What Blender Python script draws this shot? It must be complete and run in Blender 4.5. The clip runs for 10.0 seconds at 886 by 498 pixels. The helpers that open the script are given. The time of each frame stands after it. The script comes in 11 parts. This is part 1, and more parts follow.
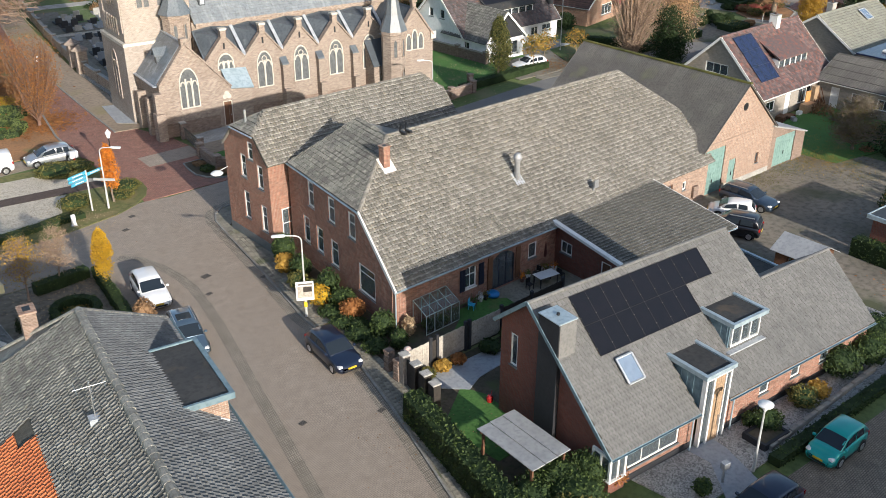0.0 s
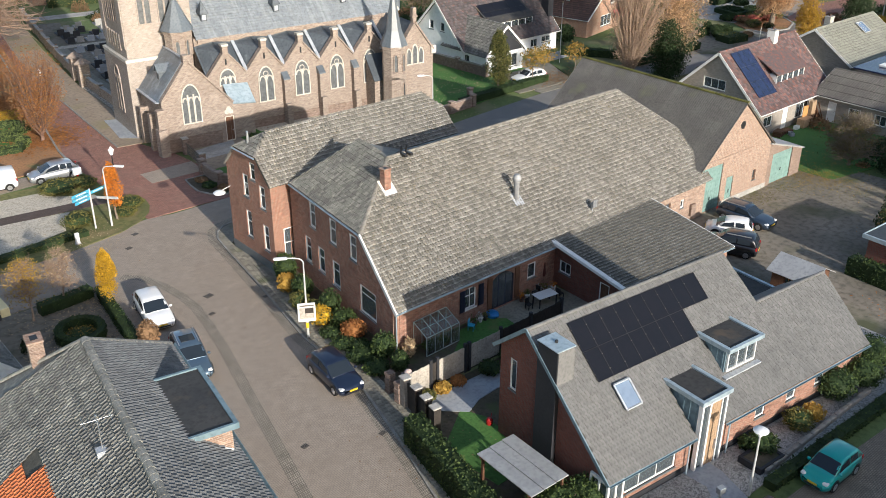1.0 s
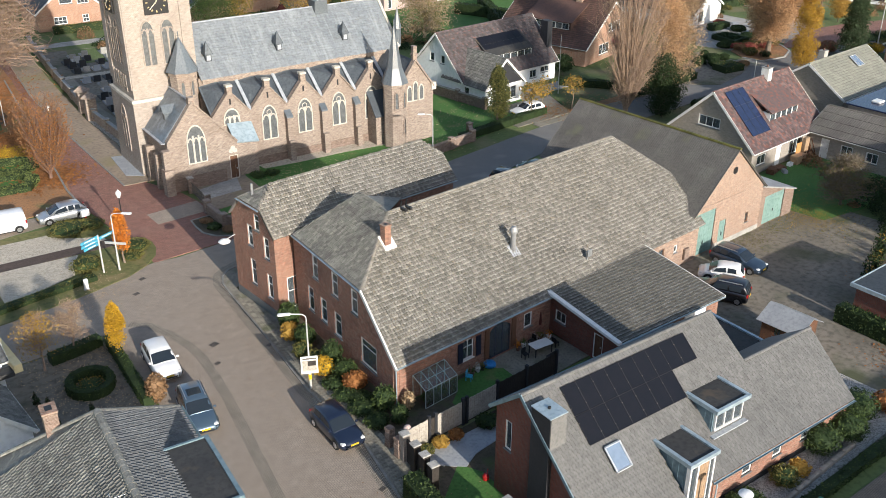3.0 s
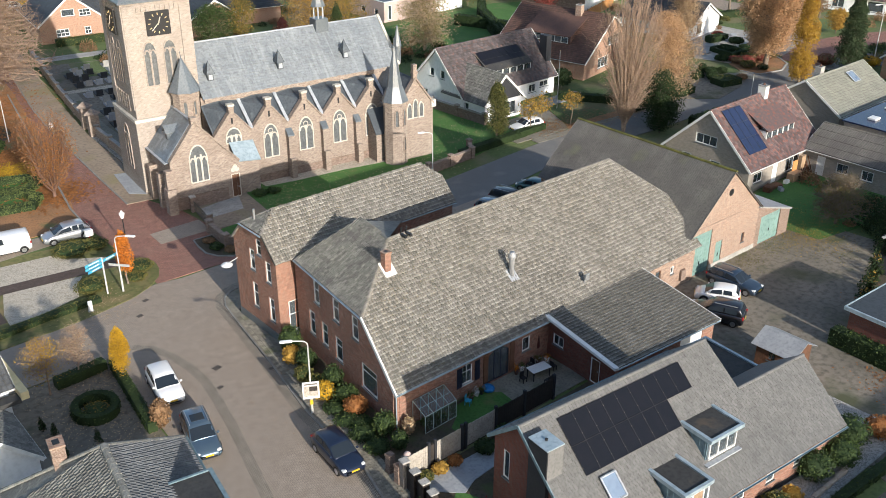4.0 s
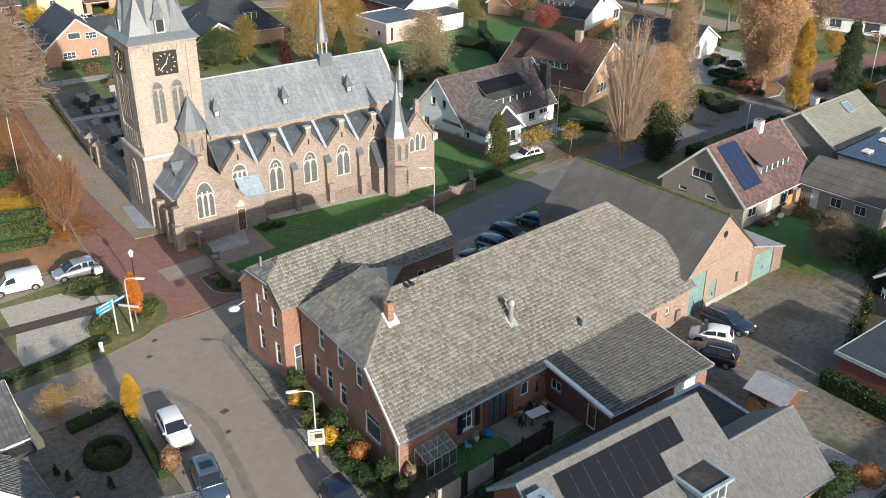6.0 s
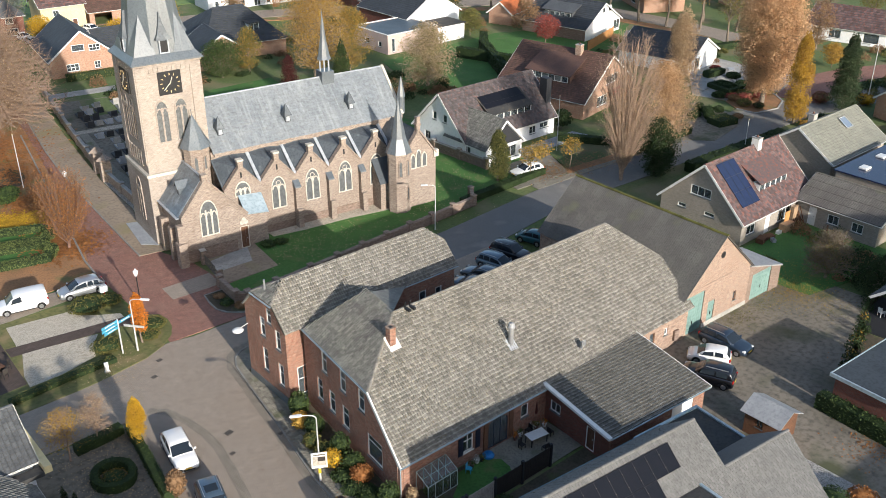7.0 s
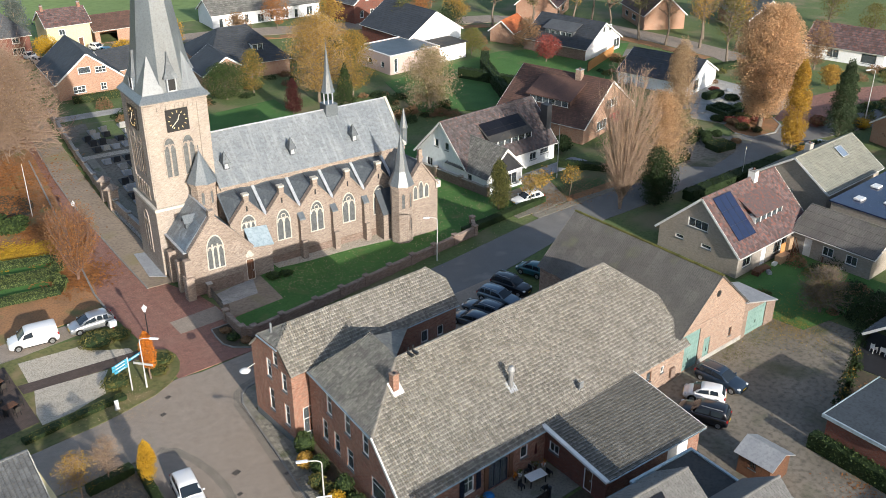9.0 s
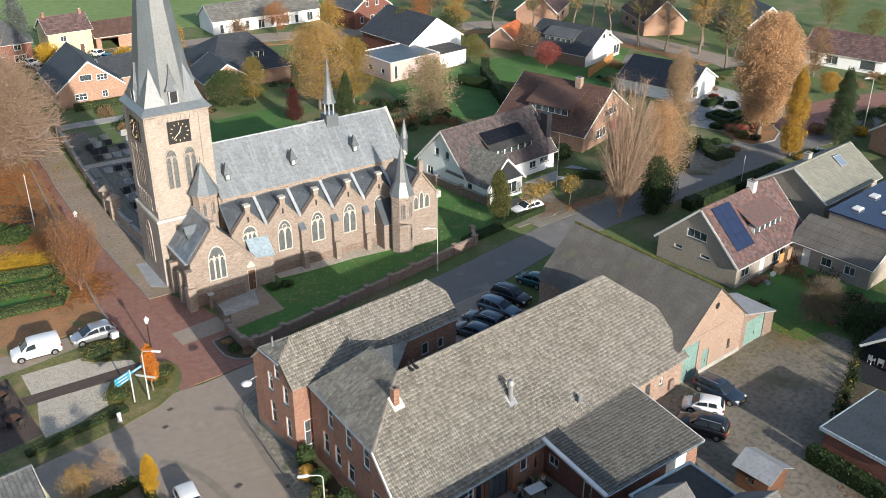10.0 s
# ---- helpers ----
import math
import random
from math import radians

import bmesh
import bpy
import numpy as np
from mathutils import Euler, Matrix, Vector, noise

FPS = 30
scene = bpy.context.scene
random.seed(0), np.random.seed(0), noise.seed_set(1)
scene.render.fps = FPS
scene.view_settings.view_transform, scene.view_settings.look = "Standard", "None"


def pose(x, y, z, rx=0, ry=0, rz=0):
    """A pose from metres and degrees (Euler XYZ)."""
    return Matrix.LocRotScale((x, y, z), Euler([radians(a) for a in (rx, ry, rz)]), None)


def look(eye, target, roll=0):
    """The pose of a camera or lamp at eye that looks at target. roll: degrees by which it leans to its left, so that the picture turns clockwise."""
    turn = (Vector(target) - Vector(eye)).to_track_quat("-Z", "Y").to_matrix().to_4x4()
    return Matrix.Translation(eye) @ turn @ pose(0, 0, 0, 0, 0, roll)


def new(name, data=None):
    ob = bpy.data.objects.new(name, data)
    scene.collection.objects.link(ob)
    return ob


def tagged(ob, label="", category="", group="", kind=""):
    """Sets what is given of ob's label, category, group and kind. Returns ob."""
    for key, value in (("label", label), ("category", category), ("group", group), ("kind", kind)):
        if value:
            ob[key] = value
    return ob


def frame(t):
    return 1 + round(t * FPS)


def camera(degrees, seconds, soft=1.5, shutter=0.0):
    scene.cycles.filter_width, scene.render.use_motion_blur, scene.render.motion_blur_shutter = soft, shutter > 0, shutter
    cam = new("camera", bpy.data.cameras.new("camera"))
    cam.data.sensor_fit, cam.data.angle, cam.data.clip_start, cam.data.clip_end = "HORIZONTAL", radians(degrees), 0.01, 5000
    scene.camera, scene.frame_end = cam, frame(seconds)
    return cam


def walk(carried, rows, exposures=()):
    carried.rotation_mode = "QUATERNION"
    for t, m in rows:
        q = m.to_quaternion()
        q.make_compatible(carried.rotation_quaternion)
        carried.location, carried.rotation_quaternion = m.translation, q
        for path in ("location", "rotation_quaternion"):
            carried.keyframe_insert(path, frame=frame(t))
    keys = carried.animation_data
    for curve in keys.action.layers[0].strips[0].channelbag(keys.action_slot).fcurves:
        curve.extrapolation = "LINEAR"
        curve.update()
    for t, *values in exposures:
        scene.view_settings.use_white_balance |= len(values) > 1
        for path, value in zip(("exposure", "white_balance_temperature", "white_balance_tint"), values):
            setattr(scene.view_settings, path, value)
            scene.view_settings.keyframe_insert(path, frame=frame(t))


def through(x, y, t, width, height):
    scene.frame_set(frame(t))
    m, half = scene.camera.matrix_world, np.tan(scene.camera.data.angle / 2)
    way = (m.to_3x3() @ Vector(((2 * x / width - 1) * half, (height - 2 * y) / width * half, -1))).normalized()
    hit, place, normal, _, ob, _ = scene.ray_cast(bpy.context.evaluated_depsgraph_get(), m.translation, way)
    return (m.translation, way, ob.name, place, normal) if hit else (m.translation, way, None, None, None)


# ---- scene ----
cam = camera(50.82, 10.0, soft=0.55)
PATH = [
    (0.0, -29.420, -37.998, 29.991, 63.290, -0.198, -41.087),
    (0.5, -29.432, -37.987, 30.569, 63.285, -0.204, -41.087),
    (1.0, -29.459, -37.998, 31.495, 63.315, -0.223, -41.089),
    (1.5, -29.460, -38.059, 32.517, 63.361, -0.234, -41.060),
    (2.0, -29.406, -38.116, 33.486, 63.402, -0.226, -41.021),
    (2.5, -29.382, -38.184, 34.400, 63.421, -0.195, -40.980),
    (4.0, -29.354, -38.313, 37.411, 63.370, -0.150, -40.948),
    (4.5, -29.377, -38.350, 38.447, 63.332, -0.161, -40.931),
    (5.0, -29.399, -38.385, 39.460, 63.304, -0.163, -40.903),
    (5.5, -29.431, -38.409, 40.497, 63.272, -0.166, -40.880),
    (7.0, -29.524, -38.467, 43.598, 63.217, -0.172, -40.787),
    (7.5, -29.519, -38.455, 44.627, 63.181, -0.166, -40.758),
    (8.0, -29.523, -38.461, 45.635, 63.139, -0.164, -40.726),
    (8.5, -29.561, -38.489, 46.657, 63.106, -0.170, -40.691),
    (9.0, -29.592, -38.490, 47.664, 63.097, -0.172, -40.680),
    (9.5, -29.569, -38.477, 48.580, 63.111, -0.165, -40.677),
    (10.0, -29.572, -38.467, 48.917, 63.095, -0.155, -40.668),
]
walk(cam, [(t, pose(x, y, z, rx, ry, rz)) for t, x, y, z, rx, ry, rz in PATH])

# ---- light ----
SUN_ELEV, SUN_AZ = 17.5, 8.5      # degrees; shadows fall towards +y, a little towards +x
world = bpy.data.worlds.new("sky")
scene.world = world
world.use_nodes = True
_wn = world.node_tree
sky = _wn.nodes.new("ShaderNodeTexSky")
sky.sky_type, sky.sun_disc = "NISHITA", False
sky.sun_elevation, sky.sun_rotation = radians(SUN_ELEV), radians(180 + SUN_AZ)
sky.air_density, sky.dust_density, sky.ozone_density = 1.0, 1.25, 1.1
_wn.links.new(sky.outputs[0], _wn.nodes["Background"].inputs[0])
_wn.nodes["Background"].inputs[1].default_value = 0.15
sun_data = bpy.data.lights.new("sun", "SUN")
sun_data.energy, sun_data.angle, sun_data.color = 4.4, radians(0.6), (1.0, 0.942, 0.85)
sun = new("sun", sun_data)
_e, _a = radians(SUN_ELEV), radians(SUN_AZ)
_to = Vector((-math.sin(_a) * math.cos(_e), -math.cos(_a) * math.cos(_e), math.sin(_e)))
sun.matrix_world = look(_to * 200, (0, 0, 0))
scene.view_settings.exposure = 0.61

# ---- materials ----
def mat(name, col, col2=None, rough=0.8, metal=0.0, fine=9.0, coarse=0.7, amount=0.35, spread=0.0,
        bump=0.15, bump_scale=None, spec=0.4, objects=False, third=None, third_scale=0.25, third_cut=(0.55, 0.7), stretch=None):
    """Base colour that wanders between two tones at two scales; spread: piece-to-piece change."""
    m = bpy.data.materials.new(name)
    m.use_nodes = True
    nt = m.node_tree
    b = nt.nodes["Principled BSDF"]
    b.inputs["Roughness"].default_value, b.inputs["Metallic"].default_value = rough, metal
    b.inputs["Specular IOR Level"].default_value = spec
    col2 = col2 or tuple(c * 0.6 for c in col)
    tc = nt.nodes.new("ShaderNodeTexCoord")

    def noise_tex(scale, detail=4.0):
        n = nt.nodes.new("ShaderNodeTexNoise")
        n.inputs["Scale"].default_value, n.inputs["Detail"].default_value = scale, detail
        nt.links.new(tc.outputs["Object"], n.inputs["Vector"])
        return n

    def mixc(fac, a, bcol):
        x = nt.nodes.new("ShaderNodeMix")
        x.data_type = "RGBA"
        for sock, v in ((x.inputs["Factor"], fac), (x.inputs[6], a), (x.inputs[7], bcol)):
            if isinstance(v, bpy.types.NodeSocket):
                nt.links.new(v, sock)
            elif isinstance(v, tuple):
                sock.default_value = (*v, 1)
            else:
                sock.default_value = v
        return x.outputs[2]

    def ramp(sock, lo, hi):
        r = nt.nodes.new("ShaderNodeMapRange")
        r.inputs["From Min"].default_value, r.inputs["From Max"].default_value = lo, hi
        nt.links.new(sock, r.inputs["Value"])
        return r.outputs["Result"]
    nf, nc = noise_tex(fine), noise_tex(coarse)
    out = mixc(ramp(nc.outputs["Fac"], 0.35, 0.68), col, col2)
    dark = tuple(c * (1 - amount) for c in col2)
    out = mixc(ramp(nf.outputs["Fac"], 0.45, 0.8), out, dark)
    if third:
        nt3 = noise_tex(third_scale, 6)
        if stretch:
            mp = nt.nodes.new("ShaderNodeMapping")
            mp.inputs["Scale"].default_value = stretch
            nt.links.new(tc.outputs["Object"], mp.inputs["Vector"])
            nt.links.new(mp.outputs[0], nt3.inputs["Vector"])
        out = mixc(ramp(nt3.outputs["Fac"], *third_cut), out, third)
    if spread:
        g = nt.nodes.new("ShaderNodeObjectInfo" if objects else "ShaderNodeNewGeometry")
        h = nt.nodes.new("ShaderNodeHueSaturation")
        nt.links.new(ramp_out(nt, g.outputs["Random" if objects else "Random Per Island"], 1 - spread, 1 + spread), h.inputs["Value"])
        nt.links.new(out, h.inputs["Color"])
        out = h.outputs["Color"]
    nt.links.new(out, b.inputs["Base Color"])
    if bump:
        bn = nt.nodes.new("ShaderNodeBump")
        bn.inputs["Strength"].default_value, bn.inputs["Distance"].default_value = bump, 0.05
        nt.links.new(noise_tex(bump_scale or fine * 2).outputs["Fac"], bn.inputs["Height"])
        nt.links.new(bn.outputs[0], b.inputs["Normal"])
    return m


def ramp_out(nt, sock, lo, hi):
    r = nt.nodes.new("ShaderNodeMapRange")
    r.inputs["To Min"].default_value, r.inputs["To Max"].default_value = lo, hi
    nt.links.new(sock, r.inputs["Value"])
    return r.outputs["Result"]


def brick_mat(name, a, b, mortar, w=0.22, h=0.07, joint=0.012, flat=False, stain=(0.25, 0.2, 0.16), rough=0.85, bump=0.4, mottle=0.22):
    """Masonry: courses in the wall's plane (or on the ground when flat), two brick tones, mortar, broad stains."""
    m = bpy.data.materials.new(name)
    m.use_nodes = True
    nt = m.node_tree
    p = nt.nodes["Principled BSDF"]
    p.inputs["Roughness"].default_value = rough
    p.inputs["Specular IOR Level"].default_value = 0.25
    tc = nt.nodes.new("ShaderNodeTexCoord")
    vec = tc.outputs["Object"]
    if not flat:
        sx = nt.nodes.new("ShaderNodeSeparateXYZ")
        nt.links.new(vec, sx.inputs[0])
        ad = nt.nodes.new("ShaderNodeMath")
        nt.links.new(sx.outputs[0], ad.inputs[0])
        nt.links.new(sx.outputs[1], ad.inputs[1])
        cx = nt.nodes.new("ShaderNodeCombineXYZ")
        nt.links.new(ad.outputs[0], cx.inputs[0])
        nt.links.new(sx.outputs[2], cx.inputs[1])
        vec = cx.outputs[0]
    br = nt.nodes.new("ShaderNodeTexBrick")
    br.inputs["Scale"].default_value = 1.0
    br.inputs["Brick Width"].default_value, br.inputs["Row Height"].default_value = w, h
    br.inputs["Mortar Size"].default_value = joint
    br.inputs["Color1"].default_value, br.inputs["Color2"].default_value = (*a, 1), (*b, 1)
    br.inputs["Mortar"].default_value = (*mortar, 1)
    nt.links.new(vec, br.inputs["Vector"])
    n1 = nt.nodes.new("ShaderNodeTexNoise")
    n1.inputs["Scale"].default_value, n1.inputs["Detail"].default_value = 0.45, 6
    n2 = nt.nodes.new("ShaderNodeTexNoise")
    n2.inputs["Scale"].default_value, n2.inputs["Detail"].default_value = 3.5, 5
    for n in (n1, n2):
        nt.links.new(tc.outputs["Object"], n.inputs["Vector"])
    out = br.outputs["Color"]
    for n, lo, hi, k in ((n1, 0.45, 0.75, 0.55), (n2, 0.5, 0.8, 0.4)):
        r = nt.nodes.new("ShaderNodeMapRange")
        r.inputs["From Min"].default_value, r.inputs["From Max"].default_value = lo, hi
        r.inputs["To Max"].default_value = k
        nt.links.new(n.outputs["Fac"], r.inputs["Value"])
        x = nt.nodes.new("ShaderNodeMix")
        x.data_type = "RGBA"
        nt.links.new(r.outputs["Result"], x.inputs["Factor"])
        nt.links.new(out, x.inputs[6])
        x.inputs[7].default_value = (*stain, 1)
        out = x.outputs[2]
    # single burnt and pale bricks in patches
    mp = nt.nodes.new("ShaderNodeMapping")
    mp.inputs["Scale"].default_value = (0.6, 0.6, 0.6) if flat else (1.0, 1.0, 2.6)
    n3 = nt.nodes.new("ShaderNodeTexNoise")
    n3.inputs["Scale"].default_value, n3.inputs["Detail"].default_value, n3.inputs["Roughness"].default_value = 2.6, 5, 0.75
    nt.links.new(tc.outputs["Object"], mp.inputs["Vector"])
    nt.links.new(mp.outputs[0], n3.inputs["Vector"])
    r = nt.nodes.new("ShaderNodeMapRange")
    r.inputs["From Min"].default_value, r.inputs["From Max"].default_value = 0.3, 0.7
    r.inputs["To Min"].default_value, r.inputs["To Max"].default_value = 1 - mottle, 1 + mottle
    nt.links.new(n3.outputs["Fac"], r.inputs["Value"])
    hs = nt.nodes.new("ShaderNodeHueSaturation")
    nt.links.new(r.outputs["Result"], hs.inputs["Value"])
    nt.links.new(out, hs.inputs["Color"])
    nt.links.new(hs.outputs["Color"], p.inputs["Base Color"])
    bn = nt.nodes.new("ShaderNodeBump")
    bn.inputs["Strength"].default_value, bn.inputs["Distance"].default_value, bn.invert = bump, 0.02, True
    nt.links.new(br.outputs["Fac"], bn.inputs["Height"])
    nt.links.new(bn.outputs[0], p.inputs["Normal"])
    return m


def glass_mat(name, tint=(0.55, 0.62, 0.66), rough=0.03, through=0.75):
    m = bpy.data.materials.new(name)
    m.use_nodes = True
    b = m.node_tree.nodes["Principled BSDF"]
    b.inputs["Base Color"].default_value = (*tint, 1)
    b.inputs["Roughness"].default_value, b.inputs["IOR"].default_value = rough, 1.45
    b.inputs["Transmission Weight"].default_value = through
    return m


def paint_mat(name, col, coat=1.0, rough=0.3, metal=0.0):
    m = mat(name, col, tuple(c * 0.92 for c in col), rough, metal, fine=30, coarse=1.5, amount=0.06, bump=0.0)
    m.node_tree.nodes["Principled BSDF"].inputs["Coat Weight"].default_value = coat
    return m


M = {}
def gravel_mat(name, a, b, scale):
    """Loose stones: one tone per cell between a and b, dark gaps, rounded relief."""
    m = bpy.data.materials.new(name)
    m.use_nodes = True
    nt = m.node_tree
    p = nt.nodes["Principled BSDF"]
    p.inputs["Roughness"].default_value = 0.85
    tc = nt.nodes.new("ShaderNodeTexCoord")
    vo = nt.nodes.new("ShaderNodeTexVoronoi")
    vo.inputs["Scale"].default_value = scale
    nz = nt.nodes.new("ShaderNodeTexNoise")
    nz.inputs["Scale"].default_value, nz.inputs["Detail"].default_value = 1.6, 5
    for q in (vo, nz):
        nt.links.new(tc.outputs["Object"], q.inputs["Vector"])
    sx = nt.nodes.new("ShaderNodeSeparateXYZ")
    nt.links.new(vo.outputs["Color"], sx.inputs[0])
    ad = nt.nodes.new("ShaderNodeMath")
    ad.operation = "ADD"
    nt.links.new(sx.outputs[0], ad.inputs[0])
    nt.links.new(nz.outputs["Fac"], ad.inputs[1])
    r = nt.nodes.new("ShaderNodeMapRange")
    r.inputs["From Min"].default_value, r.inputs["From Max"].default_value = 0.5, 1.3
    nt.links.new(ad.outputs[0], r.inputs["Value"])
    x = nt.nodes.new("ShaderNodeMix")
    x.data_type = "RGBA"
    x.inputs[6].default_value, x.inputs[7].default_value = (*b, 1), (*a, 1)
    nt.links.new(r.outputs["Result"], x.inputs["Factor"])
    nt.links.new(x.outputs[2], p.inputs["Base Color"])
    bn = nt.nodes.new("ShaderNodeBump")
    bn.inputs["Strength"].default_value, bn.inputs["Distance"].default_value, bn.invert = 0.8, 0.04, True
    nt.links.new(vo.outputs["Distance"], bn.inputs["Height"])
    nt.links.new(bn.outputs[0], p.inputs["Normal"])
    return m


M["grass"] = mat("grass", (0.125, 0.165, 0.055), (0.09, 0.13, 0.042), 0.95, fine=3.0, coarse=0.2, amount=0.35, bump=0.5, bump_scale=14, third=(0.19, 0.165, 0.09), third_scale=0.15, third_cut=(0.5, 0.68))
M["leafy"] = mat("leaf_covered_ground", (0.4, 0.2, 0.09), (0.27, 0.15, 0.075), 0.95, fine=5, coarse=0.4, amount=0.35, bump=0.6, bump_scale=9, third=(0.15, 0.16, 0.06), third_scale=0.3)
M["dark_clinker"] = brick_mat("dark_clinker", (0.12, 0.085, 0.07), (0.09, 0.065, 0.055), (0.06, 0.05, 0.045), 0.21, 0.105, 0.012, True, (0.09, 0.07, 0.06))
M["verge"] = mat("olive_verge", (0.17, 0.165, 0.06), (0.115, 0.125, 0.045), 0.95, fine=3.0, coarse=0.3, amount=0.35, bump=0.5, bump_scale=14, third=(0.24, 0.185, 0.09), third_scale=0.4, third_cut=(0.52, 0.68))
M["lawn"] = mat("lawn", (0.078, 0.185, 0.042), (0.054, 0.138, 0.03), 0.95, fine=5.0, coarse=0.3, amount=0.3, bump=0.4, bump_scale=20, third=(0.13, 0.15, 0.055), third_scale=0.4, third_cut=(0.58, 0.75))
M["soil"] = mat("soil", (0.115, 0.09, 0.062), (0.07, 0.06, 0.038), 0.95, fine=4, coarse=0.6, bump=0.6, bump_scale=9, third=(0.08, 0.095, 0.035), third_scale=0.5)
M["gravel"] = gravel_mat("pale_gravel", (0.58, 0.515, 0.42), (0.3, 0.262, 0.205), 17.0)
M["dark_gravel"] = gravel_mat("grey_gravel", (0.44, 0.42, 0.385), (0.16, 0.152, 0.14), 15.0)
M["yard"] = mat("yard", (0.25, 0.215, 0.168), (0.165, 0.145, 0.115), 0.92, fine=2.2, coarse=0.16, amount=0.5, bump=0.4, bump_scale=8, third=(0.09, 0.095, 0.05), third_scale=0.22, third_cut=(0.55, 0.7))
M["clinker"] = brick_mat("clinker", (0.37, 0.308, 0.25), (0.315, 0.26, 0.21), (0.235, 0.195, 0.16), 0.21, 0.105, 0.013, True, (0.275, 0.225, 0.18), mottle=0.13, bump=0.25)
M["clinker_band"] = brick_mat("clinker_band", (0.37, 0.32, 0.262), (0.27, 0.23, 0.186), (0.15, 0.132, 0.108), 0.105, 0.21, 0.02, True, (0.2, 0.178, 0.142), mottle=0.25)
M["red_clinker"] = brick_mat("red_clinker", (0.36, 0.178, 0.135), (0.275, 0.13, 0.1), (0.16, 0.1, 0.08), 0.21, 0.105, 0.014, True, (0.27, 0.16, 0.125), mottle=0.22)
M["asphalt"] = mat("asphalt", (0.2, 0.193, 0.183), (0.16, 0.155, 0.148), 0.9, fine=22, coarse=0.3, amount=0.3, bump=0.3, bump_scale=40, third=(0.24, 0.225, 0.205), third_scale=0.3)
M["paver"] = mat("paver", (0.29, 0.262, 0.21), (0.225, 0.205, 0.165), 0.9, fine=6, coarse=0.8, amount=0.35, spread=0.26, bump=0.2, third=(0.13, 0.135, 0.075), third_scale=0.5)
M["flag"] = mat("paving_flag", (0.29, 0.262, 0.21), (0.225, 0.205, 0.165), 0.9, fine=6, coarse=0.8, amount=0.35, spread=0.24, bump=0.2, objects=True, third=(0.13, 0.135, 0.075), third_scale=0.5)
M["tile_piece"] = mat("grey_tile_piece", (0.172, 0.167, 0.16), (0.142, 0.139, 0.134), 0.75, fine=7, coarse=0.5, amount=0.3, spread=0.11, bump=0.12, objects=True)
M["slab"] = mat("slab", (0.36, 0.38, 0.4), (0.3, 0.31, 0.33), 0.85, fine=5, coarse=0.7, amount=0.2, spread=0.08)
M["concrete"] = mat("concrete", (0.42, 0.4, 0.37), (0.3, 0.29, 0.27), 0.9, fine=7, coarse=0.8, amount=0.3)
M["kerb"] = mat("kerb", (0.3, 0.285, 0.26), (0.22, 0.21, 0.19), 0.9, fine=8, coarse=1.2, amount=0.3, spread=0.12)
M["brick_red"] = brick_mat("brick_red", (0.335, 0.138, 0.092), (0.2, 0.078, 0.055), (0.34, 0.26, 0.2), stain=(0.16, 0.085, 0.064), mottle=0.42)
# dark brick houses; also stands in for shade on two west walls
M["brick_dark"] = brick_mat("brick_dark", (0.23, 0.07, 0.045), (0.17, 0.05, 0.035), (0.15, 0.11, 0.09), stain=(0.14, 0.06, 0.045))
M["brick_orange"] = brick_mat("brick_orange", (0.345, 0.222, 0.163), (0.225, 0.138, 0.1), (0.35, 0.295, 0.245), 0.24, 0.1, 0.016, stain=(0.255, 0.172, 0.132), mottle=0.42)
M["brick_church"] = brick_mat("brick_church", (0.31, 0.24, 0.195), (0.21, 0.152, 0.122), (0.34, 0.292, 0.248), 0.22, 0.085, 0.016, stain=(0.215, 0.162, 0.13), mottle=0.34)
M["brick_tower"] = brick_mat("brick_tower", (0.362, 0.306, 0.262), (0.285, 0.234, 0.2), (0.385, 0.345, 0.305), 0.22, 0.085, 0.016, stain=(0.24, 0.195, 0.166), mottle=0.22)
M["brick_plinth"] = brick_mat("brick_plinth", (0.24, 0.165, 0.13), (0.165, 0.11, 0.088), (0.27, 0.215, 0.18), stain=(0.165, 0.125, 0.1), mottle=0.4)
M["brick_grey"] = brick_mat("brick_grey", (0.36, 0.31, 0.26), (0.29, 0.25, 0.21), (0.34, 0.31, 0.28), stain=(0.27, 0.24, 0.2))
M["stone"] = mat("stone", (0.58, 0.54, 0.47), (0.48, 0.44, 0.375), 0.85, fine=6, coarse=1.0, amount=0.25)
M["white"] = mat("white_paint", (0.8, 0.79, 0.76), (0.72, 0.71, 0.68), 0.55, fine=4, coarse=0.8, amount=0.12, bump=0.05)
M["render_white"] = mat("white_render", (0.84, 0.85, 0.86), (0.78, 0.79, 0.8), 0.85, fine=3, coarse=0.4, amount=0.12, bump=0.15, bump_scale=25)
M["render_yellow"] = mat("yellow_render", (0.72, 0.6, 0.34), (0.64, 0.53, 0.3), 0.85, fine=3, coarse=0.4, amount=0.12)
M["render_pink"] = mat("pink_brick", (0.55, 0.42, 0.38), (0.49, 0.37, 0.33), 0.85, fine=6, coarse=0.5, amount=0.15)
M["tile_grey"] = mat("grey_pantile", (0.225, 0.21, 0.186), (0.178, 0.166, 0.145), 0.88, fine=16, coarse=0.3, amount=0.5, spread=0.26, bump=0.35, bump_scale=26, third=(0.25, 0.205, 0.13), third_scale=5.5, third_cut=(0.57, 0.78))
M["tile_worn"] = mat("worn_pantile_edge", (0.35, 0.33, 0.295), (0.275, 0.258, 0.226), 0.9, fine=14, coarse=0.5, amount=0.5, spread=0.3, bump=0.3, bump_scale=26, third=(0.3, 0.245, 0.15), third_scale=5.0, third_cut=(0.57, 0.8))
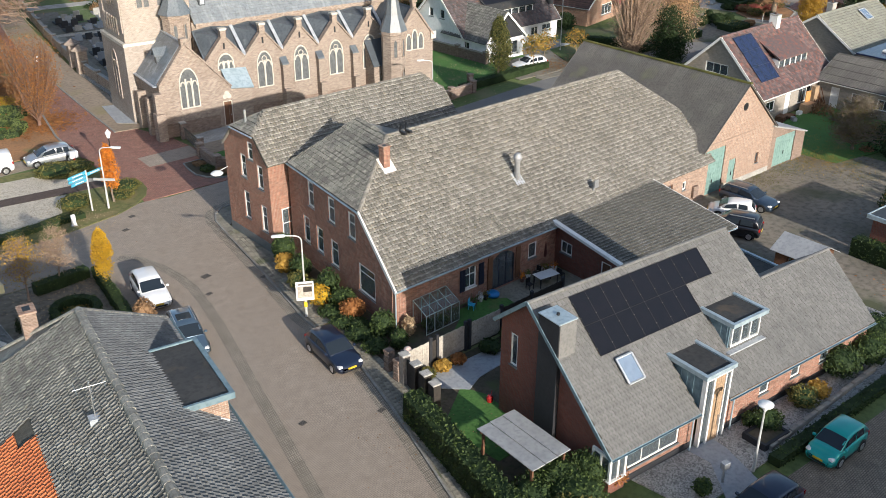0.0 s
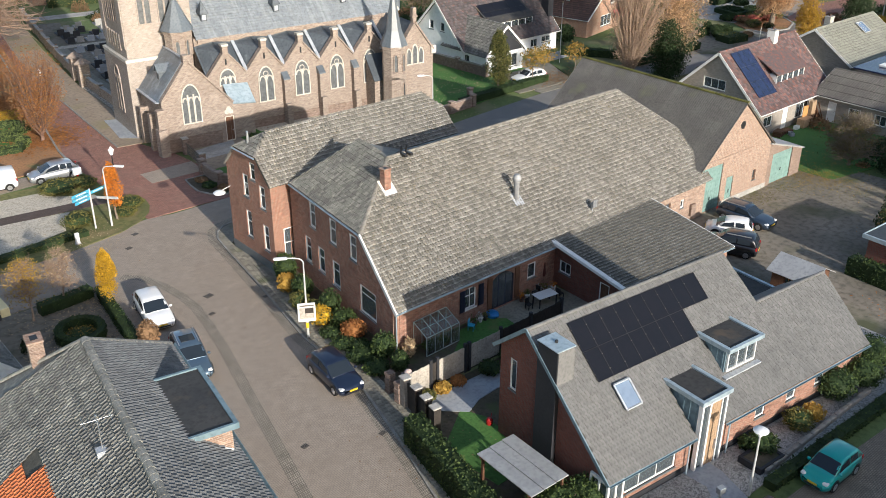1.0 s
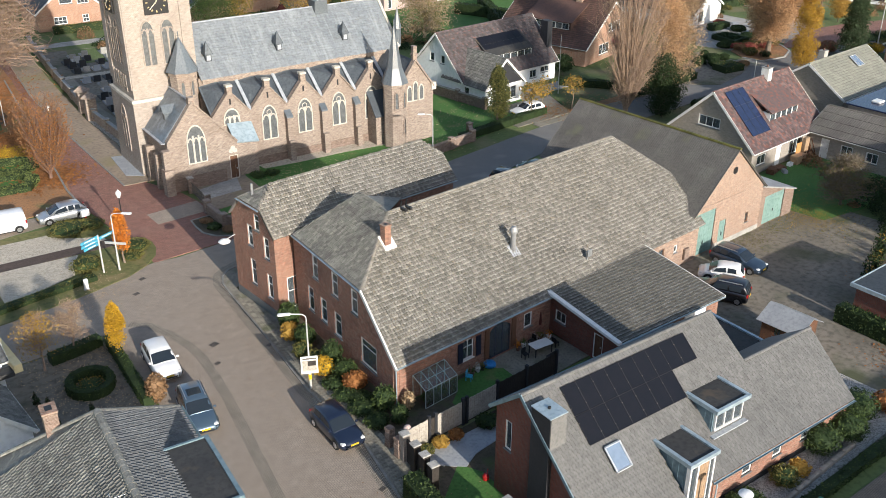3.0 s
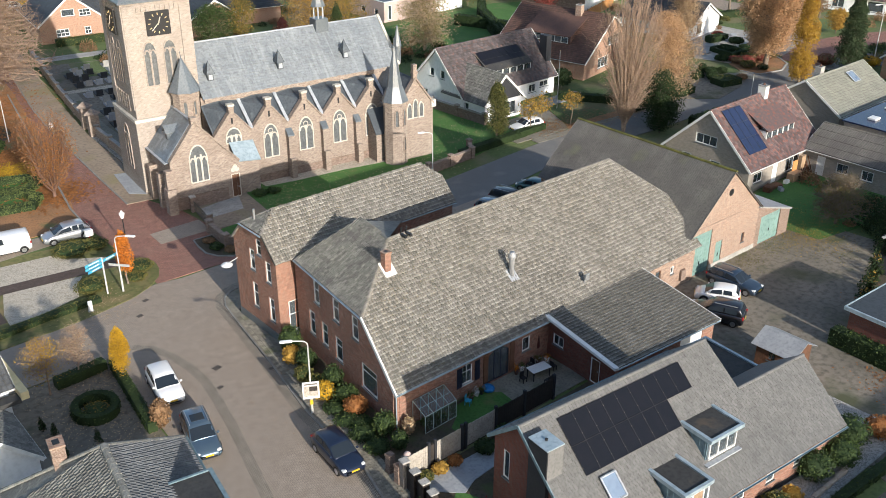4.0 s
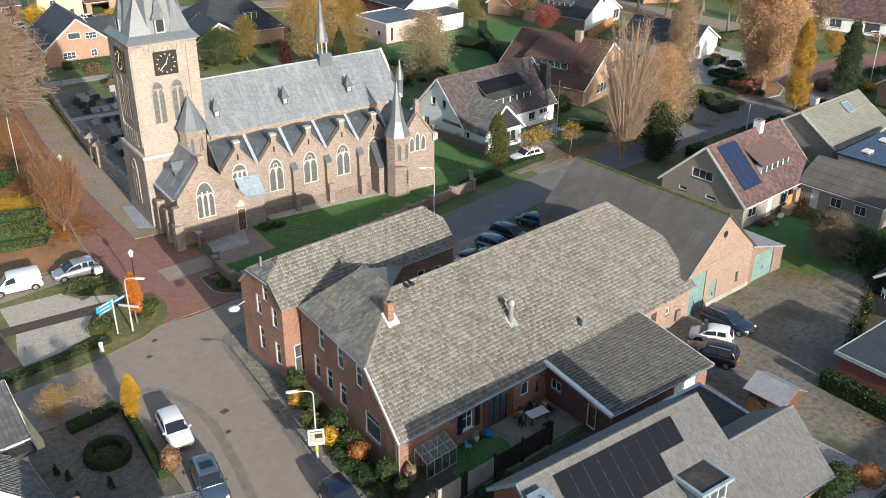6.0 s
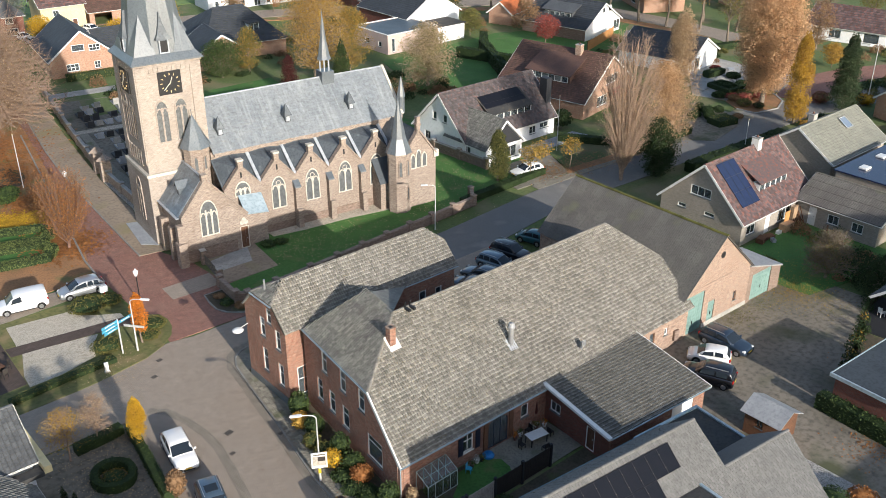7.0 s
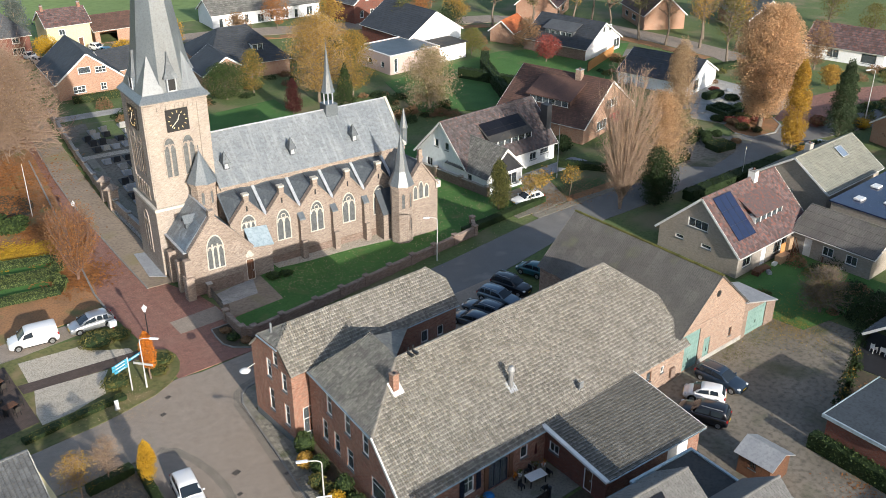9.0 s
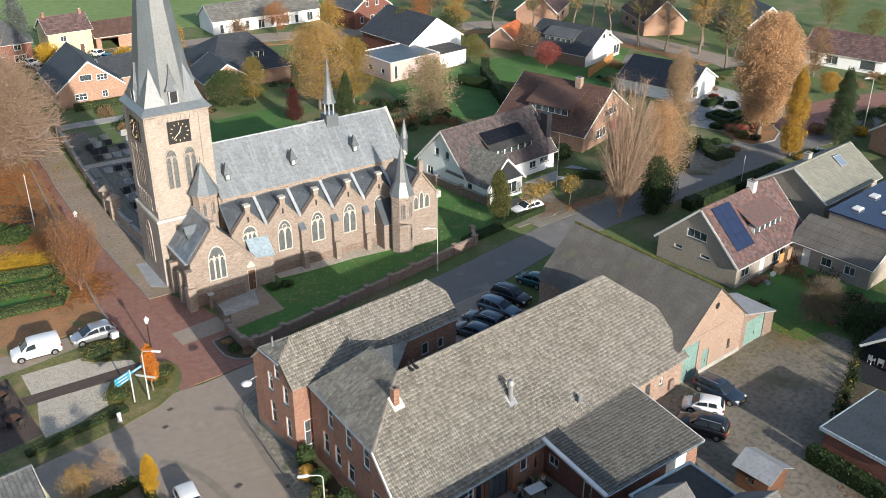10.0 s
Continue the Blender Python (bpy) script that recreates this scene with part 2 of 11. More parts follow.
M["tile_moss"] = mat("mossy_pantile", (0.215, 0.198, 0.17), (0.165, 0.152, 0.127), 0.9, fine=16, coarse=0.45, amount=0.5, spread=0.26, bump=0.35, bump_scale=26, third=(0.15, 0.138, 0.088), third_scale=2.6, third_cut=(0.58, 0.82))
M["tile_dark"] = mat("dark_pantile", (0.19, 0.185, 0.168), (0.125, 0.124, 0.115), 0.82, fine=9, coarse=0.5, amount=0.4, spread=0.24, bump=0.25, third=(0.25, 0.245, 0.21), third_scale=2.5, third_cut=(0.56, 0.74))
M["tile_new"] = mat("new_grey_tile", (0.172, 0.167, 0.16), (0.142, 0.139, 0.134), 0.75, fine=7, coarse=0.5, amount=0.3, spread=0.11, bump=0.12)
M["tile_anthracite"] = mat("anthracite_pantile", (0.12, 0.125, 0.13), (0.08, 0.083, 0.088), 0.6, fine=6, coarse=0.5, amount=0.3, spread=0.16, bump=0.15)
M["tile_orange"] = mat("new_orange_pantile", (0.5, 0.15, 0.055), (0.42, 0.12, 0.045), 0.65, fine=6, coarse=0.8, amount=0.25, spread=0.15)
M["tile_mauve"] = mat("mottled_mauve_tile", (0.115, 0.092, 0.09), (0.085, 0.076, 0.079), 0.75, fine=6, coarse=2.2, amount=0.3, spread=0.34, third=(0.145, 0.082, 0.07), third_scale=3.0, third_cut=(0.56, 0.66))
M["tile_purple"] = mat("mottled_red_tile", (0.155, 0.098, 0.09), (0.105, 0.084, 0.086), 0.75, fine=6, coarse=2.2, amount=0.3, spread=0.38, third=(0.2, 0.085, 0.066), third_scale=3.0, third_cut=(0.52, 0.62))
M["tile_brown"] = mat("brown_tile", (0.14, 0.075, 0.055), (0.1, 0.056, 0.045), 0.75, fine=6, coarse=0.6, amount=0.3, spread=0.2)
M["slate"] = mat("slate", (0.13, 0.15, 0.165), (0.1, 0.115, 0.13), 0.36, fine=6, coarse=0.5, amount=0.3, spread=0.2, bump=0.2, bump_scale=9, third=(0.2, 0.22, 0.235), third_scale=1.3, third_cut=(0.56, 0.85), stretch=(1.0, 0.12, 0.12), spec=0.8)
M["slate_dark"] = mat("dark_slate", (0.1, 0.115, 0.13), (0.07, 0.082, 0.095), 0.5, fine=5, coarse=0.5, amount=0.3, spread=0.15, bump=0.2, third=(0.17, 0.19, 0.2), third_scale=1.2, third_cut=(0.58, 0.8))
M["slate_blue"] = mat("blue_slate", (0.16, 0.195, 0.225), (0.115, 0.145, 0.172), 0.33, fine=5, coarse=0.6, amount=0.3, spread=0.18, bump=0.12, third=(0.29, 0.32, 0.34), third_scale=1.8, third_cut=(0.55, 0.8), stretch=(0.3, 1.0, 0.3), spec=0.7)
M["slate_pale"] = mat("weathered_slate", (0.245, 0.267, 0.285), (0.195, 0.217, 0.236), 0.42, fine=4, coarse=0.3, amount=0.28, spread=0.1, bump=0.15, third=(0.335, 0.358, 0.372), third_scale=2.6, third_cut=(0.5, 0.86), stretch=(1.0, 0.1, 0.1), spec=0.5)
M["roof_pale"] = mat("pale_roof_tile", (0.26, 0.26, 0.215), (0.215, 0.215, 0.18), 0.8, fine=5, coarse=0.6, amount=0.2, spread=0.1, bump=0.15)
M["awning"] = mat("red_awning", (0.42, 0.1, 0.1), (0.35, 0.08, 0.08), 0.8, bump=0)
M["gilt"] = mat("gilt", (0.62, 0.48, 0.26), (0.55, 0.42, 0.22), 0.45, bump=0)
M["lead"] = mat("lead_flashing", (0.42, 0.44, 0.46), (0.32, 0.34, 0.37), 0.5, 0.0, fine=5, coarse=1.5, amount=0.25)
M["zinc"] = mat("zinc", (0.42, 0.5, 0.54), (0.33, 0.41, 0.45), 0.42, 0.3, fine=4, coarse=1.0, amount=0.25, bump=0.05)
M["sheet"] = mat("corrugated_sheet", (0.165, 0.15, 0.135), (0.115, 0.106, 0.097), 0.9, fine=7, coarse=0.35, amount=0.35, spread=0.1, bump=0.2, third=(0.17, 0.165, 0.1), third_scale=0.35, third_cut=(0.62, 0.8))
M["roofing"] = mat("bitumen_roofing", (0.055, 0.053, 0.05), (0.036, 0.036, 0.036), 0.75, fine=4, coarse=0.6, amount=0.3, third=(0.09, 0.07, 0.05), third_scale=0.8)
M["tile_black"] = mat("blue_black_tile", (0.058, 0.065, 0.075), (0.043, 0.049, 0.058), 0.65, fine=6, coarse=0.5, amount=0.3, spread=0.14, bump=0.12)
M["brown_clinker"] = brick_mat("brown_clinker", (0.26, 0.215, 0.165), (0.2, 0.162, 0.125), (0.12, 0.1, 0.08), 0.21, 0.105, 0.018, True, (0.15, 0.122, 0.096), mottle=0.25)
M["roof_garage"] = mat("dark_garage_roofing", (0.058, 0.07, 0.082), (0.045, 0.055, 0.066), 0.85, fine=4, coarse=0.5, amount=0.2, spec=0.2)
M["zinc_blue"] = mat("patinated_zinc", (0.19, 0.27, 0.305), (0.145, 0.215, 0.25), 0.5, 0.2, fine=4, coarse=1.0, amount=0.25, bump=0.05)
M["ridge_grey"] = mat("weathered_ridge", (0.27, 0.262, 0.235), (0.19, 0.185, 0.165), 0.88, fine=9, coarse=1.2, amount=0.4, spread=0.2, bump=0.2)
M["roof_blue"] = mat("grey_blue_roofing", (0.1, 0.13, 0.155), (0.075, 0.1, 0.12), 0.55, fine=4, coarse=0.5, amount=0.2)
M["solar"] = mat("solar_cell", (0.012, 0.012, 0.016), (0.009, 0.01, 0.014), 0.3, fine=30, coarse=2, amount=0.2, bump=0.0, spread=0.2, spec=0.25)
M["solar_blue"] = mat("blue_solar_cell", (0.02, 0.03, 0.075), (0.015, 0.024, 0.06), 0.2, fine=30, coarse=2, amount=0.2, bump=0.0, spec=0.6)
M["black"] = mat("black_metal", (0.02, 0.02, 0.022), (0.015, 0.015, 0.016), 0.5, fine=12, coarse=2, amount=0.2, bump=0.05)
M["charcoal"] = mat("charcoal_cladding", (0.03, 0.031, 0.036), (0.024, 0.025, 0.029), 0.6, fine=6, coarse=1, amount=0.2, bump=0.1)
M["green_paint"] = mat("weathered_green_paint", (0.19, 0.3, 0.272), (0.15, 0.245, 0.224), 0.75, fine=5, coarse=0.7, amount=0.25, bump=0.2)
M["blue_paint"] = mat("dark_blue_paint", (0.012, 0.017, 0.04), (0.01, 0.014, 0.03), 0.5, fine=8, coarse=2, amount=0.2)
M["timber"] = mat("brown_timber", (0.16, 0.075, 0.04), (0.11, 0.052, 0.03), 0.75, fine=7, coarse=1.2, amount=0.35, spread=0.2)
M["oak"] = mat("pale_oak", (0.42, 0.285, 0.18), (0.34, 0.225, 0.135), 0.6, fine=5, coarse=1.5, amount=0.3, spread=0.15)
M["fence_wood"] = mat("weathered_fence_wood", (0.5, 0.45, 0.385), (0.36, 0.325, 0.28), 0.85, fine=7, coarse=1.0, amount=0.35, spread=0.2)
M["fence_orange"] = mat("orange_stained_boards", (0.5, 0.245, 0.085), (0.42, 0.2, 0.07), 0.75, fine=6, coarse=1.0, amount=0.25, spread=0.15)
M["fence_dark"] = mat("dark_fence_wood", (0.05, 0.04, 0.033), (0.035, 0.03, 0.026), 0.85, fine=7, coarse=1.0, amount=0.35, spread=0.25)
M["steel"] = mat("galvanised_steel", (0.5, 0.51, 0.52), (0.42, 0.43, 0.44), 0.4, 0.7, fine=9, coarse=2, amount=0.15, bump=0.03)
M["aluminium"] = mat("grey_sheet_roof", (0.4, 0.4, 0.4), (0.32, 0.325, 0.33), 0.5, 0.2, fine=4, coarse=0.9, amount=0.2, bump=0.04)
M["glass"] = glass_mat("window_glass", (0.16, 0.19, 0.21), 0.03, 0.6)
M["frame_pale"] = mat("pale_green_frame", (0.5, 0.57, 0.52), (0.42, 0.49, 0.44), 0.6, bump=0)
M["glass_clear"] = glass_mat("greenhouse_glass", (0.82, 0.9, 0.87), 0.02, 0.95)
M["glass_car"] = glass_mat("car_glass", (0.022, 0.03, 0.04), 0.04, 0.1)
M["curtain"] = mat("curtain", (0.5, 0.48, 0.43), (0.38, 0.36, 0.33), 0.9)
M["plastic_white"] = mat("white_plastic", (0.75, 0.75, 0.74), (0.68, 0.68, 0.67), 0.4, amount=0.1, bump=0)
M["rubber"] = mat("tyre_rubber", (0.018, 0.018, 0.018), (0.014, 0.014, 0.014), 0.85, bump=0.05)
M["rim"] = mat("alloy_rim", (0.5, 0.5, 0.52), (0.42, 0.42, 0.44), 0.3, 0.8, bump=0)
M["bark"] = mat("bark", (0.22, 0.175, 0.135), (0.15, 0.12, 0.09), 0.95, fine=6, coarse=1.5, amount=0.4, bump=0.5)
M["bark_pale"] = mat("pale_bark", (0.41, 0.33, 0.24), (0.31, 0.25, 0.18), 0.95, fine=6, coarse=1.5, amount=0.3, bump=0.4)


def leaf_mat(name, a, b, spread=0.24):
    m = mat(name, a, b, 0.7, fine=1.4, coarse=0.35, amount=0.25, spread=spread, bump=0.0, spec=0.25)
    p = m.node_tree.nodes["Principled BSDF"]
    nt = m.node_tree
    tl = nt.nodes.new("ShaderNodeBsdfTranslucent")
    nt.links.new(p.inputs["Base Color"].links[0].from_socket, tl.inputs["Color"])
    mx = nt.nodes.new("ShaderNodeMixShader")
    mx.inputs[0].default_value = 0.3
    nt.links.new(p.outputs[0], mx.inputs[1])
    nt.links.new(tl.outputs[0], mx.inputs[2])
    nt.links.new(mx.outputs[0], nt.nodes["Material Output"].inputs["Surface"])
    return m


M["leaf_green"] = leaf_mat("green_leaves", (0.095, 0.135, 0.04), (0.06, 0.095, 0.028))
M["leaf_hedge"] = leaf_mat("light_green_leaves", (0.17, 0.205, 0.07), (0.12, 0.155, 0.05), 0.18)
# own colour of dark evergreens; also the painted shade inside bushes and hedges
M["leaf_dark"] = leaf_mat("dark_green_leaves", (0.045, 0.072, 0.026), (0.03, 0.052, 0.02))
M["leaf_orange"] = leaf_mat("orange_leaves", (0.4, 0.175, 0.06), (0.29, 0.125, 0.045))
M["leaf_bright"] = leaf_mat("bright_orange_leaves", (0.72, 0.27, 0.04), (0.56, 0.18, 0.03))
M["leaf_yellow"] = leaf_mat("yellow_leaves", (0.6, 0.37, 0.03), (0.45, 0.265, 0.03))
M["leaf_gold"] = leaf_mat("golden_leaves", (0.48, 0.3, 0.065), (0.36, 0.215, 0.05))
M["leaf_brown"] = leaf_mat("brown_leaves", (0.32, 0.195, 0.105), (0.22, 0.135, 0.075))
M["leaf_tan"] = leaf_mat("tan_leaves", (0.52, 0.385, 0.24), (0.39, 0.285, 0.175))
M["leaf_olive"] = leaf_mat("olive_leaves", (0.185, 0.17, 0.052), (0.13, 0.128, 0.04), 0.18)
M["leaf_red2"] = leaf_mat("crimson_leaves", (0.35, 0.09, 0.07), (0.26, 0.07, 0.06))
M["leaf_blue"] = leaf_mat("blue_grey_needles", (0.17, 0.2, 0.18), (0.12, 0.145, 0.13))
M["joint"] = mat("mossy_joint", (0.095, 0.09, 0.076), (0.065, 0.062, 0.052), 0.95, fine=8, coarse=1.0, amount=0.3, bump=0.2)
M["leaf_copper"] = leaf_mat("copper_leaves", (0.66, 0.43, 0.245), (0.55, 0.345, 0.19), 0.14)
M["leaf_copper_dull"] = leaf_mat("dull_copper_leaves", (0.56, 0.36, 0.21), (0.47, 0.295, 0.17), 0.14)
M["leaf_needle"] = leaf_mat("green_needles", (0.085, 0.12, 0.06), (0.06, 0.09, 0.045), 0.16)
M["twig_red"] = mat("reddish_twigs", (0.21, 0.12, 0.085), (0.15, 0.09, 0.065), 0.95, fine=6, coarse=1.5, amount=0.3, bump=0.2)
M["twig"] = mat("pale_twigs", (0.36, 0.255, 0.19), (0.27, 0.19, 0.14), 0.95, fine=6, coarse=1.5, amount=0.3, bump=0.2)
M["paver_brown"] = mat("brown_grey_pavers", (0.33, 0.258, 0.19), (0.26, 0.203, 0.15), 0.92, fine=3.0, coarse=0.25, amount=0.3, bump=0.3, bump_scale=12, third=(0.25, 0.215, 0.105), third_scale=0.22, third_cut=(0.5, 0.7))
M["yellow_litter"] = mat("yellow_leaf_litter", (0.72, 0.45, 0.085), (0.56, 0.31, 0.065), 0.95, fine=5, coarse=0.9, amount=0.35, bump=0.8, bump_scale=10)
# pale blue half-metal pane: the reflected sky is put into the base colour
M["glass_sky"] = mat("sky_tinted_roof_glass", (0.5, 0.58, 0.66), (0.42, 0.5, 0.58), 0.08, 0.7, fine=3, coarse=0.6, amount=0.1, bump=0.0)
M["brick_village"] = brick_mat("brick_village", (0.44, 0.235, 0.15), (0.33, 0.165, 0.105), (0.42, 0.33, 0.26), stain=(0.33, 0.19, 0.13), mottle=0.25)
M["meadow"] = mat("meadow_grass", (0.19, 0.265, 0.085), (0.145, 0.215, 0.066), 0.95, fine=0.6, coarse=0.04, amount=0.2, bump=0.4, bump_scale=8)
M["iron"] = mat("cast_iron", (0.15, 0.128, 0.105), (0.1, 0.088, 0.074), 0.8)
M["leaf_red"] = leaf_mat("dark_red_leaves", (0.1, 0.03, 0.025), (0.06, 0.022, 0.02))

# ---- helpers ----
R = random.Random(7)


def thing(name, x=0.0, y=0.0, z=0.0, yaw=0.0, label="", category="", group="", kind=""):
    ob = new(name)
    ob.matrix_basis = pose(x, y, z, 0, 0, yaw)
    ob.empty_display_size = 0.3
    return tagged(ob, label, category, group, kind)


def mesh(name, verts, faces, material, parent=None, label="", smooth=False, at=None):
    me = bpy.data.meshes.new(name)
    me.from_pydata([tuple(v) for v in verts], [], [tuple(f) for f in faces])
    for m in material if isinstance(material, (list, tuple)) else [material]:
        me.materials.append(m)
    if smooth:
        me.polygons.foreach_set("use_smooth", [True] * len(me.polygons))
    me.update()
    ob = new(name, me)
    if parent:
        ob.parent = parent
    if at is not None:
        ob.matrix_basis = at
    if label:
        ob["label"] = label
    return ob


def part(name, bm, material, parent, label="", smooth=False, at=None):
    me = bpy.data.meshes.new(name)
    bmesh.ops.recalc_face_normals(bm, faces=bm.faces)
    bm.to_mesh(me)
    bm.free()
    me.materials.append(material)
    if smooth:
        me.polygons.foreach_set("use_smooth", [True] * len(me.polygons))
    ob = new(name, me)
    if parent:
        ob.parent = parent
    if at is not None:
        ob.matrix_basis = at
    if label:
        ob["label"] = label
    return ob


def hexa(bm, p):
    """Eight corners: four of the bottom face, four of the top, in turn."""
    v = [bm.verts.new(q) for q in p]
    for f in ((3, 2, 1, 0), (4, 5, 6, 7), (0, 1, 5, 4), (1, 2, 6, 5), (2, 3, 7, 6), (3, 0, 4, 7)):
        bm.faces.new([v[i] for i in f])


def box(bm, x0, x1, y0, y1, z0, z1):
    hexa(bm, [(x0, y0, z0), (x1, y0, z0), (x1, y1, z0), (x0, y1, z0), (x0, y0, z1), (x1, y0, z1), (x1, y1, z1), (x0, y1, z1)])


def boxes(*rows, bevel=0.0):
    bm = bmesh.new()
    for r in rows:
        box(bm, *r)
    if bevel:
        bmesh.ops.bevel(bm, geom=bm.edges[:], offset=bevel, segments=1, affect="EDGES")
    return bm


def extrude_poly(pts, d):
    """A flat polygon (3D points) thickened by the vector d."""
    bm = bmesh.new()
    add_plate(bm, pts, d)
    return bm


def add_plate(bm, pts, d):
    d = Vector(d)
    a = [bm.verts.new(Vector(p)) for p in pts]
    b = [bm.verts.new(Vector(p) + d) for p in pts]
    bm.faces.new(a)
    bm.faces.new(b[::-1])
    n = len(a)
    for i in range(n):
        bm.faces.new([a[i], b[i], b[(i + 1) % n], a[(i + 1) % n]])


def tube(bm, p, q, r0, r1=None, sides=8, caps=True):
    p, q = Vector(p), Vector(q)
    r1 = r0 if r1 is None else r1
    d = (q - p).normalized()
    s = d.orthogonal().normalized()
    t = d.cross(s)
    rings = []
    for c, r in ((p, r0), (q, r1)):
        rings.append([bm.verts.new(c + (s * math.cos(2 * math.pi * i / sides) + t * math.sin(2 * math.pi * i / sides)) * r) for i in range(sides)])
    for i in range(sides):
        j = (i + 1) % sides
        bm.faces.new([rings[0][i], rings[0][j], rings[1][j], rings[1][i]])
    if caps:
        bm.faces.new(rings[0][::-1])
        bm.faces.new(rings[1])


def beam(bm, p, q, w, h):
    """A square bar from p to q, w wide (level) and h high."""
    p, q = Vector(p), Vector(q)
    d = (q - p).normalized()
    s = d.cross(Vector((0, 0, 1)))
    s = s.normalized() if s.length > 1e-4 else Vector((1, 0, 0))
    u = s.cross(d)
    c = [(-w / 2, -h / 2), (w / 2, -h / 2), (w / 2, h / 2), (-w / 2, h / 2)]
    hexa(bm, [p + s * a + u * b for a, b in c] + [q + s * a + u * b for a, b in c])


def lathe(bm, prof, sides=12, centre=(0, 0, 0)):
    """prof: (radius, z) from below upwards."""
    cx, cy, cz = centre
    rings = [[bm.verts.new((cx + r * math.cos(2 * math.pi * i / sides), cy + r * math.sin(2 * math.pi * i / sides), cz + z)) for i in range(sides)] for r, z in prof]
    for a, b in zip(rings, rings[1:]):
        for i in range(sides):
            j = (i + 1) % sides
            bm.faces.new([a[i], a[j], b[j], b[i]])
    bm.faces.new(rings[0][::-1])
    bm.faces.new(rings[-1])


def inside(pt, poly):
    x, y = pt
    ok = False
    for (x0, y0), (x1, y1) in zip(poly, poly[1:] + poly[:1]):
        if (y0 > y) != (y1 > y) and x < (x1 - x0) * (y - y0) / (y1 - y0) + x0:
            ok = not ok
    return ok


def plane_axes(pts):
    """Origin, the level axis, the axis up the slope and the normal of a roof polygon whose first two points are its eave."""
    o = Vector(pts[0])
    u = (Vector(pts[1]) - o).normalized()
    n = u.cross(Vector(pts[2]) - o)
    n = n.normalized()
    if n.z < 0:
        n = -n
    v = n.cross(u)
    if v.z < 0:
        v = -v
    return o, u, v, n


def tiles(pts, du=0.3, dv=0.34, style="pantile", lift=0.03, holes=(), jitter=0.012, seed=1, skip=None, deep=1.0, lip=0.0):
    """Verts and faces of overlapping roof tiles laid over the polygon; holes: rectangles u0, u1, v0, v1 left out."""
    o, u, v, n = plane_axes(pts)
    uv = [((Vector(p) - o).dot(u), (Vector(p) - o).dot(v)) for p in pts]
    u0, u1 = min(a for a, _ in uv), max(a for a, _ in uv)
    v1 = max(b for _, b in uv)
    prof = {"pantile": [(0.04, 0.02), (0.28, 0.0), (0.55, 0.006), (0.8, 0.058), (0.99, 0.02)],
            "flat": [(0.03, 0.0), (0.5, 0.008), (0.97, 0.0)],
            "slate": [(0.02, 0.0), (0.98, 0.0)]}[style]
    rr = random.Random(seed)
    V, F = [], []
    k = len(prof)
    rows = int(math.ceil(v1 / dv))
    for j in range(rows):
        vb = j * dv - 0.03
        vc = min(vb + dv / 2, v1 - 0.02)
        cross = sorted(a0 + (a1 - a0) * (vc - b0) / (b1 - b0) for (a0, b0), (a1, b1) in zip(uv, uv[1:] + uv[:1]) if (b0 > vc) != (b1 > vc))
        off = (j % 2) * du / 2 if style != "pantile" else 0
        for lo, hi in zip(cross[::2], cross[1::2]):
            i0 = int((lo - u0 + off) / du)
            for i in range(i0, int((hi - u0 + off) / du) + 1):
                a, a2 = max(u0 + i * du - off, lo), min(u0 + (i + 1) * du - off, hi)
                c = ((a + a2) / 2, vb + dv / 2)
                if a2 - a < 0.03 or any(h[0] < c[0] < h[1] and h[2] < c[1] < h[3] for h in holes) or (skip and skip(c)):
                    continue
                z0 = lift * 2.2 + rr.uniform(-jitter, jitter)
                z1 = lift * 0.3 + rr.uniform(-jitter, jitter) * 0.5
                sl = rr.uniform(-jitter, jitter) * 1.5
                b = len(V)
                lines = [(vb, -0.02), (vb, z0), (min(vb + dv * 1.08, v1), z1)]
                if lip:
                    lines.insert(2, (min(vb + dv * lip, v1), z0 + (z1 - z0) * lip))
                for w, (vv, zz) in enumerate(lines):
                    for s, h in prof:
                        V.append(o + u * (a + s * (a2 - a)) + v * (vv + sl) + n * (zz + (h * deep if w else h * deep - 0.01)))
                for w in range(len(lines) - 1):
                    for s in range(k - 1):
                        p = b + w * k + s
                        F.append((p, p + 1, p + k + 1, p + k))
    return V, F


def tiled(name, pts, material, parent, label="", worn=None, **kw):
    if worn:
        kw["lip"] = 0.36
    V, F = tiles(pts, **kw)
    ob = mesh(name, V, F, material, parent, label)
    # mossy butt ends
    if kw.get("style", "pantile") != "slate":
        k = 4 if kw.get("style", "pantile") == "pantile" else 2
        ob.data.materials.append(M["joint"])
        order = (1, 2, 0) if worn else (1, 0)
        if worn:
            ob.data.materials.append(worn)
        ob.data.polygons.foreach_set("material_index", [order[(i // k) % len(order)] for i in range(len(F))])
    ob["kind"] = "stuff"
    return ob


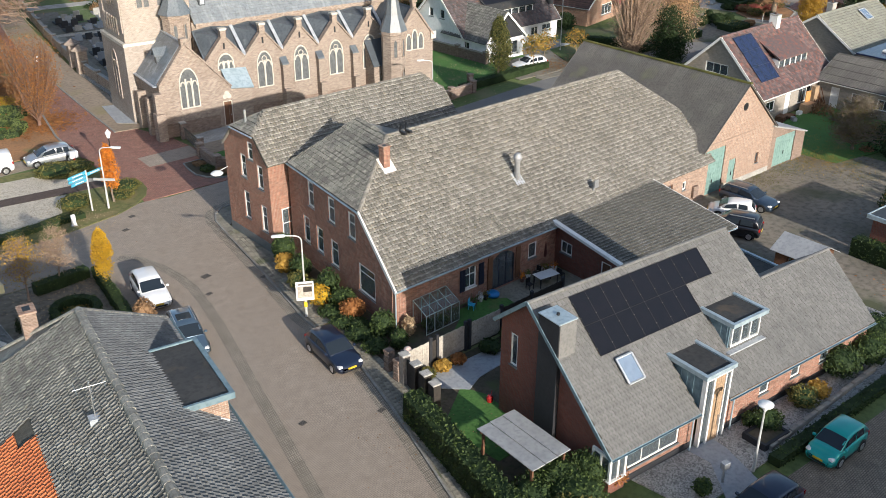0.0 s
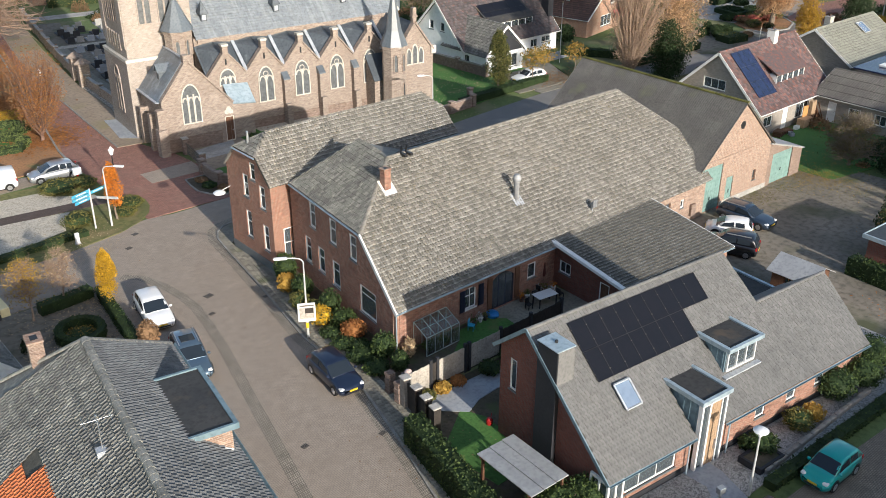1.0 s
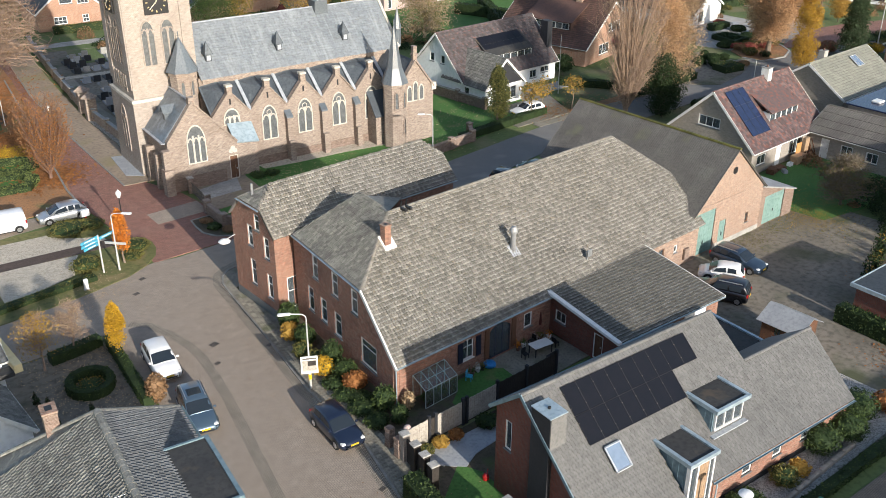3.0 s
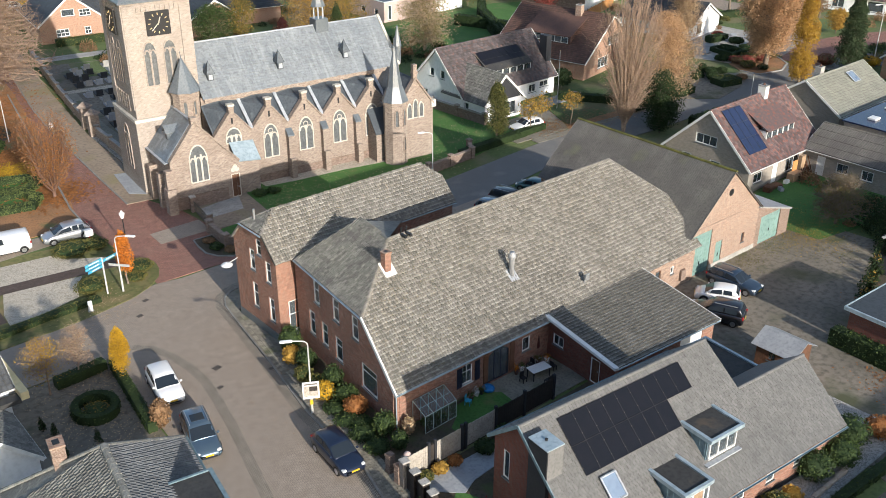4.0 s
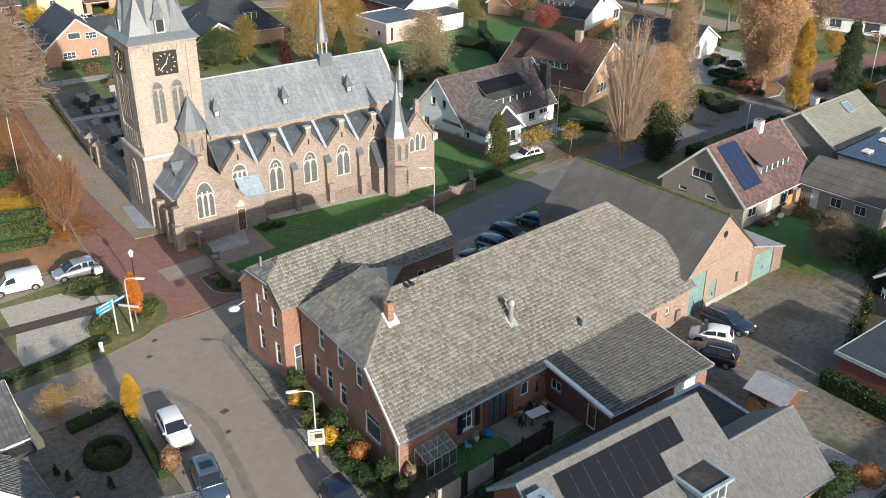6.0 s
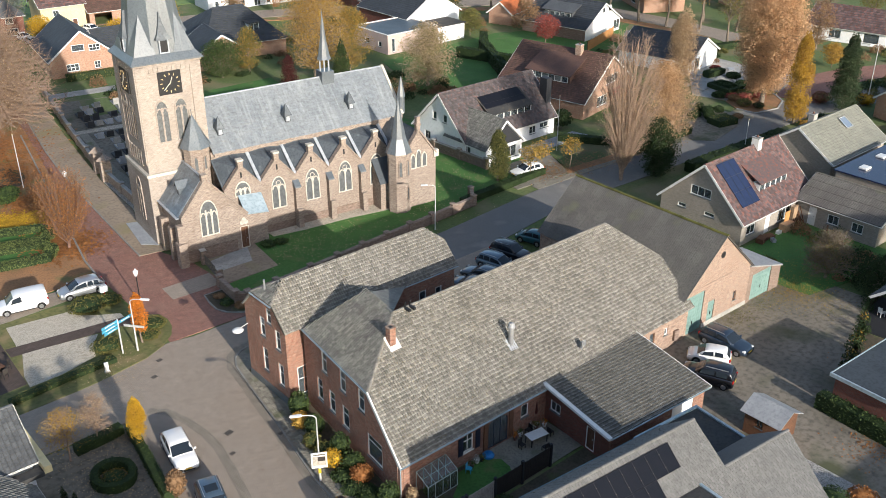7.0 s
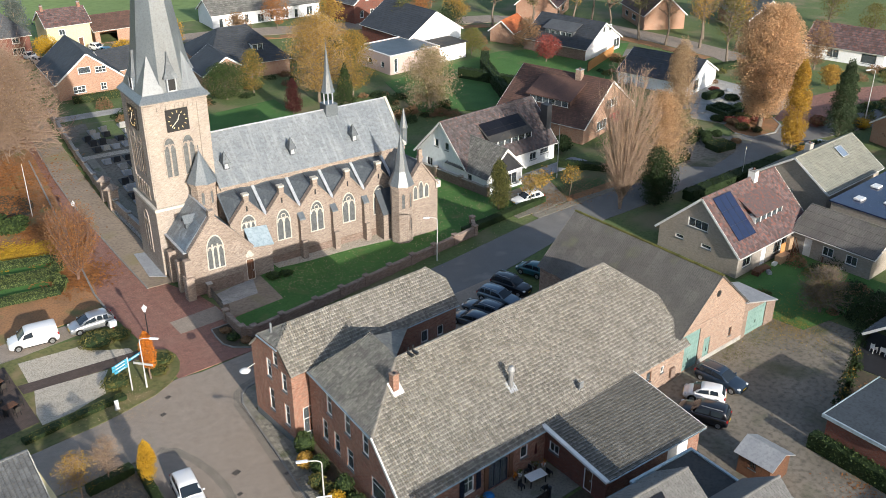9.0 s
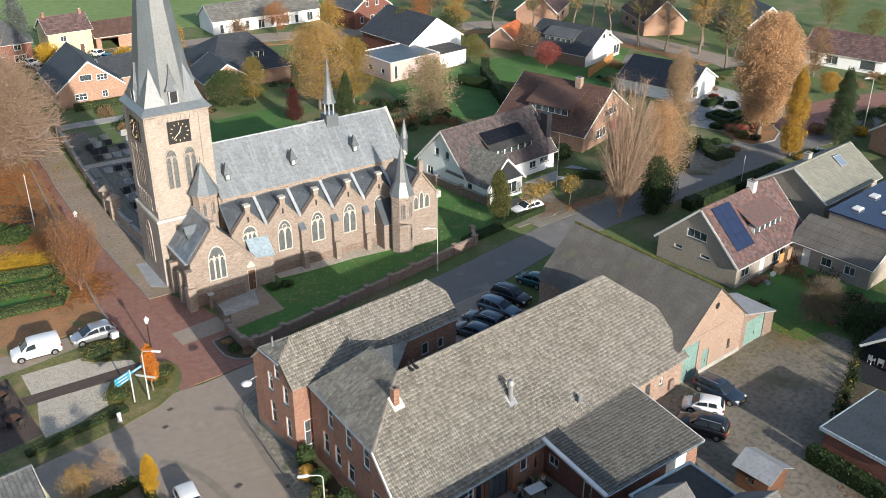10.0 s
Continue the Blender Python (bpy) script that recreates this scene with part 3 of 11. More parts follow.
def caps(name, p, q, material, parent, r=0.13, step=0.38, label=""):
    """A row of half-round ridge or hip tiles from p to q."""
    p, q = Vector(p), Vector(q)
    d = q - p
    n = max(1, int(d.length / step))
    d = d / n
    s = d.normalized().cross(Vector((0, 0, 1))).normalized()
    up = s.cross(d.normalized())
    V, F = [], []
    rr = random.Random(n)
    for i in range(n):
        b = len(V)
        a = p + d * i
        j = rr.uniform(-0.012, 0.012)
        for e, r_ in ((a - d * 0.06, r * 1.05), (a + d * 1.0, r * 0.96)):
            for t in range(6):
                w = math.pi * t / 5
                V.append(e + s * (math.cos(w) * r_ + j) + up * (math.sin(w) * r_ * 0.85 - 0.02))
        for t in range(5):
            F.append((b + t, b + t + 1, b + t + 7, b + t + 6))
        F.append(tuple(b + t for t in range(6)))
    ob = mesh(name, V, F, material, parent, label)
    ob["kind"] = "stuff"
    return ob


def gutter(bm, p, q, r=0.07):
    p, q = Vector(p), Vector(q)
    d = (q - p).normalized()
    s = d.cross(Vector((0, 0, 1))).normalized()
    prof = [(-r, 0.0), (-r * 0.8, -r * 0.75), (0, -r * 1.05), (r * 0.8, -r * 0.75), (r, 0.0), (r * 0.82, 0.0), (0, -r * 0.8), (-r * 0.82, 0.0)]
    A = [bm.verts.new(p + s * a + Vector((0, 0, b))) for a, b in prof]
    B = [bm.verts.new(q + s * a + Vector((0, 0, b))) for a, b in prof]
    for i in range(8):
        j = (i + 1) % 8
        bm.faces.new([A[i], A[j], B[j], B[i]])
    bm.faces.new(A[::-1])
    bm.faces.new(B)


def wall(parent, p0, p1, top, openings=(), material=None, th=0.28, z0=0.0, name="wall", frame_mat=None, label=""):
    """A wall from p0 to p1 whose outside is on the right of that way. top: height, or outline [(u, z), ...].
    openings: dicts u0, u1, z0, z1 and what fills them."""
    p0, p1 = Vector((*p0[:2], 0)), Vector((*p1[:2], 0))
    L = (p1 - p0).length
    U = (p1 - p0) / L
    N = U.cross(Vector((0, 0, 1)))
    line = [(0, top), (L, top)] if isinstance(top, (int, float)) else top

    def ht(u):
        for (a, za), (b, zb) in zip(line, line[1:]):
            if a - 1e-6 <= u <= b + 1e-6 and b > a:
                return za + (zb - za) * (u - a) / (b - a)
        return line[-1][1]
    cuts = sorted({0.0, L, *(min(max(a, 0), L) for a, _ in line), *(o["u0"] for o in openings), *(o["u1"] for o in openings)})
    bm = bmesh.new()
    P = lambda u, z, d=0.0: p0 + U * u + Vector((0, 0, z)) - N * d

    def quad(*pts):
        bm.faces.new([bm.verts.new(q) for q in pts])
    for a, b in zip(cuts, cuts[1:]):
        if b - a < 1e-4:
            continue
        mid = (a + b) / 2
        z = z0
        spans = []
        for o in sorted((o for o in openings if o["u0"] - 1e-4 <= a and b <= o["u1"] + 1e-4), key=lambda o: o["z0"]):
            spans.append((z, o["z0"], z, o["z0"]))
            z = o["z1"]
        spans.append((z, ht(a + 1e-5), z, ht(b - 1e-5)))
        for za0, za1, zb0, zb1 in spans:
            if max(za1 - za0, zb1 - zb0) < 1e-4:
                continue
            quad(P(a, za0), P(b, zb0), P(b, zb1), P(a, za1))
            quad(P(a, za0, th), P(a, za1, th), P(b, zb1, th), P(b, zb0, th))
        quad(P(a, ht(a + 1e-5)), P(b, ht(b - 1e-5)), P(b, ht(b - 1e-5), th), P(a, ht(a + 1e-5), th))
    for o in openings:
        a, b, c, d = o["u0"], o["u1"], o["z0"], o["z1"]
        quad(P(a, c), P(a, d), P(a, d, th), P(a, c, th))
        quad(P(b, c), P(b, c, th), P(b, d, th), P(b, d))
        quad(P(a, c), P(a, c, th), P(b, c, th), P(b, c))
        quad(P(a, d), P(b, d), P(b, d, th), P(a, d, th))
    me = bpy.data.meshes.new(name)
    bm.to_mesh(me)
    bm.free()
    me.materials.append(material or M["brick_red"])
    ob = new(name, me)
    ob.parent = parent
    if label:
        ob["label"] = label
    for o in openings:
        fill(parent, P, N, U, o, frame_mat or M["white"])
    return ob


def fill(parent, P, N, U, o, fm):
    """A window or a door in its opening: frame with bars, panes, sill; an arched head where asked."""
    a, b, c, d = o["u0"], o["u1"], o["z0"], o["z1"]
    kind = o.get("kind", "window")
    fm = M[o["frame"]] if "frame" in o else fm
    if kind == "hole":
        return
    dep, f = 0.05, o.get("f", 0.1)
    bm = bmesh.new()

    def bar(u0, u1, z0, z1, d0=dep, d1=dep + 0.07):
        hexa(bm, [P(u0, z0, d0), P(u1, z0, d0), P(u1, z0, d1), P(u0, z0, d1), P(u0, z1, d0), P(u1, z1, d0), P(u1, z1, d1), P(u0, z1, d1)])
    loops = [[bm.verts.new(P(u, z, q)) for u, z in ((a + e, c + e), (b - e, c + e), (b - e, d - e), (a + e, d - e))] for e, q in ((0, dep), (f, dep), (f, dep + 0.07), (0, dep + 0.07))]
    for lo, hi in zip(loops, loops[1:] + loops[:1]):
        for i in range(4):
            bm.faces.new([lo[i], lo[(i + 1) % 4], hi[(i + 1) % 4], hi[i]])
    cols, rows = o.get("cols", 1), o.get("rows", 1)
    us = [a + f + (b - a - 2 * f) * i / cols for i in range(cols + 1)]
    zs = [c + f + (d - c - 2 * f) * i / rows for i in range(rows + 1)]
    if "split" in o:
        zs = [c + f, c + (d - c) * o["split"], d - f]
    g = o.get("bar", 0.045) / 2
    if kind == "door":
        ob = part("door", bm, fm, parent)
        bm = bmesh.new()
        bar(a + f, b - f, c + 0.01, d - f, dep + 0.015, dep + 0.055)
        leaf = part("door_leaf", bm, M[o.get("leaf", "timber")], ob)
        bm = bmesh.new()
        bar(b - f - 0.16, b - f - 0.1, c + 1.0, c + 1.12, dep - 0.04, dep + 0.02)
        part("handle", bm, M["steel"], ob)
        return
    ob = part("window", bm, fm, parent)
    if "arch" in o:
        bm = bmesh.new()
        mid_, rise = (a + b) / 2, o["arch"]
        for s_ in (-1, 1):
            arc = [(mid_ + s_ * (b - a) / 2 * q / 6, d - rise * (q / 6) ** 2) for q in range(7)]
            for (ua, za), (ub, zb) in zip(arc, arc[1:]):
                hexa(bm, [P(ua, za, 0), P(ub, zb, 0), P(ub, zb, 0.048), P(ua, za, 0.048), P(ua, d, 0), P(ub, d, 0), P(ub, d, 0.048), P(ua, d, 0.048)])
        bmesh.ops.remove_doubles(bm, verts=bm.verts, dist=1e-5)
        bmesh.ops.recalc_face_normals(bm, faces=bm.faces)
        part("arch_head", bm, M["brick_red"], ob, "brick head of a segmental arch")
    for u in us[1:-1]:
        bm = bmesh.new()
        bar(u - g, u + g, c + f, d - f, dep + 0.004, dep + 0.066)
        part("glazing_bar", bm, fm, ob)
    for z in zs[1:-1]:
        bm = bmesh.new()
        bar(a + f, b - f, z - g, z + g, dep + 0.008, dep + 0.062)
        part("glazing_bar", bm, fm, ob)
    for i, (u0, u1) in enumerate(zip(us, us[1:])):
        for z0, z1 in zip(zs, zs[1:]):
            bm = bmesh.new()
            bar(u0, u1, z0, z1, dep + 0.03, dep + 0.042)
            part("pane", bm, M["glass"], ob)
    if o.get("curtain"):
        bm = bmesh.new()
        k = o["curtain"]
        bar(a + f, b - f, d - f - (d - c - 2 * f) * k, d - f, dep + 0.14, dep + 0.16)
        part("curtain", bm, M["curtain"], ob)
    if o.get("sill", True):
        bm = bmesh.new()
        bar(a - 0.05, b + 0.05, c - 0.07, c, -0.06, dep + 0.05)
        part("sill", bm, M[o.get("sill_mat", "slate")], ob)


def W(u0, w, z0, h, **kw):
    return dict(u0=u0, u1=u0 + w, z0=z0, z1=z0 + h, **kw)


def roof_plate(parent, pts, material, th=0.12, name="roof", label=""):
    o, u, v, n = plane_axes(pts)
    bm = extrude_poly(pts, -n * th)
    return part(name, bm, material, parent, label)


def chimney(parent, x, y, z0, z1, w=0.55, d=0.55, material=None, pot=True, cap="concrete"):
    ob = part("chimney", boxes((x - w / 2, x + w / 2, y - d / 2, y + d / 2, z0, z1 - 0.1)), material or M["brick_red"], parent)
    part("chimney_cap", boxes((x - w / 2 - 0.05, x + w / 2 + 0.05, y - d / 2 - 0.05, y + d / 2 + 0.05, z1 - 0.1, z1), bevel=0.015), M[cap], ob)
    part("flue_opening", boxes((x - w / 4, x + w / 4, y - d / 4, y + d / 4, z1, z1 + 0.012)), M["black"], ob)
    if pot:
        bm = bmesh.new()
        lathe(bm, [(0.11, 0), (0.12, 0.1), (0.09, 0.22), (0.1, 0.25)], 10, (x, y, z1))
        part("chimney_pot", bm, M["tile_brown"], ob)
    return ob

# ---- plants ----
def add_tube(V, F, p, q, r0, r1, sides=5):
    p, q = Vector(p), Vector(q)
    d = q - p
    if d.length < 1e-4:
        return
    d.normalize()
    s = d.orthogonal().normalized()
    t = d.cross(s)
    b = len(V)
    for c, r in ((p, r0), (q, r1)):
        for i in range(sides):
            a = 2 * math.pi * i / sides
            V.append(c + (s * math.cos(a) + t * math.sin(a)) * r)
    for i in range(sides):
        j = (i + 1) % sides
        F.append((b + i, b + j, b + sides + j, b + sides + i))


def leaf_cards(pts, size, rr, flat=0.0):
    """One small folded leaf for each point, turned at random."""
    V, F = [], []
    for p in pts:
        n = Vector((rr.gauss(0, 1), rr.gauss(0, 1), rr.gauss(0, 1) + flat)).normalized()
        a = n.orthogonal().normalized()
        a.rotate(Matrix.Rotation(rr.uniform(0, 6.28), 3, n))
        b = n.cross(a)
        s = size * rr.uniform(0.6, 1.35)
        k = len(V)
        p = Vector(p)
        V += [p - a * s, p + b * s * 0.55 + n * s * 0.12, p + a * s, p - b * s * 0.55 + n * s * 0.12]
        F += [(k, k + 1, k + 2, k + 3)]
    return V, F


def crown_shape(style, t):
    """Relative radius of the crown at the height t (0 foot to 1 top)."""
    if style == "column":
        return (0.55 + 0.45 * math.sin(math.pi * min(t * 1.15 + 0.1, 1.0))) * (1 if t < 0.85 else (1.02 - t) / 0.17)
    if style == "cone":
        return max(0.03, (1 - t)) ** 0.9
    if style == "vase":
        return 0.25 + 0.75 * math.sin(math.pi * min(0.98, 0.12 + t * 0.78)) * (0.5 + 0.5 * t)
    if style == "plume":
        return math.sin(math.pi * (0.1 + 0.84 * t ** 1.2)) ** 0.75
    if style == "spruce":
        return max(0.03, 1 - t) ** 0.7 * (0.82 + 0.18 * math.cos(t * 40))
    if style == "egg":
        return math.sin(math.pi * (0.06 + 0.9 * t ** 0.8)) ** 0.7
    if style == "dome":
        return math.sqrt(max(0.0, 1 - t * t)) * (0.75 + 0.25 * min(1, t * 6))
    return math.sqrt(max(0.0, 1 - (2 * t - 1) ** 2))


def tree(name, x, y, h, r, leaf, style="globe", foot=0.3, n=1500, size=0.2, limbs=16, bark="bark", trunk=None, twigs=4, label="", category="tree", group="", seed=1, z=0.0, clump=0.45, stems=1, leaf2=None, tw=0.01):
    """A tapered trunk with limbs and twigs, and a crown of many leaves in uneven clumps round the limb ends."""
    rr = random.Random(seed * 31 + int(abs(x) * 7 + abs(y) * 13))
    root = thing(name, x, y, z, rr.uniform(0, 360), label, category, group)
    V, F = [], []
    tr = trunk or max(0.05, h * 0.018)
    z0 = h * foot
    ends = []
    for sidx in range(stems):
        lean = Vector((rr.uniform(-1, 1), rr.uniform(-1, 1), 0)) * (0.05 if stems == 1 else 0.28) * r
        pts = [Vector((0, 0, -0.1))]
        for i in range(1, 7):
            t = i / 6
            pts.append(lean * t ** 0.7 + Vector((rr.uniform(-1, 1), rr.uniform(-1, 1), 0)) * 0.02 * h + Vector((0, 0, h * 0.93 * t)))
        for i in range(6):
            add_tube(V, F, pts[i], pts[i + 1], tr * (1 - i / 6.5) * (1.25 if i == 0 else 1), tr * (1 - (i + 1) / 6.5), 7)
        for i in range(limbs // stems):
            t = rr.random() ** 0.8
            hh = z0 + (h * 0.98 - z0) * t
            rad = r * crown_shape(style, t)
            a = rr.uniform(0, 6.283)
            end = Vector((math.cos(a) * rad, math.sin(a) * rad, 0)) * rr.uniform(0.65, 0.98) + Vector((0, 0, hh)) + lean * t * 0.5
            start_t = max(0.12, min(0.95, (hh - rr.uniform(0.25, 0.5) * rad * (1.4 if style in ("vase", "column", "egg") else 0.8)) / (h * 0.93)))
            if style == "vase" or stems > 4:
                start_t = max(0.06, hh / h * rr.uniform(0.12, 0.5))
            k = min(5, int(start_t * 6))
            st = pts[k].lerp(pts[k + 1], start_t * 6 - k)
            mid = st.lerp(end, 0.5) + (Vector((0, 0, rad * 0.1)) if style != "vase" else Vector(((end.x - st.x) * 0.14, (end.y - st.y) * 0.14, 0)))
            br = tr * (1 - start_t) * 0.5 + 0.012
            add_tube(V, F, st, mid, br, br * 0.65)
            add_tube(V, F, mid, end, br * 0.65, br * 0.25)
            ends.append((mid.lerp(end, 0.7), rad))
            for w in range(twigs):
                s0 = (st.lerp(mid, rr.uniform(0.4, 1)) if rr.random() < 0.4 else mid.lerp(end, rr.random()))
                d = Vector((rr.gauss(0, 1), rr.gauss(0, 1), rr.gauss(1.3 if style == "vase" or stems > 4 else 0.5, 0.6))).normalized() * rr.uniform(0.12, 0.34) * max(r, 0.8)
                add_tube(V, F, s0, s0 + d * 0.55, max(br * 0.35, tw), max(br * 0.22, tw * 0.8), 3)
                d2 = d + Vector((rr.gauss(0, 0.15), rr.gauss(0, 0.15), rr.gauss(0.0, 0.15))) * r * 0.5
                add_tube(V, F, s0 + d * 0.55, s0 + d2, max(br * 0.22, tw * 0.8), max(br * 0.1, tw * 0.4), 3)
                ends.append((s0 + d2 * 0.8, rad))
    mesh("trunk", V, F, M[bark], root, smooth=True)
    if n:
        pts = []
        c = clump * min(r, 2.6) * 0.55
        for i in range(n):
            e, rad = rr.choice(ends)
            pts.append(e + Vector((rr.gauss(0, c), rr.gauss(0, c), rr.gauss(0, c * 0.8))))
        pts = [p for p in pts if z0 * 0.6 < p.z < h * 1.02 and math.hypot(p.x, p.y) < r * crown_shape(style, max(0.0, min(0.97, (p.z - z0) / (h - z0)))) * 1.1 + 0.25 * min(1.0, r * 0.3)]
        if leaf2:
            cut = [p for p in pts if rr.random() < 0.35]
            pts = [p for p in pts if rr.random() < 0.65]
            LV, LF = leaf_cards(cut, size, rr)
            mesh("foliage", LV, LF, M[leaf2], root)["kind"] = "stuff"
        LV, LF = leaf_cards(pts, size, rr)
        mesh("crown", LV, LF, M[leaf], root)["kind"] = "stuff"
    return root


def bush(name, x, y, r, h, leaf, n=500, size=0.09, label="", z=0.0, seed=1, category="bush", group="", leaf2=None):
    """A leafy mound: woody stems and leaves over an uneven round body."""
    rr = random.Random(seed + int(abs(x * 17) + abs(y * 29)))
    root = thing(name, x, y, z, rr.uniform(0, 360), label, category, group)
    V, F = [], []
    for i in range(7):
        a, q = rr.uniform(0, 6.28), rr.uniform(0.2, 0.7)
        add_tube(V, F, (0, 0, 0), (math.cos(a) * r * q, math.sin(a) * r * q, h * rr.uniform(0.5, 0.9)), 0.03, 0.01, 4)
    mesh("stems", V, F, M["bark"], root)
    bm = bmesh.new()
    bmesh.ops.create_icosphere(bm, subdivisions=2, radius=1)
    for v in bm.verts:
        d = v.co.normalized()
        w = 0.74 + 0.16 * noise.noise(d * 2.2 + Vector((x, y, 0)))
        v.co = Vector((d.x * r * w, d.y * r * w, h * 0.5 + d.z * h * 0.5 * w))
    # green and olive mounds get a darker body: the shaded inside as colour
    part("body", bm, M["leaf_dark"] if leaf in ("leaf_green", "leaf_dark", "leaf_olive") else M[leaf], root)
    sets = [[], []]
    for i in range(n):
        d = Vector((rr.gauss(0, 1), rr.gauss(0, 1), rr.gauss(0, 1))).normalized()
        w = 0.86 + 0.2 * noise.noise(d * 2.2 + Vector((x, y, 0))) + rr.gauss(0, 0.06)
        sets[1 if leaf2 and rr.random() < 0.35 else 0].append((d.x * r * w, d.y * r * w, max(0.03, h * 0.5 + d.z * h * 0.5 * w)))
    for s, l in zip(sets, (leaf, leaf2)):
        if s:
            LV, LF = leaf_cards(s, size, rr, 0.5)
            mesh("leaves", LV, LF, M[l], root)["kind"] = "stuff"
    return root


def hedge(name, line, w, h, leaf, label="", per=60, size=0.07, z=0.0, seed=1, closed=False, group="", leaf2=None):
    """A clipped hedge along a line: a dark core, its inner shade put into the colour, and leaves all over its faces."""
    rr = random.Random(seed + int(abs(line[0][0] * 11)))
    P = [Vector((*p, 0)) for p in line]
    base = P[0].copy()
    root = thing(name, base.x, base.y, z, 0, label, "hedge", group)
    P = [p - base for p in P]
    seg = list(zip(P, P[1:] + P[:1])) if closed else list(zip(P, P[1:]))
    bm = bmesh.new()
    A = []
    for i, p in enumerate(P):
        a, b = P[i - 1] if (i or closed) else p, P[(i + 1) % len(P)] if (i < len(P) - 1 or closed) else p
        d = (b - a).normalized()
        nn = Vector((-d.y, d.x, 0)) * (w / 2 - 0.04)
        A.append([bm.verts.new(p + nn * s + Vector((0, 0, zz))) for s, zz in ((1, 0), (1, h * 0.96), (-1, h * 0.96), (-1, 0))])
    for i in range(len(seg)):
        a, b = A[i], A[(i + 1) % len(A)]
        for q in range(3):
            bm.faces.new([a[q], a[q + 1], b[q + 1], b[q]])
    if not closed:
        bm.faces.new(A[0])
        bm.faces.new(A[-1][::-1])
    # dark green whatever the leaf: shade between the leaves put into the colour
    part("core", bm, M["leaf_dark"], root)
    sets = [[], []]
    for a, b in seg:
        L = (b - a).length
        d = (b - a).normalized()
        nn = Vector((-d.y, d.x, 0))
        for i in range(int(per * L * (w + 2 * h))):
            q = rr.random() * (w + 2 * h)
            s, zz = (-w / 2, q) if q < h else ((q - h - w / 2, h) if q < h + w else (w / 2, q - h - w))
            p = a + d * rr.uniform(0, L) + nn * (s + rr.gauss(0, 0.03)) + Vector((0, 0, max(0.02, zz + rr.gauss(0, 0.035))))
            sets[1 if leaf2 and rr.random() < 0.3 else 0].append(p)
    for s, l in zip(sets, (leaf, leaf2)):
        if s:
            LV, LF = leaf_cards(s, size, rr, 0.4)
            mesh("leaves", LV, LF, M[l], root)["kind"] = "stuff"
    return root


# ---- cars ----
def loft(bm, rings):
    R_ = [[bm.verts.new(p) for p in r] for r in rings]
    n = len(R_[0])
    for a, b in zip(R_, R_[1:]):
        for i in range(n):
            j = (i + 1) % n
            bm.faces.new([a[i], a[j], b[j], b[i]])
    bm.faces.new(R_[0][::-1])
    bm.faces.new(R_[-1])


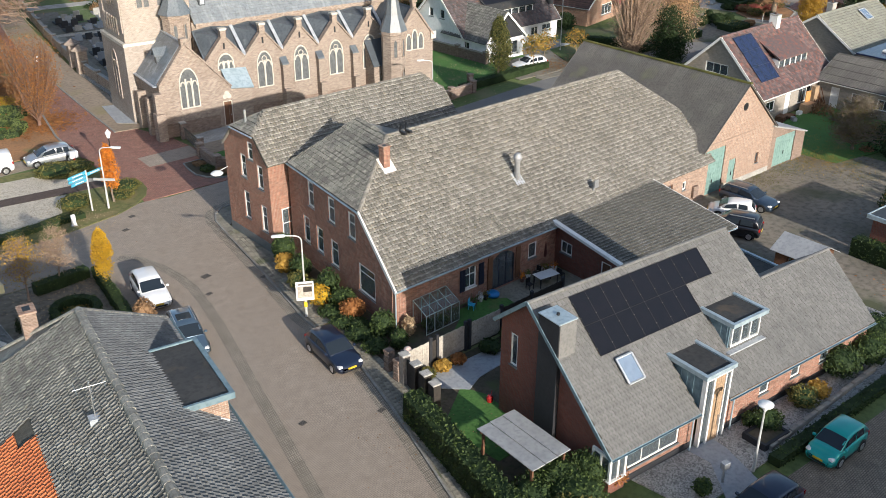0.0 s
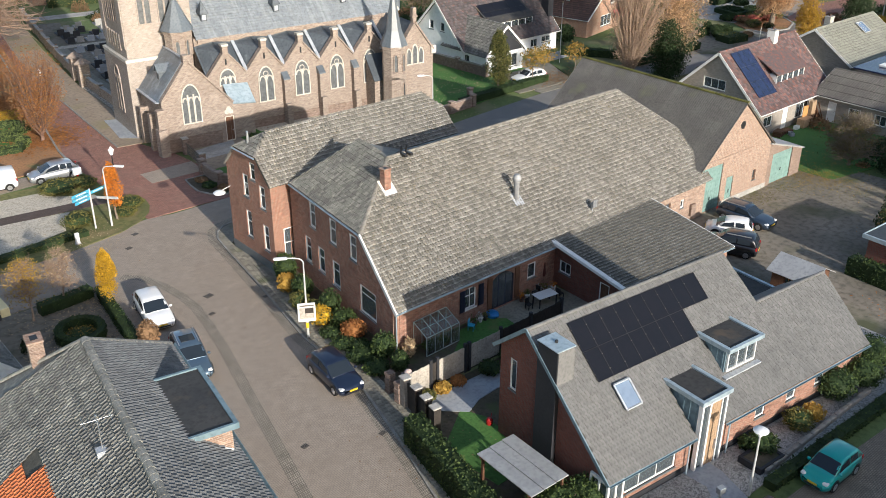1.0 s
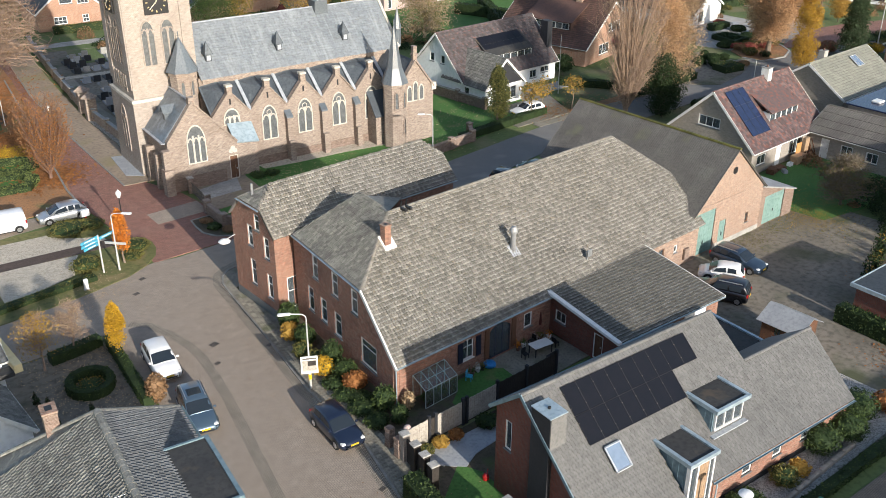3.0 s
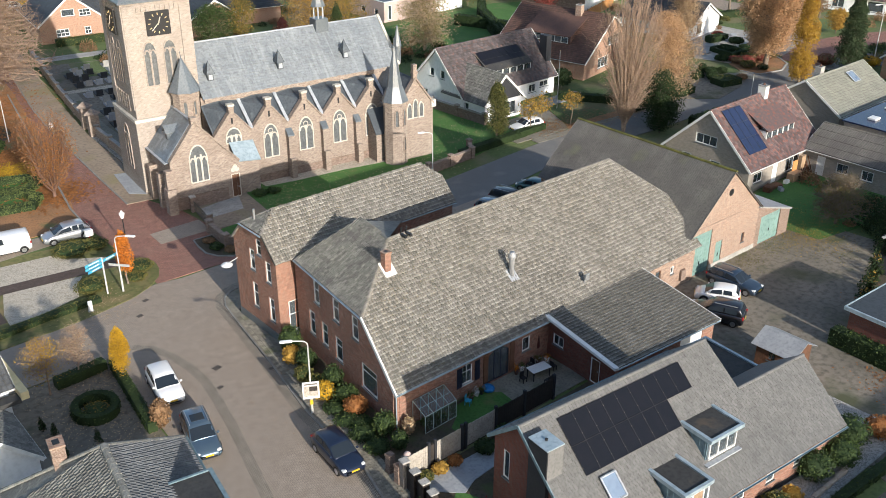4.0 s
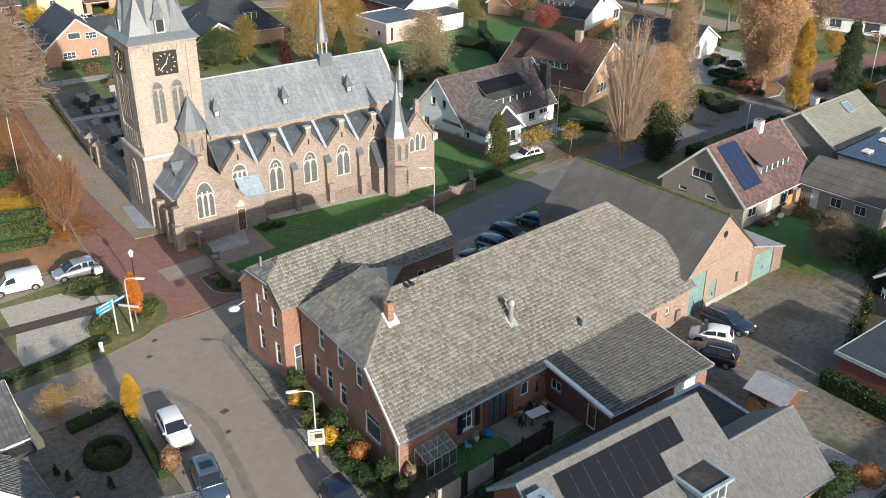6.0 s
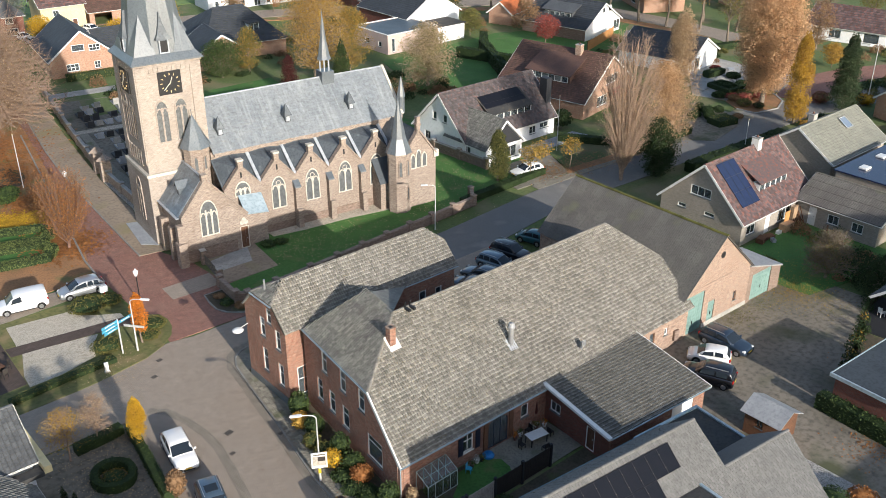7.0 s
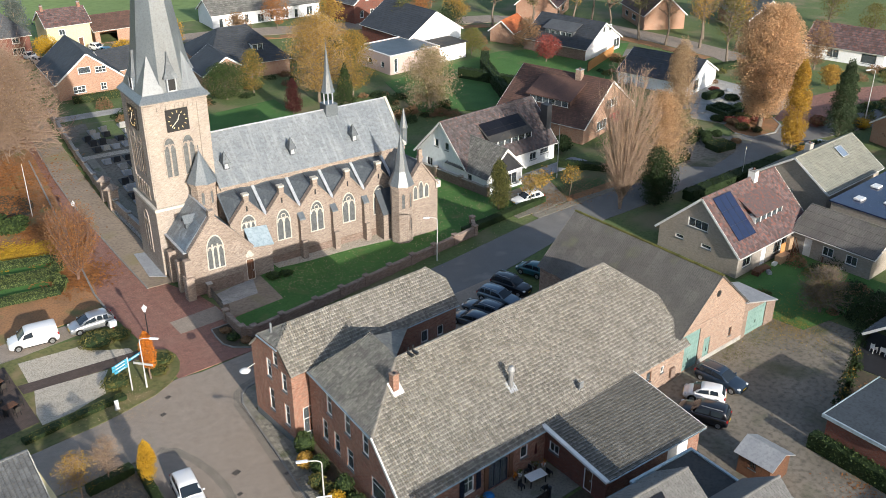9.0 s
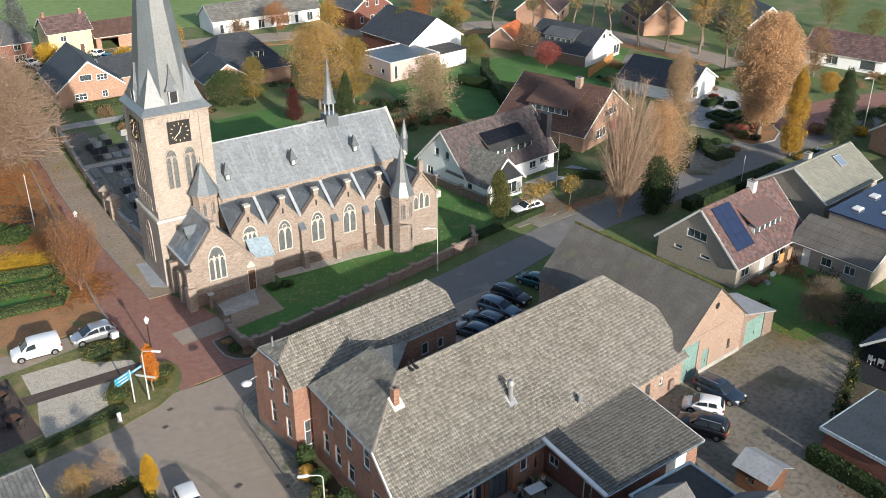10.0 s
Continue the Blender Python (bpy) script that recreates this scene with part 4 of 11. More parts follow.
def car(name, x, y, yaw, paint, kind="hatch", label="", scale=1.0, group="", z=0.0, rim="rim"):
    """A car whose nose points along its own +x: lower body, arched cabin, panes, wheels in arches, lights, mirrors, plates."""
    root = thing(name, x, y, z, yaw, label, "van" if kind == "van" else "car", group)
    # length, width, height, belt, bonnet, then along the length: screen foot, roof front, roof rear, tail top
    Lh, Wd, Ht, belt, hood, cow, rf, rb, tb = {
        "hatch": (4.2, 1.78, 1.46, 0.93, 0.8, 0.92, 0.12, -1.55, -1.98), "small": (3.55, 1.64, 1.47, 0.94, 0.84, 0.95, 0.25, -1.3, -1.7),
        "wagon": (4.55, 1.8, 1.5, 0.94, 0.82, 0.98, 0.15, -1.8, -2.16), "mpv": (4.3, 1.78, 1.56, 0.96, 0.82, 1.2, 0.2, -1.45, -2.0),
        "suv": (4.3, 1.82, 1.66, 1.02, 0.92, 0.95, 0.25, -1.75, -2.06), "van": (4.5, 1.8, 1.84, 1.06, 0.94, 1.3, 0.55, -2.08, -2.2)}[kind]
    Lh, cow, rf, rb, tb = Lh * scale, cow * scale, rf * scale, rb * scale, tb * scale
    f, r, h = Lh / 2, -Lh / 2, Wd / 2

    def sec(xx, half, zl, zt, tuck=0.08):
        side = [(half - tuck, zl), (half - 0.01, zl + 0.14), (half, zl + 0.34), (half - 0.03, zt - 0.12), (half - 0.09, zt - 0.03), (half - 0.2, zt + 0.01), (half * 0.45, zt + 0.035)]
        return [(xx, -a, b) for a, b in side] + [(xx, a, b) for a, b in side[::-1]]
    bm = bmesh.new()
    loft(bm, [sec(r, h * 0.8, 0.42, belt - 0.2), sec(r + 0.04, h * 0.9, 0.32, belt - 0.1), sec(r + 0.16, h * 0.955, 0.26, belt - 0.02), sec(r + 0.5, h * 0.985, 0.22, belt + 0.01), sec(r + 1.1, h, 0.2, belt + 0.01),
              sec(0, h, 0.2, belt - 0.01), sec(cow - 0.1, h, 0.2, belt - 0.03), sec(cow + 0.18, h * 0.995, 0.2, hood + (belt - hood) * 0.62), sec((cow + f) / 2, h * 0.985, 0.2, hood + 0.02), sec(f - 0.4, h * 0.96, 0.21, hood - 0.05),
              sec(f - 0.2, h * 0.91, 0.23, hood - 0.13), sec(f - 0.07, h * 0.82, 0.26, hood - 0.22), sec(f, h * 0.68, 0.3, hood - 0.34)])
    body = part("body", bm, paint, root, smooth=True)
    # cabin: arched sections from the tail to the foot of the windscreen
    top = [(tb, belt + 0.02), (rb - 0.06, Ht - 0.1), (rb + 0.1, Ht - 0.045), (rb * 0.55 + rf * 0.45, Ht), (rf - 0.3, Ht - 0.012), (rf, Ht - 0.06), (rf + 0.09, Ht - 0.115), (cow + 0.05, belt - 0.03)]
    tw = h * (0.76 if kind != "van" else 0.86)

    def edge(i, k, side):
        """A point of the cabin's side: station i, k from the belt (0) to the roof's edge (1)."""
        xx, zz = top[i]
        kk = (zz - belt) / (Ht - belt)
        a = (h - 0.1, belt - 0.03)
        b = (h - 0.1 + (tw - h + 0.1) * kk, max(zz - 0.05 * kk, belt - 0.02))
        return Vector((xx, side * (a[0] + (b[0] - a[0]) * k), a[1] + (b[1] - a[1]) * k))
    rings = []
    for i, (xx, zz) in enumerate(top):
        q = [edge(i, 0, -1), edge(i, 1, -1), Vector((xx, -tw * 0.82, zz)), Vector((xx, 0, zz + 0.025)), Vector((xx, tw * 0.82, zz)), edge(i, 1, 1), edge(i, 0, 1)]
        rings.append(q)
    bm = bmesh.new()
    loft(bm, rings)
    part("cabin", bm, paint, root, smooth=True)

    def glass(pname, quad, off):
        off = Vector(off)
        part(pname, extrude_poly([Vector(q) + off for q in quad], -off * 0.5), M["glass_car"], root)
    n = len(top)

    def screen(pname, low, high, k0, k1, off):
        """A curved pane over the arch between two sections of the cabin."""
        bm = bmesh.new()
        rows = [[bm.verts.new(p.lerp(q, k) + Vector(off)) for p, q in zip(low[1:6], high[1:6])] for k in (k0, k1)]
        for i in range(4):
            bm.faces.new([rows[0][i], rows[0][i + 1], rows[1][i + 1], rows[1][i]])
        for row in rows:
            row[0].co.y, row[4].co.y = row[0].co.y * 0.95, row[4].co.y * 0.95
        part(pname, bm, M["glass_car"], root, smooth=True)
    screen("windscreen", rings[n - 1], rings[n - 2], 0.06, 0.97, (0.012, 0, 0.012))
    if kind != "van":
        screen("rear_window", rings[0], rings[1], 0.14, 0.9, (-0.014, 0, 0.01))

    def at(xx, k, side):
        for i in range(n - 1):
            if top[i][0] <= xx <= top[i + 1][0]:
                t = (xx - top[i][0]) / (top[i + 1][0] - top[i][0])
                return edge(i, k, side).lerp(edge(i + 1, k, side), t)
        return edge(n - 1, k, side)
    post = (rf + rb) * 0.5 + 0.12
    cuts = ((rb + 0.16, post - 0.05), (post + 0.05, cow - 0.34)) if kind != "van" else ((rf - 0.55, cow - 0.36),)
    if kind in ("wagon", "mpv"):
        cuts = ((rb - 0.02, rb + 0.42), (rb + 0.5, post + 0.05), (post + 0.15, cow - 0.34))
    for s in (-1, 1):
        for u0, u1 in cuts:
            lean = 0.5 * max(0.0, u1 - rf)
            glass("side_window", [at(u0, 0.16, s), at(u1, 0.16, s), at(u1 - lean, 0.9, s), at(u0 + 0.05, 0.9, s)], (0, s * 0.028, 0.012))
        part("mirror", boxes((cow - 0.24, cow - 0.1, s * (h + 0.03) - 0.09, s * (h + 0.03) + 0.09, belt + 0.0, belt + 0.13), bevel=0.03), paint, root)
        part("headlight", boxes((f - 0.4, f - 0.1, s * h * 0.72 - 0.15, s * h * 0.72 + 0.12, hood - 0.25, hood - 0.1), bevel=0.04), M["plastic_white"], root)
        part("tail_light", boxes((r + 0.01, r + 0.16, s * h * 0.8 - 0.1, s * h * 0.8 + 0.1, belt - 0.3, belt - 0.02), bevel=0.03), M["red_lamp"], root)
        for wx in (f - 0.8, r + 0.74):
            rw = 0.315
            arch = [(wx + 0.39 * math.cos(math.pi * i / 10), s * (h - 0.02), rw + 0.39 * math.sin(math.pi * i / 10)) for i in range(11)]
            part("wheel_arch", extrude_poly([(wx + 0.39, s * (h - 0.02), 0.21)] + arch + [(wx - 0.39, s * (h - 0.02), 0.21)], (0, s * 0.026, 0)), M["black"], root)
            bm = bmesh.new()
            lathe(bm, [(rw * 0.7, -0.1), (rw * 0.94, -0.1), (rw, -0.06), (rw, 0.06), (rw * 0.94, 0.1), (rw * 0.7, 0.1)], 18)
            wh = part("wheel", bm, M["rubber"], root, at=pose(wx, s * (h - 0.08), rw, 90, 0, 0))
            bm = bmesh.new()
            lathe(bm, [(rw * 0.66, -0.105), (rw * 0.7, 0.0), (rw * 0.66, 0.105)], 14)
            for k in range(5):
                a = 2 * math.pi * k / 5
                beam(bm, (0.05 * math.cos(a), 0.05 * math.sin(a), 0), (rw * 0.6 * math.cos(a), rw * 0.6 * math.sin(a), 0), 0.05, 0.24)
            part("rim", bm, M[rim], wh)
        if kind in ("wagon", "suv"):
            bm = bmesh.new()
            beam(bm, (rb + 0.15, s * tw * 0.86, Ht + 0.0), (rf - 0.1, s * tw * 0.86, Ht + 0.0), 0.04, 0.06)
            part("roof_rail", bm, M["steel"], root)
        part("sill", boxes((r + 1.1, f - 1.2, s * (h - 0.01) - 0.012, s * (h - 0.01) + 0.012, 0.22, 0.3), bevel=0.008), M["black"], root)
    part("grille", boxes((f - 0.12, f + 0.012, -h * 0.55, h * 0.55, 0.32, 0.44), bevel=0.02), M["black"], root)
    part("number_plate", boxes((f - 0.04, f + 0.025, -0.26, 0.26, 0.46, 0.56), bevel=0.008), M["plate"], root)
    part("number_plate", boxes((r - 0.03, r + 0.05, -0.26, 0.26, 0.58, 0.68), bevel=0.008), M["plate"], root)
    return root


M["red_lamp"] = mat("red_lamp", (0.35, 0.02, 0.02), (0.28, 0.015, 0.015), 0.2, bump=0)
M["plate"] = mat("yellow_plate", (0.7, 0.48, 0.03), (0.65, 0.44, 0.03), 0.4, bump=0)
for _n, _c, _m in (("white", (0.78, 0.78, 0.78), 0), ("navy", (0.012, 0.02, 0.045), 0.3), ("ink", (0.012, 0.013, 0.018), 0.3), ("blue_grey", (0.1, 0.15, 0.2), 0.5), ("silver", (0.46, 0.47, 0.49), 0.7),
                   ("teal", (0.0, 0.34, 0.31), 0.2), ("slate_blue", (0.035, 0.055, 0.085), 0.5), ("sky", (0.12, 0.34, 0.5), 0.3), ("petrol", (0.02, 0.1, 0.12), 0.3)):
    M["car_" + _n] = paint_mat("car_paint_" + _n, _c, 1.0, 0.3, _m)


# ---- street furniture ----
def street_lamp(name, x, y, h, yaw=0.0, arm=1.6, head="arm", label="", z=0.0):
    root = thing(name, x, y, z, yaw, label, "street lamp")
    bm = bmesh.new()
    tube(bm, (0, 0, 0), (0, 0, h * 0.3), 0.085, 0.085)
    tube(bm, (0, 0, h * 0.3), (0, 0, h), 0.065, 0.045)
    part("pole", bm, M["pole_white"], root)
    bm = bmesh.new()
    if head == "arm":
        prev = Vector((0, 0, h))
        for i in range(1, 7):
            a = math.pi / 2 * i / 6
            q = Vector((arm * 0.35 * (1 - math.cos(a)), 0, h + 0.35 * math.sin(a)))
            tube(bm, prev, q, 0.04)
            prev = q
        tube(bm, prev, (arm * 0.65, 0, h + 0.4), 0.04)
        part("arm", bm, M["pole_white"], root)
        bm = bmesh.new()
        box(bm, arm * 0.62, arm + 0.25, -0.13, 0.13, h + 0.34, h + 0.47)
        bmesh.ops.bevel(bm, geom=bm.edges[:], offset=0.04, segments=2, affect="EDGES")
        part("lamp_head", bm, M["plastic_white"], root)
    else:
        lathe(bm, [(0.1, 0.0), (0.14, 0.25), (0.36, 0.28), (0.38, 0.34), (0.2, 0.42), (0.05, 0.45)], 16, (0, 0, h))
        part("lamp_head", bm, M["plastic_white"], root)
    return root


M["pole_white"] = mat("pale_pole_paint", (0.6, 0.6, 0.58), (0.5, 0.5, 0.48), 0.5, 0.2, amount=0.15, bump=0.02)


# ---- houses ----
def house(name, x, y, yaw, L, Wd, ze, zr, wall_mat, roof_mat, label, front=(), back=(), left=(), right=(), chimneys=(), tile="flat", hip=0.0, over=0.35, tiles_on=True, du=0.33, dv=0.36, seed=1, board=True, ridge_mat=None, sides=(1, 1), gable_mat=None):
    """A plain house: ridge along its own x from 0 to L, eaves at y 0 and Wd. front: wall at y 0; left: gable at x 0; right: gable at x L."""
    root = thing(name, x, y, 0, yaw, label, "house")
    m = Wd / 2
    gm = M[gable_mat] if gable_mat else M[wall_mat]
    wall(root, (0, 0), (L, 0), ze, front, M[wall_mat])
    wall(root, (L, Wd), (0, Wd), ze, back, M[wall_mat])
    top = [(0, ze), (m, zr), (Wd, ze)] if not hip else ze
    wall(root, (0, Wd), (0, 0), top, left, gm)
    wall(root, (L, 0), (L, Wd), top, right, gm)
    kk = (zr - ze) / m
    o = over
    e0, e1 = (-o, L + o)
    r0, r1 = (-o, L + o) if not hip else (hip, L - hip)
    F_ = [(e0, -o, ze - kk * o), (e1, -o, ze - kk * o), (r1, m, zr), (r0, m, zr)]
    B_ = [(e1, Wd + o, ze - kk * o), (e0, Wd + o, ze - kk * o), (r0, m, zr), (r1, m, zr)]
    faces = [F_, B_]
    if hip:
        faces += [[F_[0], B_[1], F_[3]], [B_[0], F_[1], F_[2]]]
    for i, pts in enumerate(faces):
        pts = [(a, b, c + 0.1) for a, b, c in pts]
        if tiles_on and (i > 1 or sides[i]):
            slope_roof(root, pts, M[roof_mat], M[roof_mat], style=tile, du=du, dv=dv, seed=seed * 7 + i)
        else:
            roof_plate(root, pts, M[roof_mat])
    caps("ridge_tiles", (r0, m, zr + 0.1), (r1, m, zr + 0.1), M[ridge_mat or roof_mat], root, 0.13)
    if board and not hip:
        for xx in (e0, e1):
            for yy in (-o, Wd + o):
                bm = bmesh.new()
                beam(bm, (xx, yy, ze - kk * o), (xx, m, zr), 0.06, 0.24)
                part("verge_board", bm, M["white"], root)
    for a, b in (((e0, -o - 0.06), (e1, -o - 0.06)), ((e1, Wd + o + 0.06), (e0, Wd + o + 0.06))):
        bm = bmesh.new()
        gutter(bm, (*a, ze - kk * o + 0.05), (*b, ze - kk * o + 0.05))
        part("gutter", bm, M["white"], root)
    for c in chimneys:
        chimney(root, *c[:4], *c[4:])
    return root


def dormer(parent, x0, x1, yf, yb, z0, z1, cols=4, roof="roofing", wall_mat="white", slope=0.0, axis="x", thick=0.12):
    """A box dormer with a row of windows on its front (the side of smaller y)."""
    d = part("dormer", boxes((x0, x1, yf + 0.12, yb, z0, z1)), M[wall_mat], parent)
    part("dormer_roof", extrude_poly([(x0 - 0.15, yf - 0.2, z1 + slope * 0.0), (x1 + 0.15, yf - 0.2, z1), (x1 + 0.15, yb, z1 + slope), (x0 - 0.15, yb, z1 + slope)], (0, 0, thick)), M[roof], d)
    w = (x1 - x0) / cols
    for i in range(cols):
        a, b = x0 + i * w, x0 + (i + 1) * w
        bm = boxes((a, a + 0.07, yf, yf + 0.12, z0, z1), (b - 0.07, b, yf, yf + 0.12, z0, z1), (a, b, yf, yf + 0.12, z0, z0 + 0.08), (a, b, yf, yf + 0.12, z1 - 0.1, z1))
        part("dormer_window", bm, M["white"], d)
        part("pane", boxes((a + 0.07, b - 0.07, yf + 0.05, yf + 0.07, z0 + 0.08, z1 - 0.1)), M["glass"], d)
    return d


def panels(parent, o, u, v, nu, nv, w, h, material, gap=0.02, lift=0.12, skip=()):
    """Solar panels in rows on a slope: each a framed plate of its own."""
    o, u, v = Vector(o), Vector(u).normalized(), Vector(v).normalized()
    n = u.cross(v)
    if n.z < 0:
        n = -n
    for i in range(nu):
        for j in range(nv):
            if (i, j) in skip:
                continue
            p = o + u * (i * (w + gap)) + v * (j * (h + gap)) + n * lift
            bm = bmesh.new()
            add_plate(bm, [p, p + u * w, p + u * w + v * h, p + v * h], -n * 0.035)
            q = part("solar_panel", bm, M[material], parent)
            bm = bmesh.new()
            for a, b in ((p, p + u * w), (p + u * w, p + u * w + v * h), (p + u * w + v * h, p + v * h), (p + v * h, p)):
                tube(bm, a + n * 0.005, b + n * 0.005, 0.012, sides=4)
            part("panel_frame", bm, M["black"], q)


def skylight(parent, o, u, v, w, h, lift=0.06):
    o, u, v = Vector(o), Vector(u).normalized(), Vector(v).normalized()
    n = u.cross(v)
    n = n if n.z > 0 else -n
    p = o + n * lift
    bm = bmesh.new()
    for a, b in ((p, p + u * w), (p + u * w, p + u * w + v * h), (p + u * w + v * h, p + v * h), (p + v * h, p)):
        tube(bm, a, b, 0.06, sides=4)
    f = part("skylight", bm, M["lead"], parent)
    part("pane", extrude_poly([p, p + u * w, p + u * w + v * h, p + v * h], -n * 0.02), M["glass_sky"], f)
    return f

# ---- ground, roads, pavements ----
def flat(name, pts, material, z, label, depth=0.12, kind="structure"):
    """A level slab with its top at z and a real edge all round."""
    bm = extrude_poly([(x, y, z) for x, y in pts], (0, 0, -depth))
    ob = part(name, bm, material, None)
    return tagged(ob, label, name.split("_")[0], kind=kind)


def strip(name, line, half, material, z, label, depth=0.12):
    """A slab of even width along a line."""
    A, B = [], []
    for i, p in enumerate(line):
        q0, q1 = Vector(line[max(i - 1, 0)]), Vector(line[min(i + 1, len(line) - 1)])
        d = (q1 - q0).normalized()
        n = Vector((-d.y, d.x))
        A.append(tuple(Vector(p) + n * half))
        B.append(tuple(Vector(p) - n * half))
    bm = bmesh.new()
    for i in range(len(line) - 1):
        hexa(bm, [(*B[i], z - depth), (*B[i + 1], z - depth), (*A[i + 1], z - depth), (*A[i], z - depth), (*B[i], z), (*B[i + 1], z), (*A[i + 1], z), (*A[i], z)])
    return tagged(part(name, bm, material, None), label, name.split("_")[0], kind="structure")


g = bmesh.new()
for i in range(48):
    for j in range(48):
        x0, y0 = -1800 + i * 75, -1800 + j * 75
        g.faces.new([g.verts.new((x, y, -0.06)) for x, y in ((x0, y0), (x0 + 75, y0), (x0 + 75, y0 + 75), (x0, y0 + 75))])
bmesh.ops.remove_doubles(g, verts=g.verts, dist=0.01)
ground = tagged(part("ground", g, M["grass"], None), "grassy ground with worn patches between the plots", "ground", kind="structure")

# main street of brown clinkers, widening to the junction
flat("road_main", [(-16, -60), (-7.0, -60), (-6.4, -14.2), (-4.3, -6.2), (-3.0, -1.65), (-2.5, 5.66), (-1.2, 12.5), (0.2, 19.7), (0.6, 21.2), (1.1, 22.2), (1.9, 22.9), (4.4, 23.2),
     (6.3, 28.3), (-0.6, 28.2), (-2.6, 28.6), (-5.9, 28.27), (-11.0, 27.5), (-16.0, 27.0), (-40, 24.5), (-40, 19.5), (-20, 20.6), (-10.4, 20.4), (-10.0, 19.4), (-10.9, 12.5), (-11.6, 3), (-13.5, -8)],
     M["clinker"], 0.0, "brown clinker street with worn wheel tracks")
strip("road_gutter", [(-15, -30), (-12.9, -14), (-11.5, -8.3), (-10.4, -3.9), (-9.0, 1.8), (-7.6, 7.3), (-6.9, 10.5), (-6.45, 13.2), (-6.4, 15.2), (-6.7, 17.4), (-7.3, 19.5), (-8.4, 20.6)], 0.35, M["clinker_band"], 0.006, "band of paler clinkers along the parking bays", 0.02)
strip("road_gutter_east", [(-8.5, -30), (-7.55, -14.2), (-5.2, -6.2), (-4.03, -1.65), (-3.42, 5.66), (-2.14, 12.5), (-0.93, 19.7), (-0.6, 21.8), (0.2, 23.3), (1.2, 23.95), (4.4, 24.5)], 0.3, M["clinker_band"], 0.006, "band of clinkers along the kerb", 0.02)
# cross street behind the farm and the road to the right
flat("road_cross", [(4.4, 23.3), (30, 23.9), (46, 26.3), (60, 25.6), (80, 25.2), (96, 24.5), (150, 12), (152, 17), (110, 27), (99, 31.0), (106, 46), (118, 74), (112, 77), (100, 50), (93, 32.5), (80, 31.0), (60, 31.0), (46, 31.4), (30, 30.0), (12, 29.4), (6.3, 28.3)],
     M["asphalt"], 0.002, "grey asphalt lane between the farm and the church wall")
# red clinker road past the church
flat("road_red", [(-2.6, 28.6), (6.3, 28.3), (9.5, 30.2), (9.5, 33), (6.2, 36.5), (5.8, 41), (4.0, 46.6), (3.3, 55), (4.3, 67.5), (6.2, 82), (12.5, 112), (18, 150), (13, 150), (5.6, 90), (1.6, 68.7), (-2.3, 48.1), (-2.6, 42), (-2.5, 33)],
     M["red_clinker"], 0.004, "red clinker road along the church")
flat("verge_side", [(-40, 40.0), (-14, 40.9), (-3.4, 41.5), (-3.4, 40.6), (-14, 39.9), (-40, 39.0)], M["grass"], 0.04, "grass verge along the side street")
flat("road_side", [(-40, 43.6), (-14, 44.6), (-3.0, 43.4), (-2.55, 41.6), (-14, 40.9), (-40, 40.0)], M["clinker"], 0.0, "side street with parked cars")
flat("pavement_church", [(2.4, 45.6), (5.1, 45.2), (5.9, 53.4), (6.8, 57.3), (7.4, 67.1), (10.2, 86.4), (14.6, 112), (11.4, 112), (6.0, 82.1), (4.8, 73.5), (4.2, 67.5), (3.1, 55)], M["paver_brown"], 0.06, "broad brown-grey paved strip along the church", 0.1)
flat("drain_strip", [(5.9, 53.6), (6.9, 57.3), (7.5, 67.0), (8.1, 67.0), (7.6, 57.3), (6.6, 53.6)], M["dark_gravel"], 0.075, "grey gravel strip along the churchyard wall", 0.1)
flat("pavement_slab", [(3.6, 47.9), (5.05, 46.6), (5.9, 53.4), (4.6, 53.9)], M["slab"], 0.1, "pale concrete slab at the tower foot", 0.1)
flat("road_plateau", [(0.95, 35.26), (5.84, 35.11), (6.05, 37.87), (1.07, 37.87)], M["clinker"], 0.012, "square of grey clinkers in the red road", 0.03)
# farm side pavement
flat("pavement_east", [(-7.2, -30), (-7.2, -14.2), (-4.75, -6.2), (-3.55, -1.65), (-2.95, 5.66), (-1.65, 12.5), (-0.45, 19.7), (-0.1, 21.5), (0.5, 22.7), (1.3, 23.3), (4.5, 23.9), (4.5, 20.6), (0.3, 20.4), (0.25, 14), (-1.3, 6.2), (-2.4, 0), (-2.6, -5), (-4.1, -7.2), (-6.0, -15), (-6.2, -30)],
     M["paver"], 0.05, "pavement of grey concrete flags")
strip("kerb_east", [(-7.28, -30), (-7.28, -14.2), (-4.83, -6.2), (-3.63, -1.65), (-3.03, 5.66), (-1.73, 12.5), (-0.53, 19.7), (-0.18, 21.55), (0.45, 22.8), (1.28, 23.42), (4.4, 24.0)], 0.07, M["kerb"], 0.085, "grey concrete kerb along the pavement", 0.2)
strip("kerb_church", [(2.4, 45.6), (3.1, 55), (4.2, 67.5), (4.8, 73.5), (6.0, 82.1), (11.4, 112)], 0.08, M["kerb"], 0.1, "grey kerb between road and church strip", 0.2)
strip("kerb_park", [(-2.6, 44.5), (-2.3, 48.1), (1.6, 68.7), (5.6, 90)], 0.09, M["kerb"], 0.12, "grey kerb along the park", 0.2)
flat("pavement_behind", [(4.5, 20.6), (4.5, 23.9), (31, 24.2), (31, 13.8), (18, 13.8), (18, 20.6)], M["clinker"], 0.03, "paved yard between the farm wing and the lane")
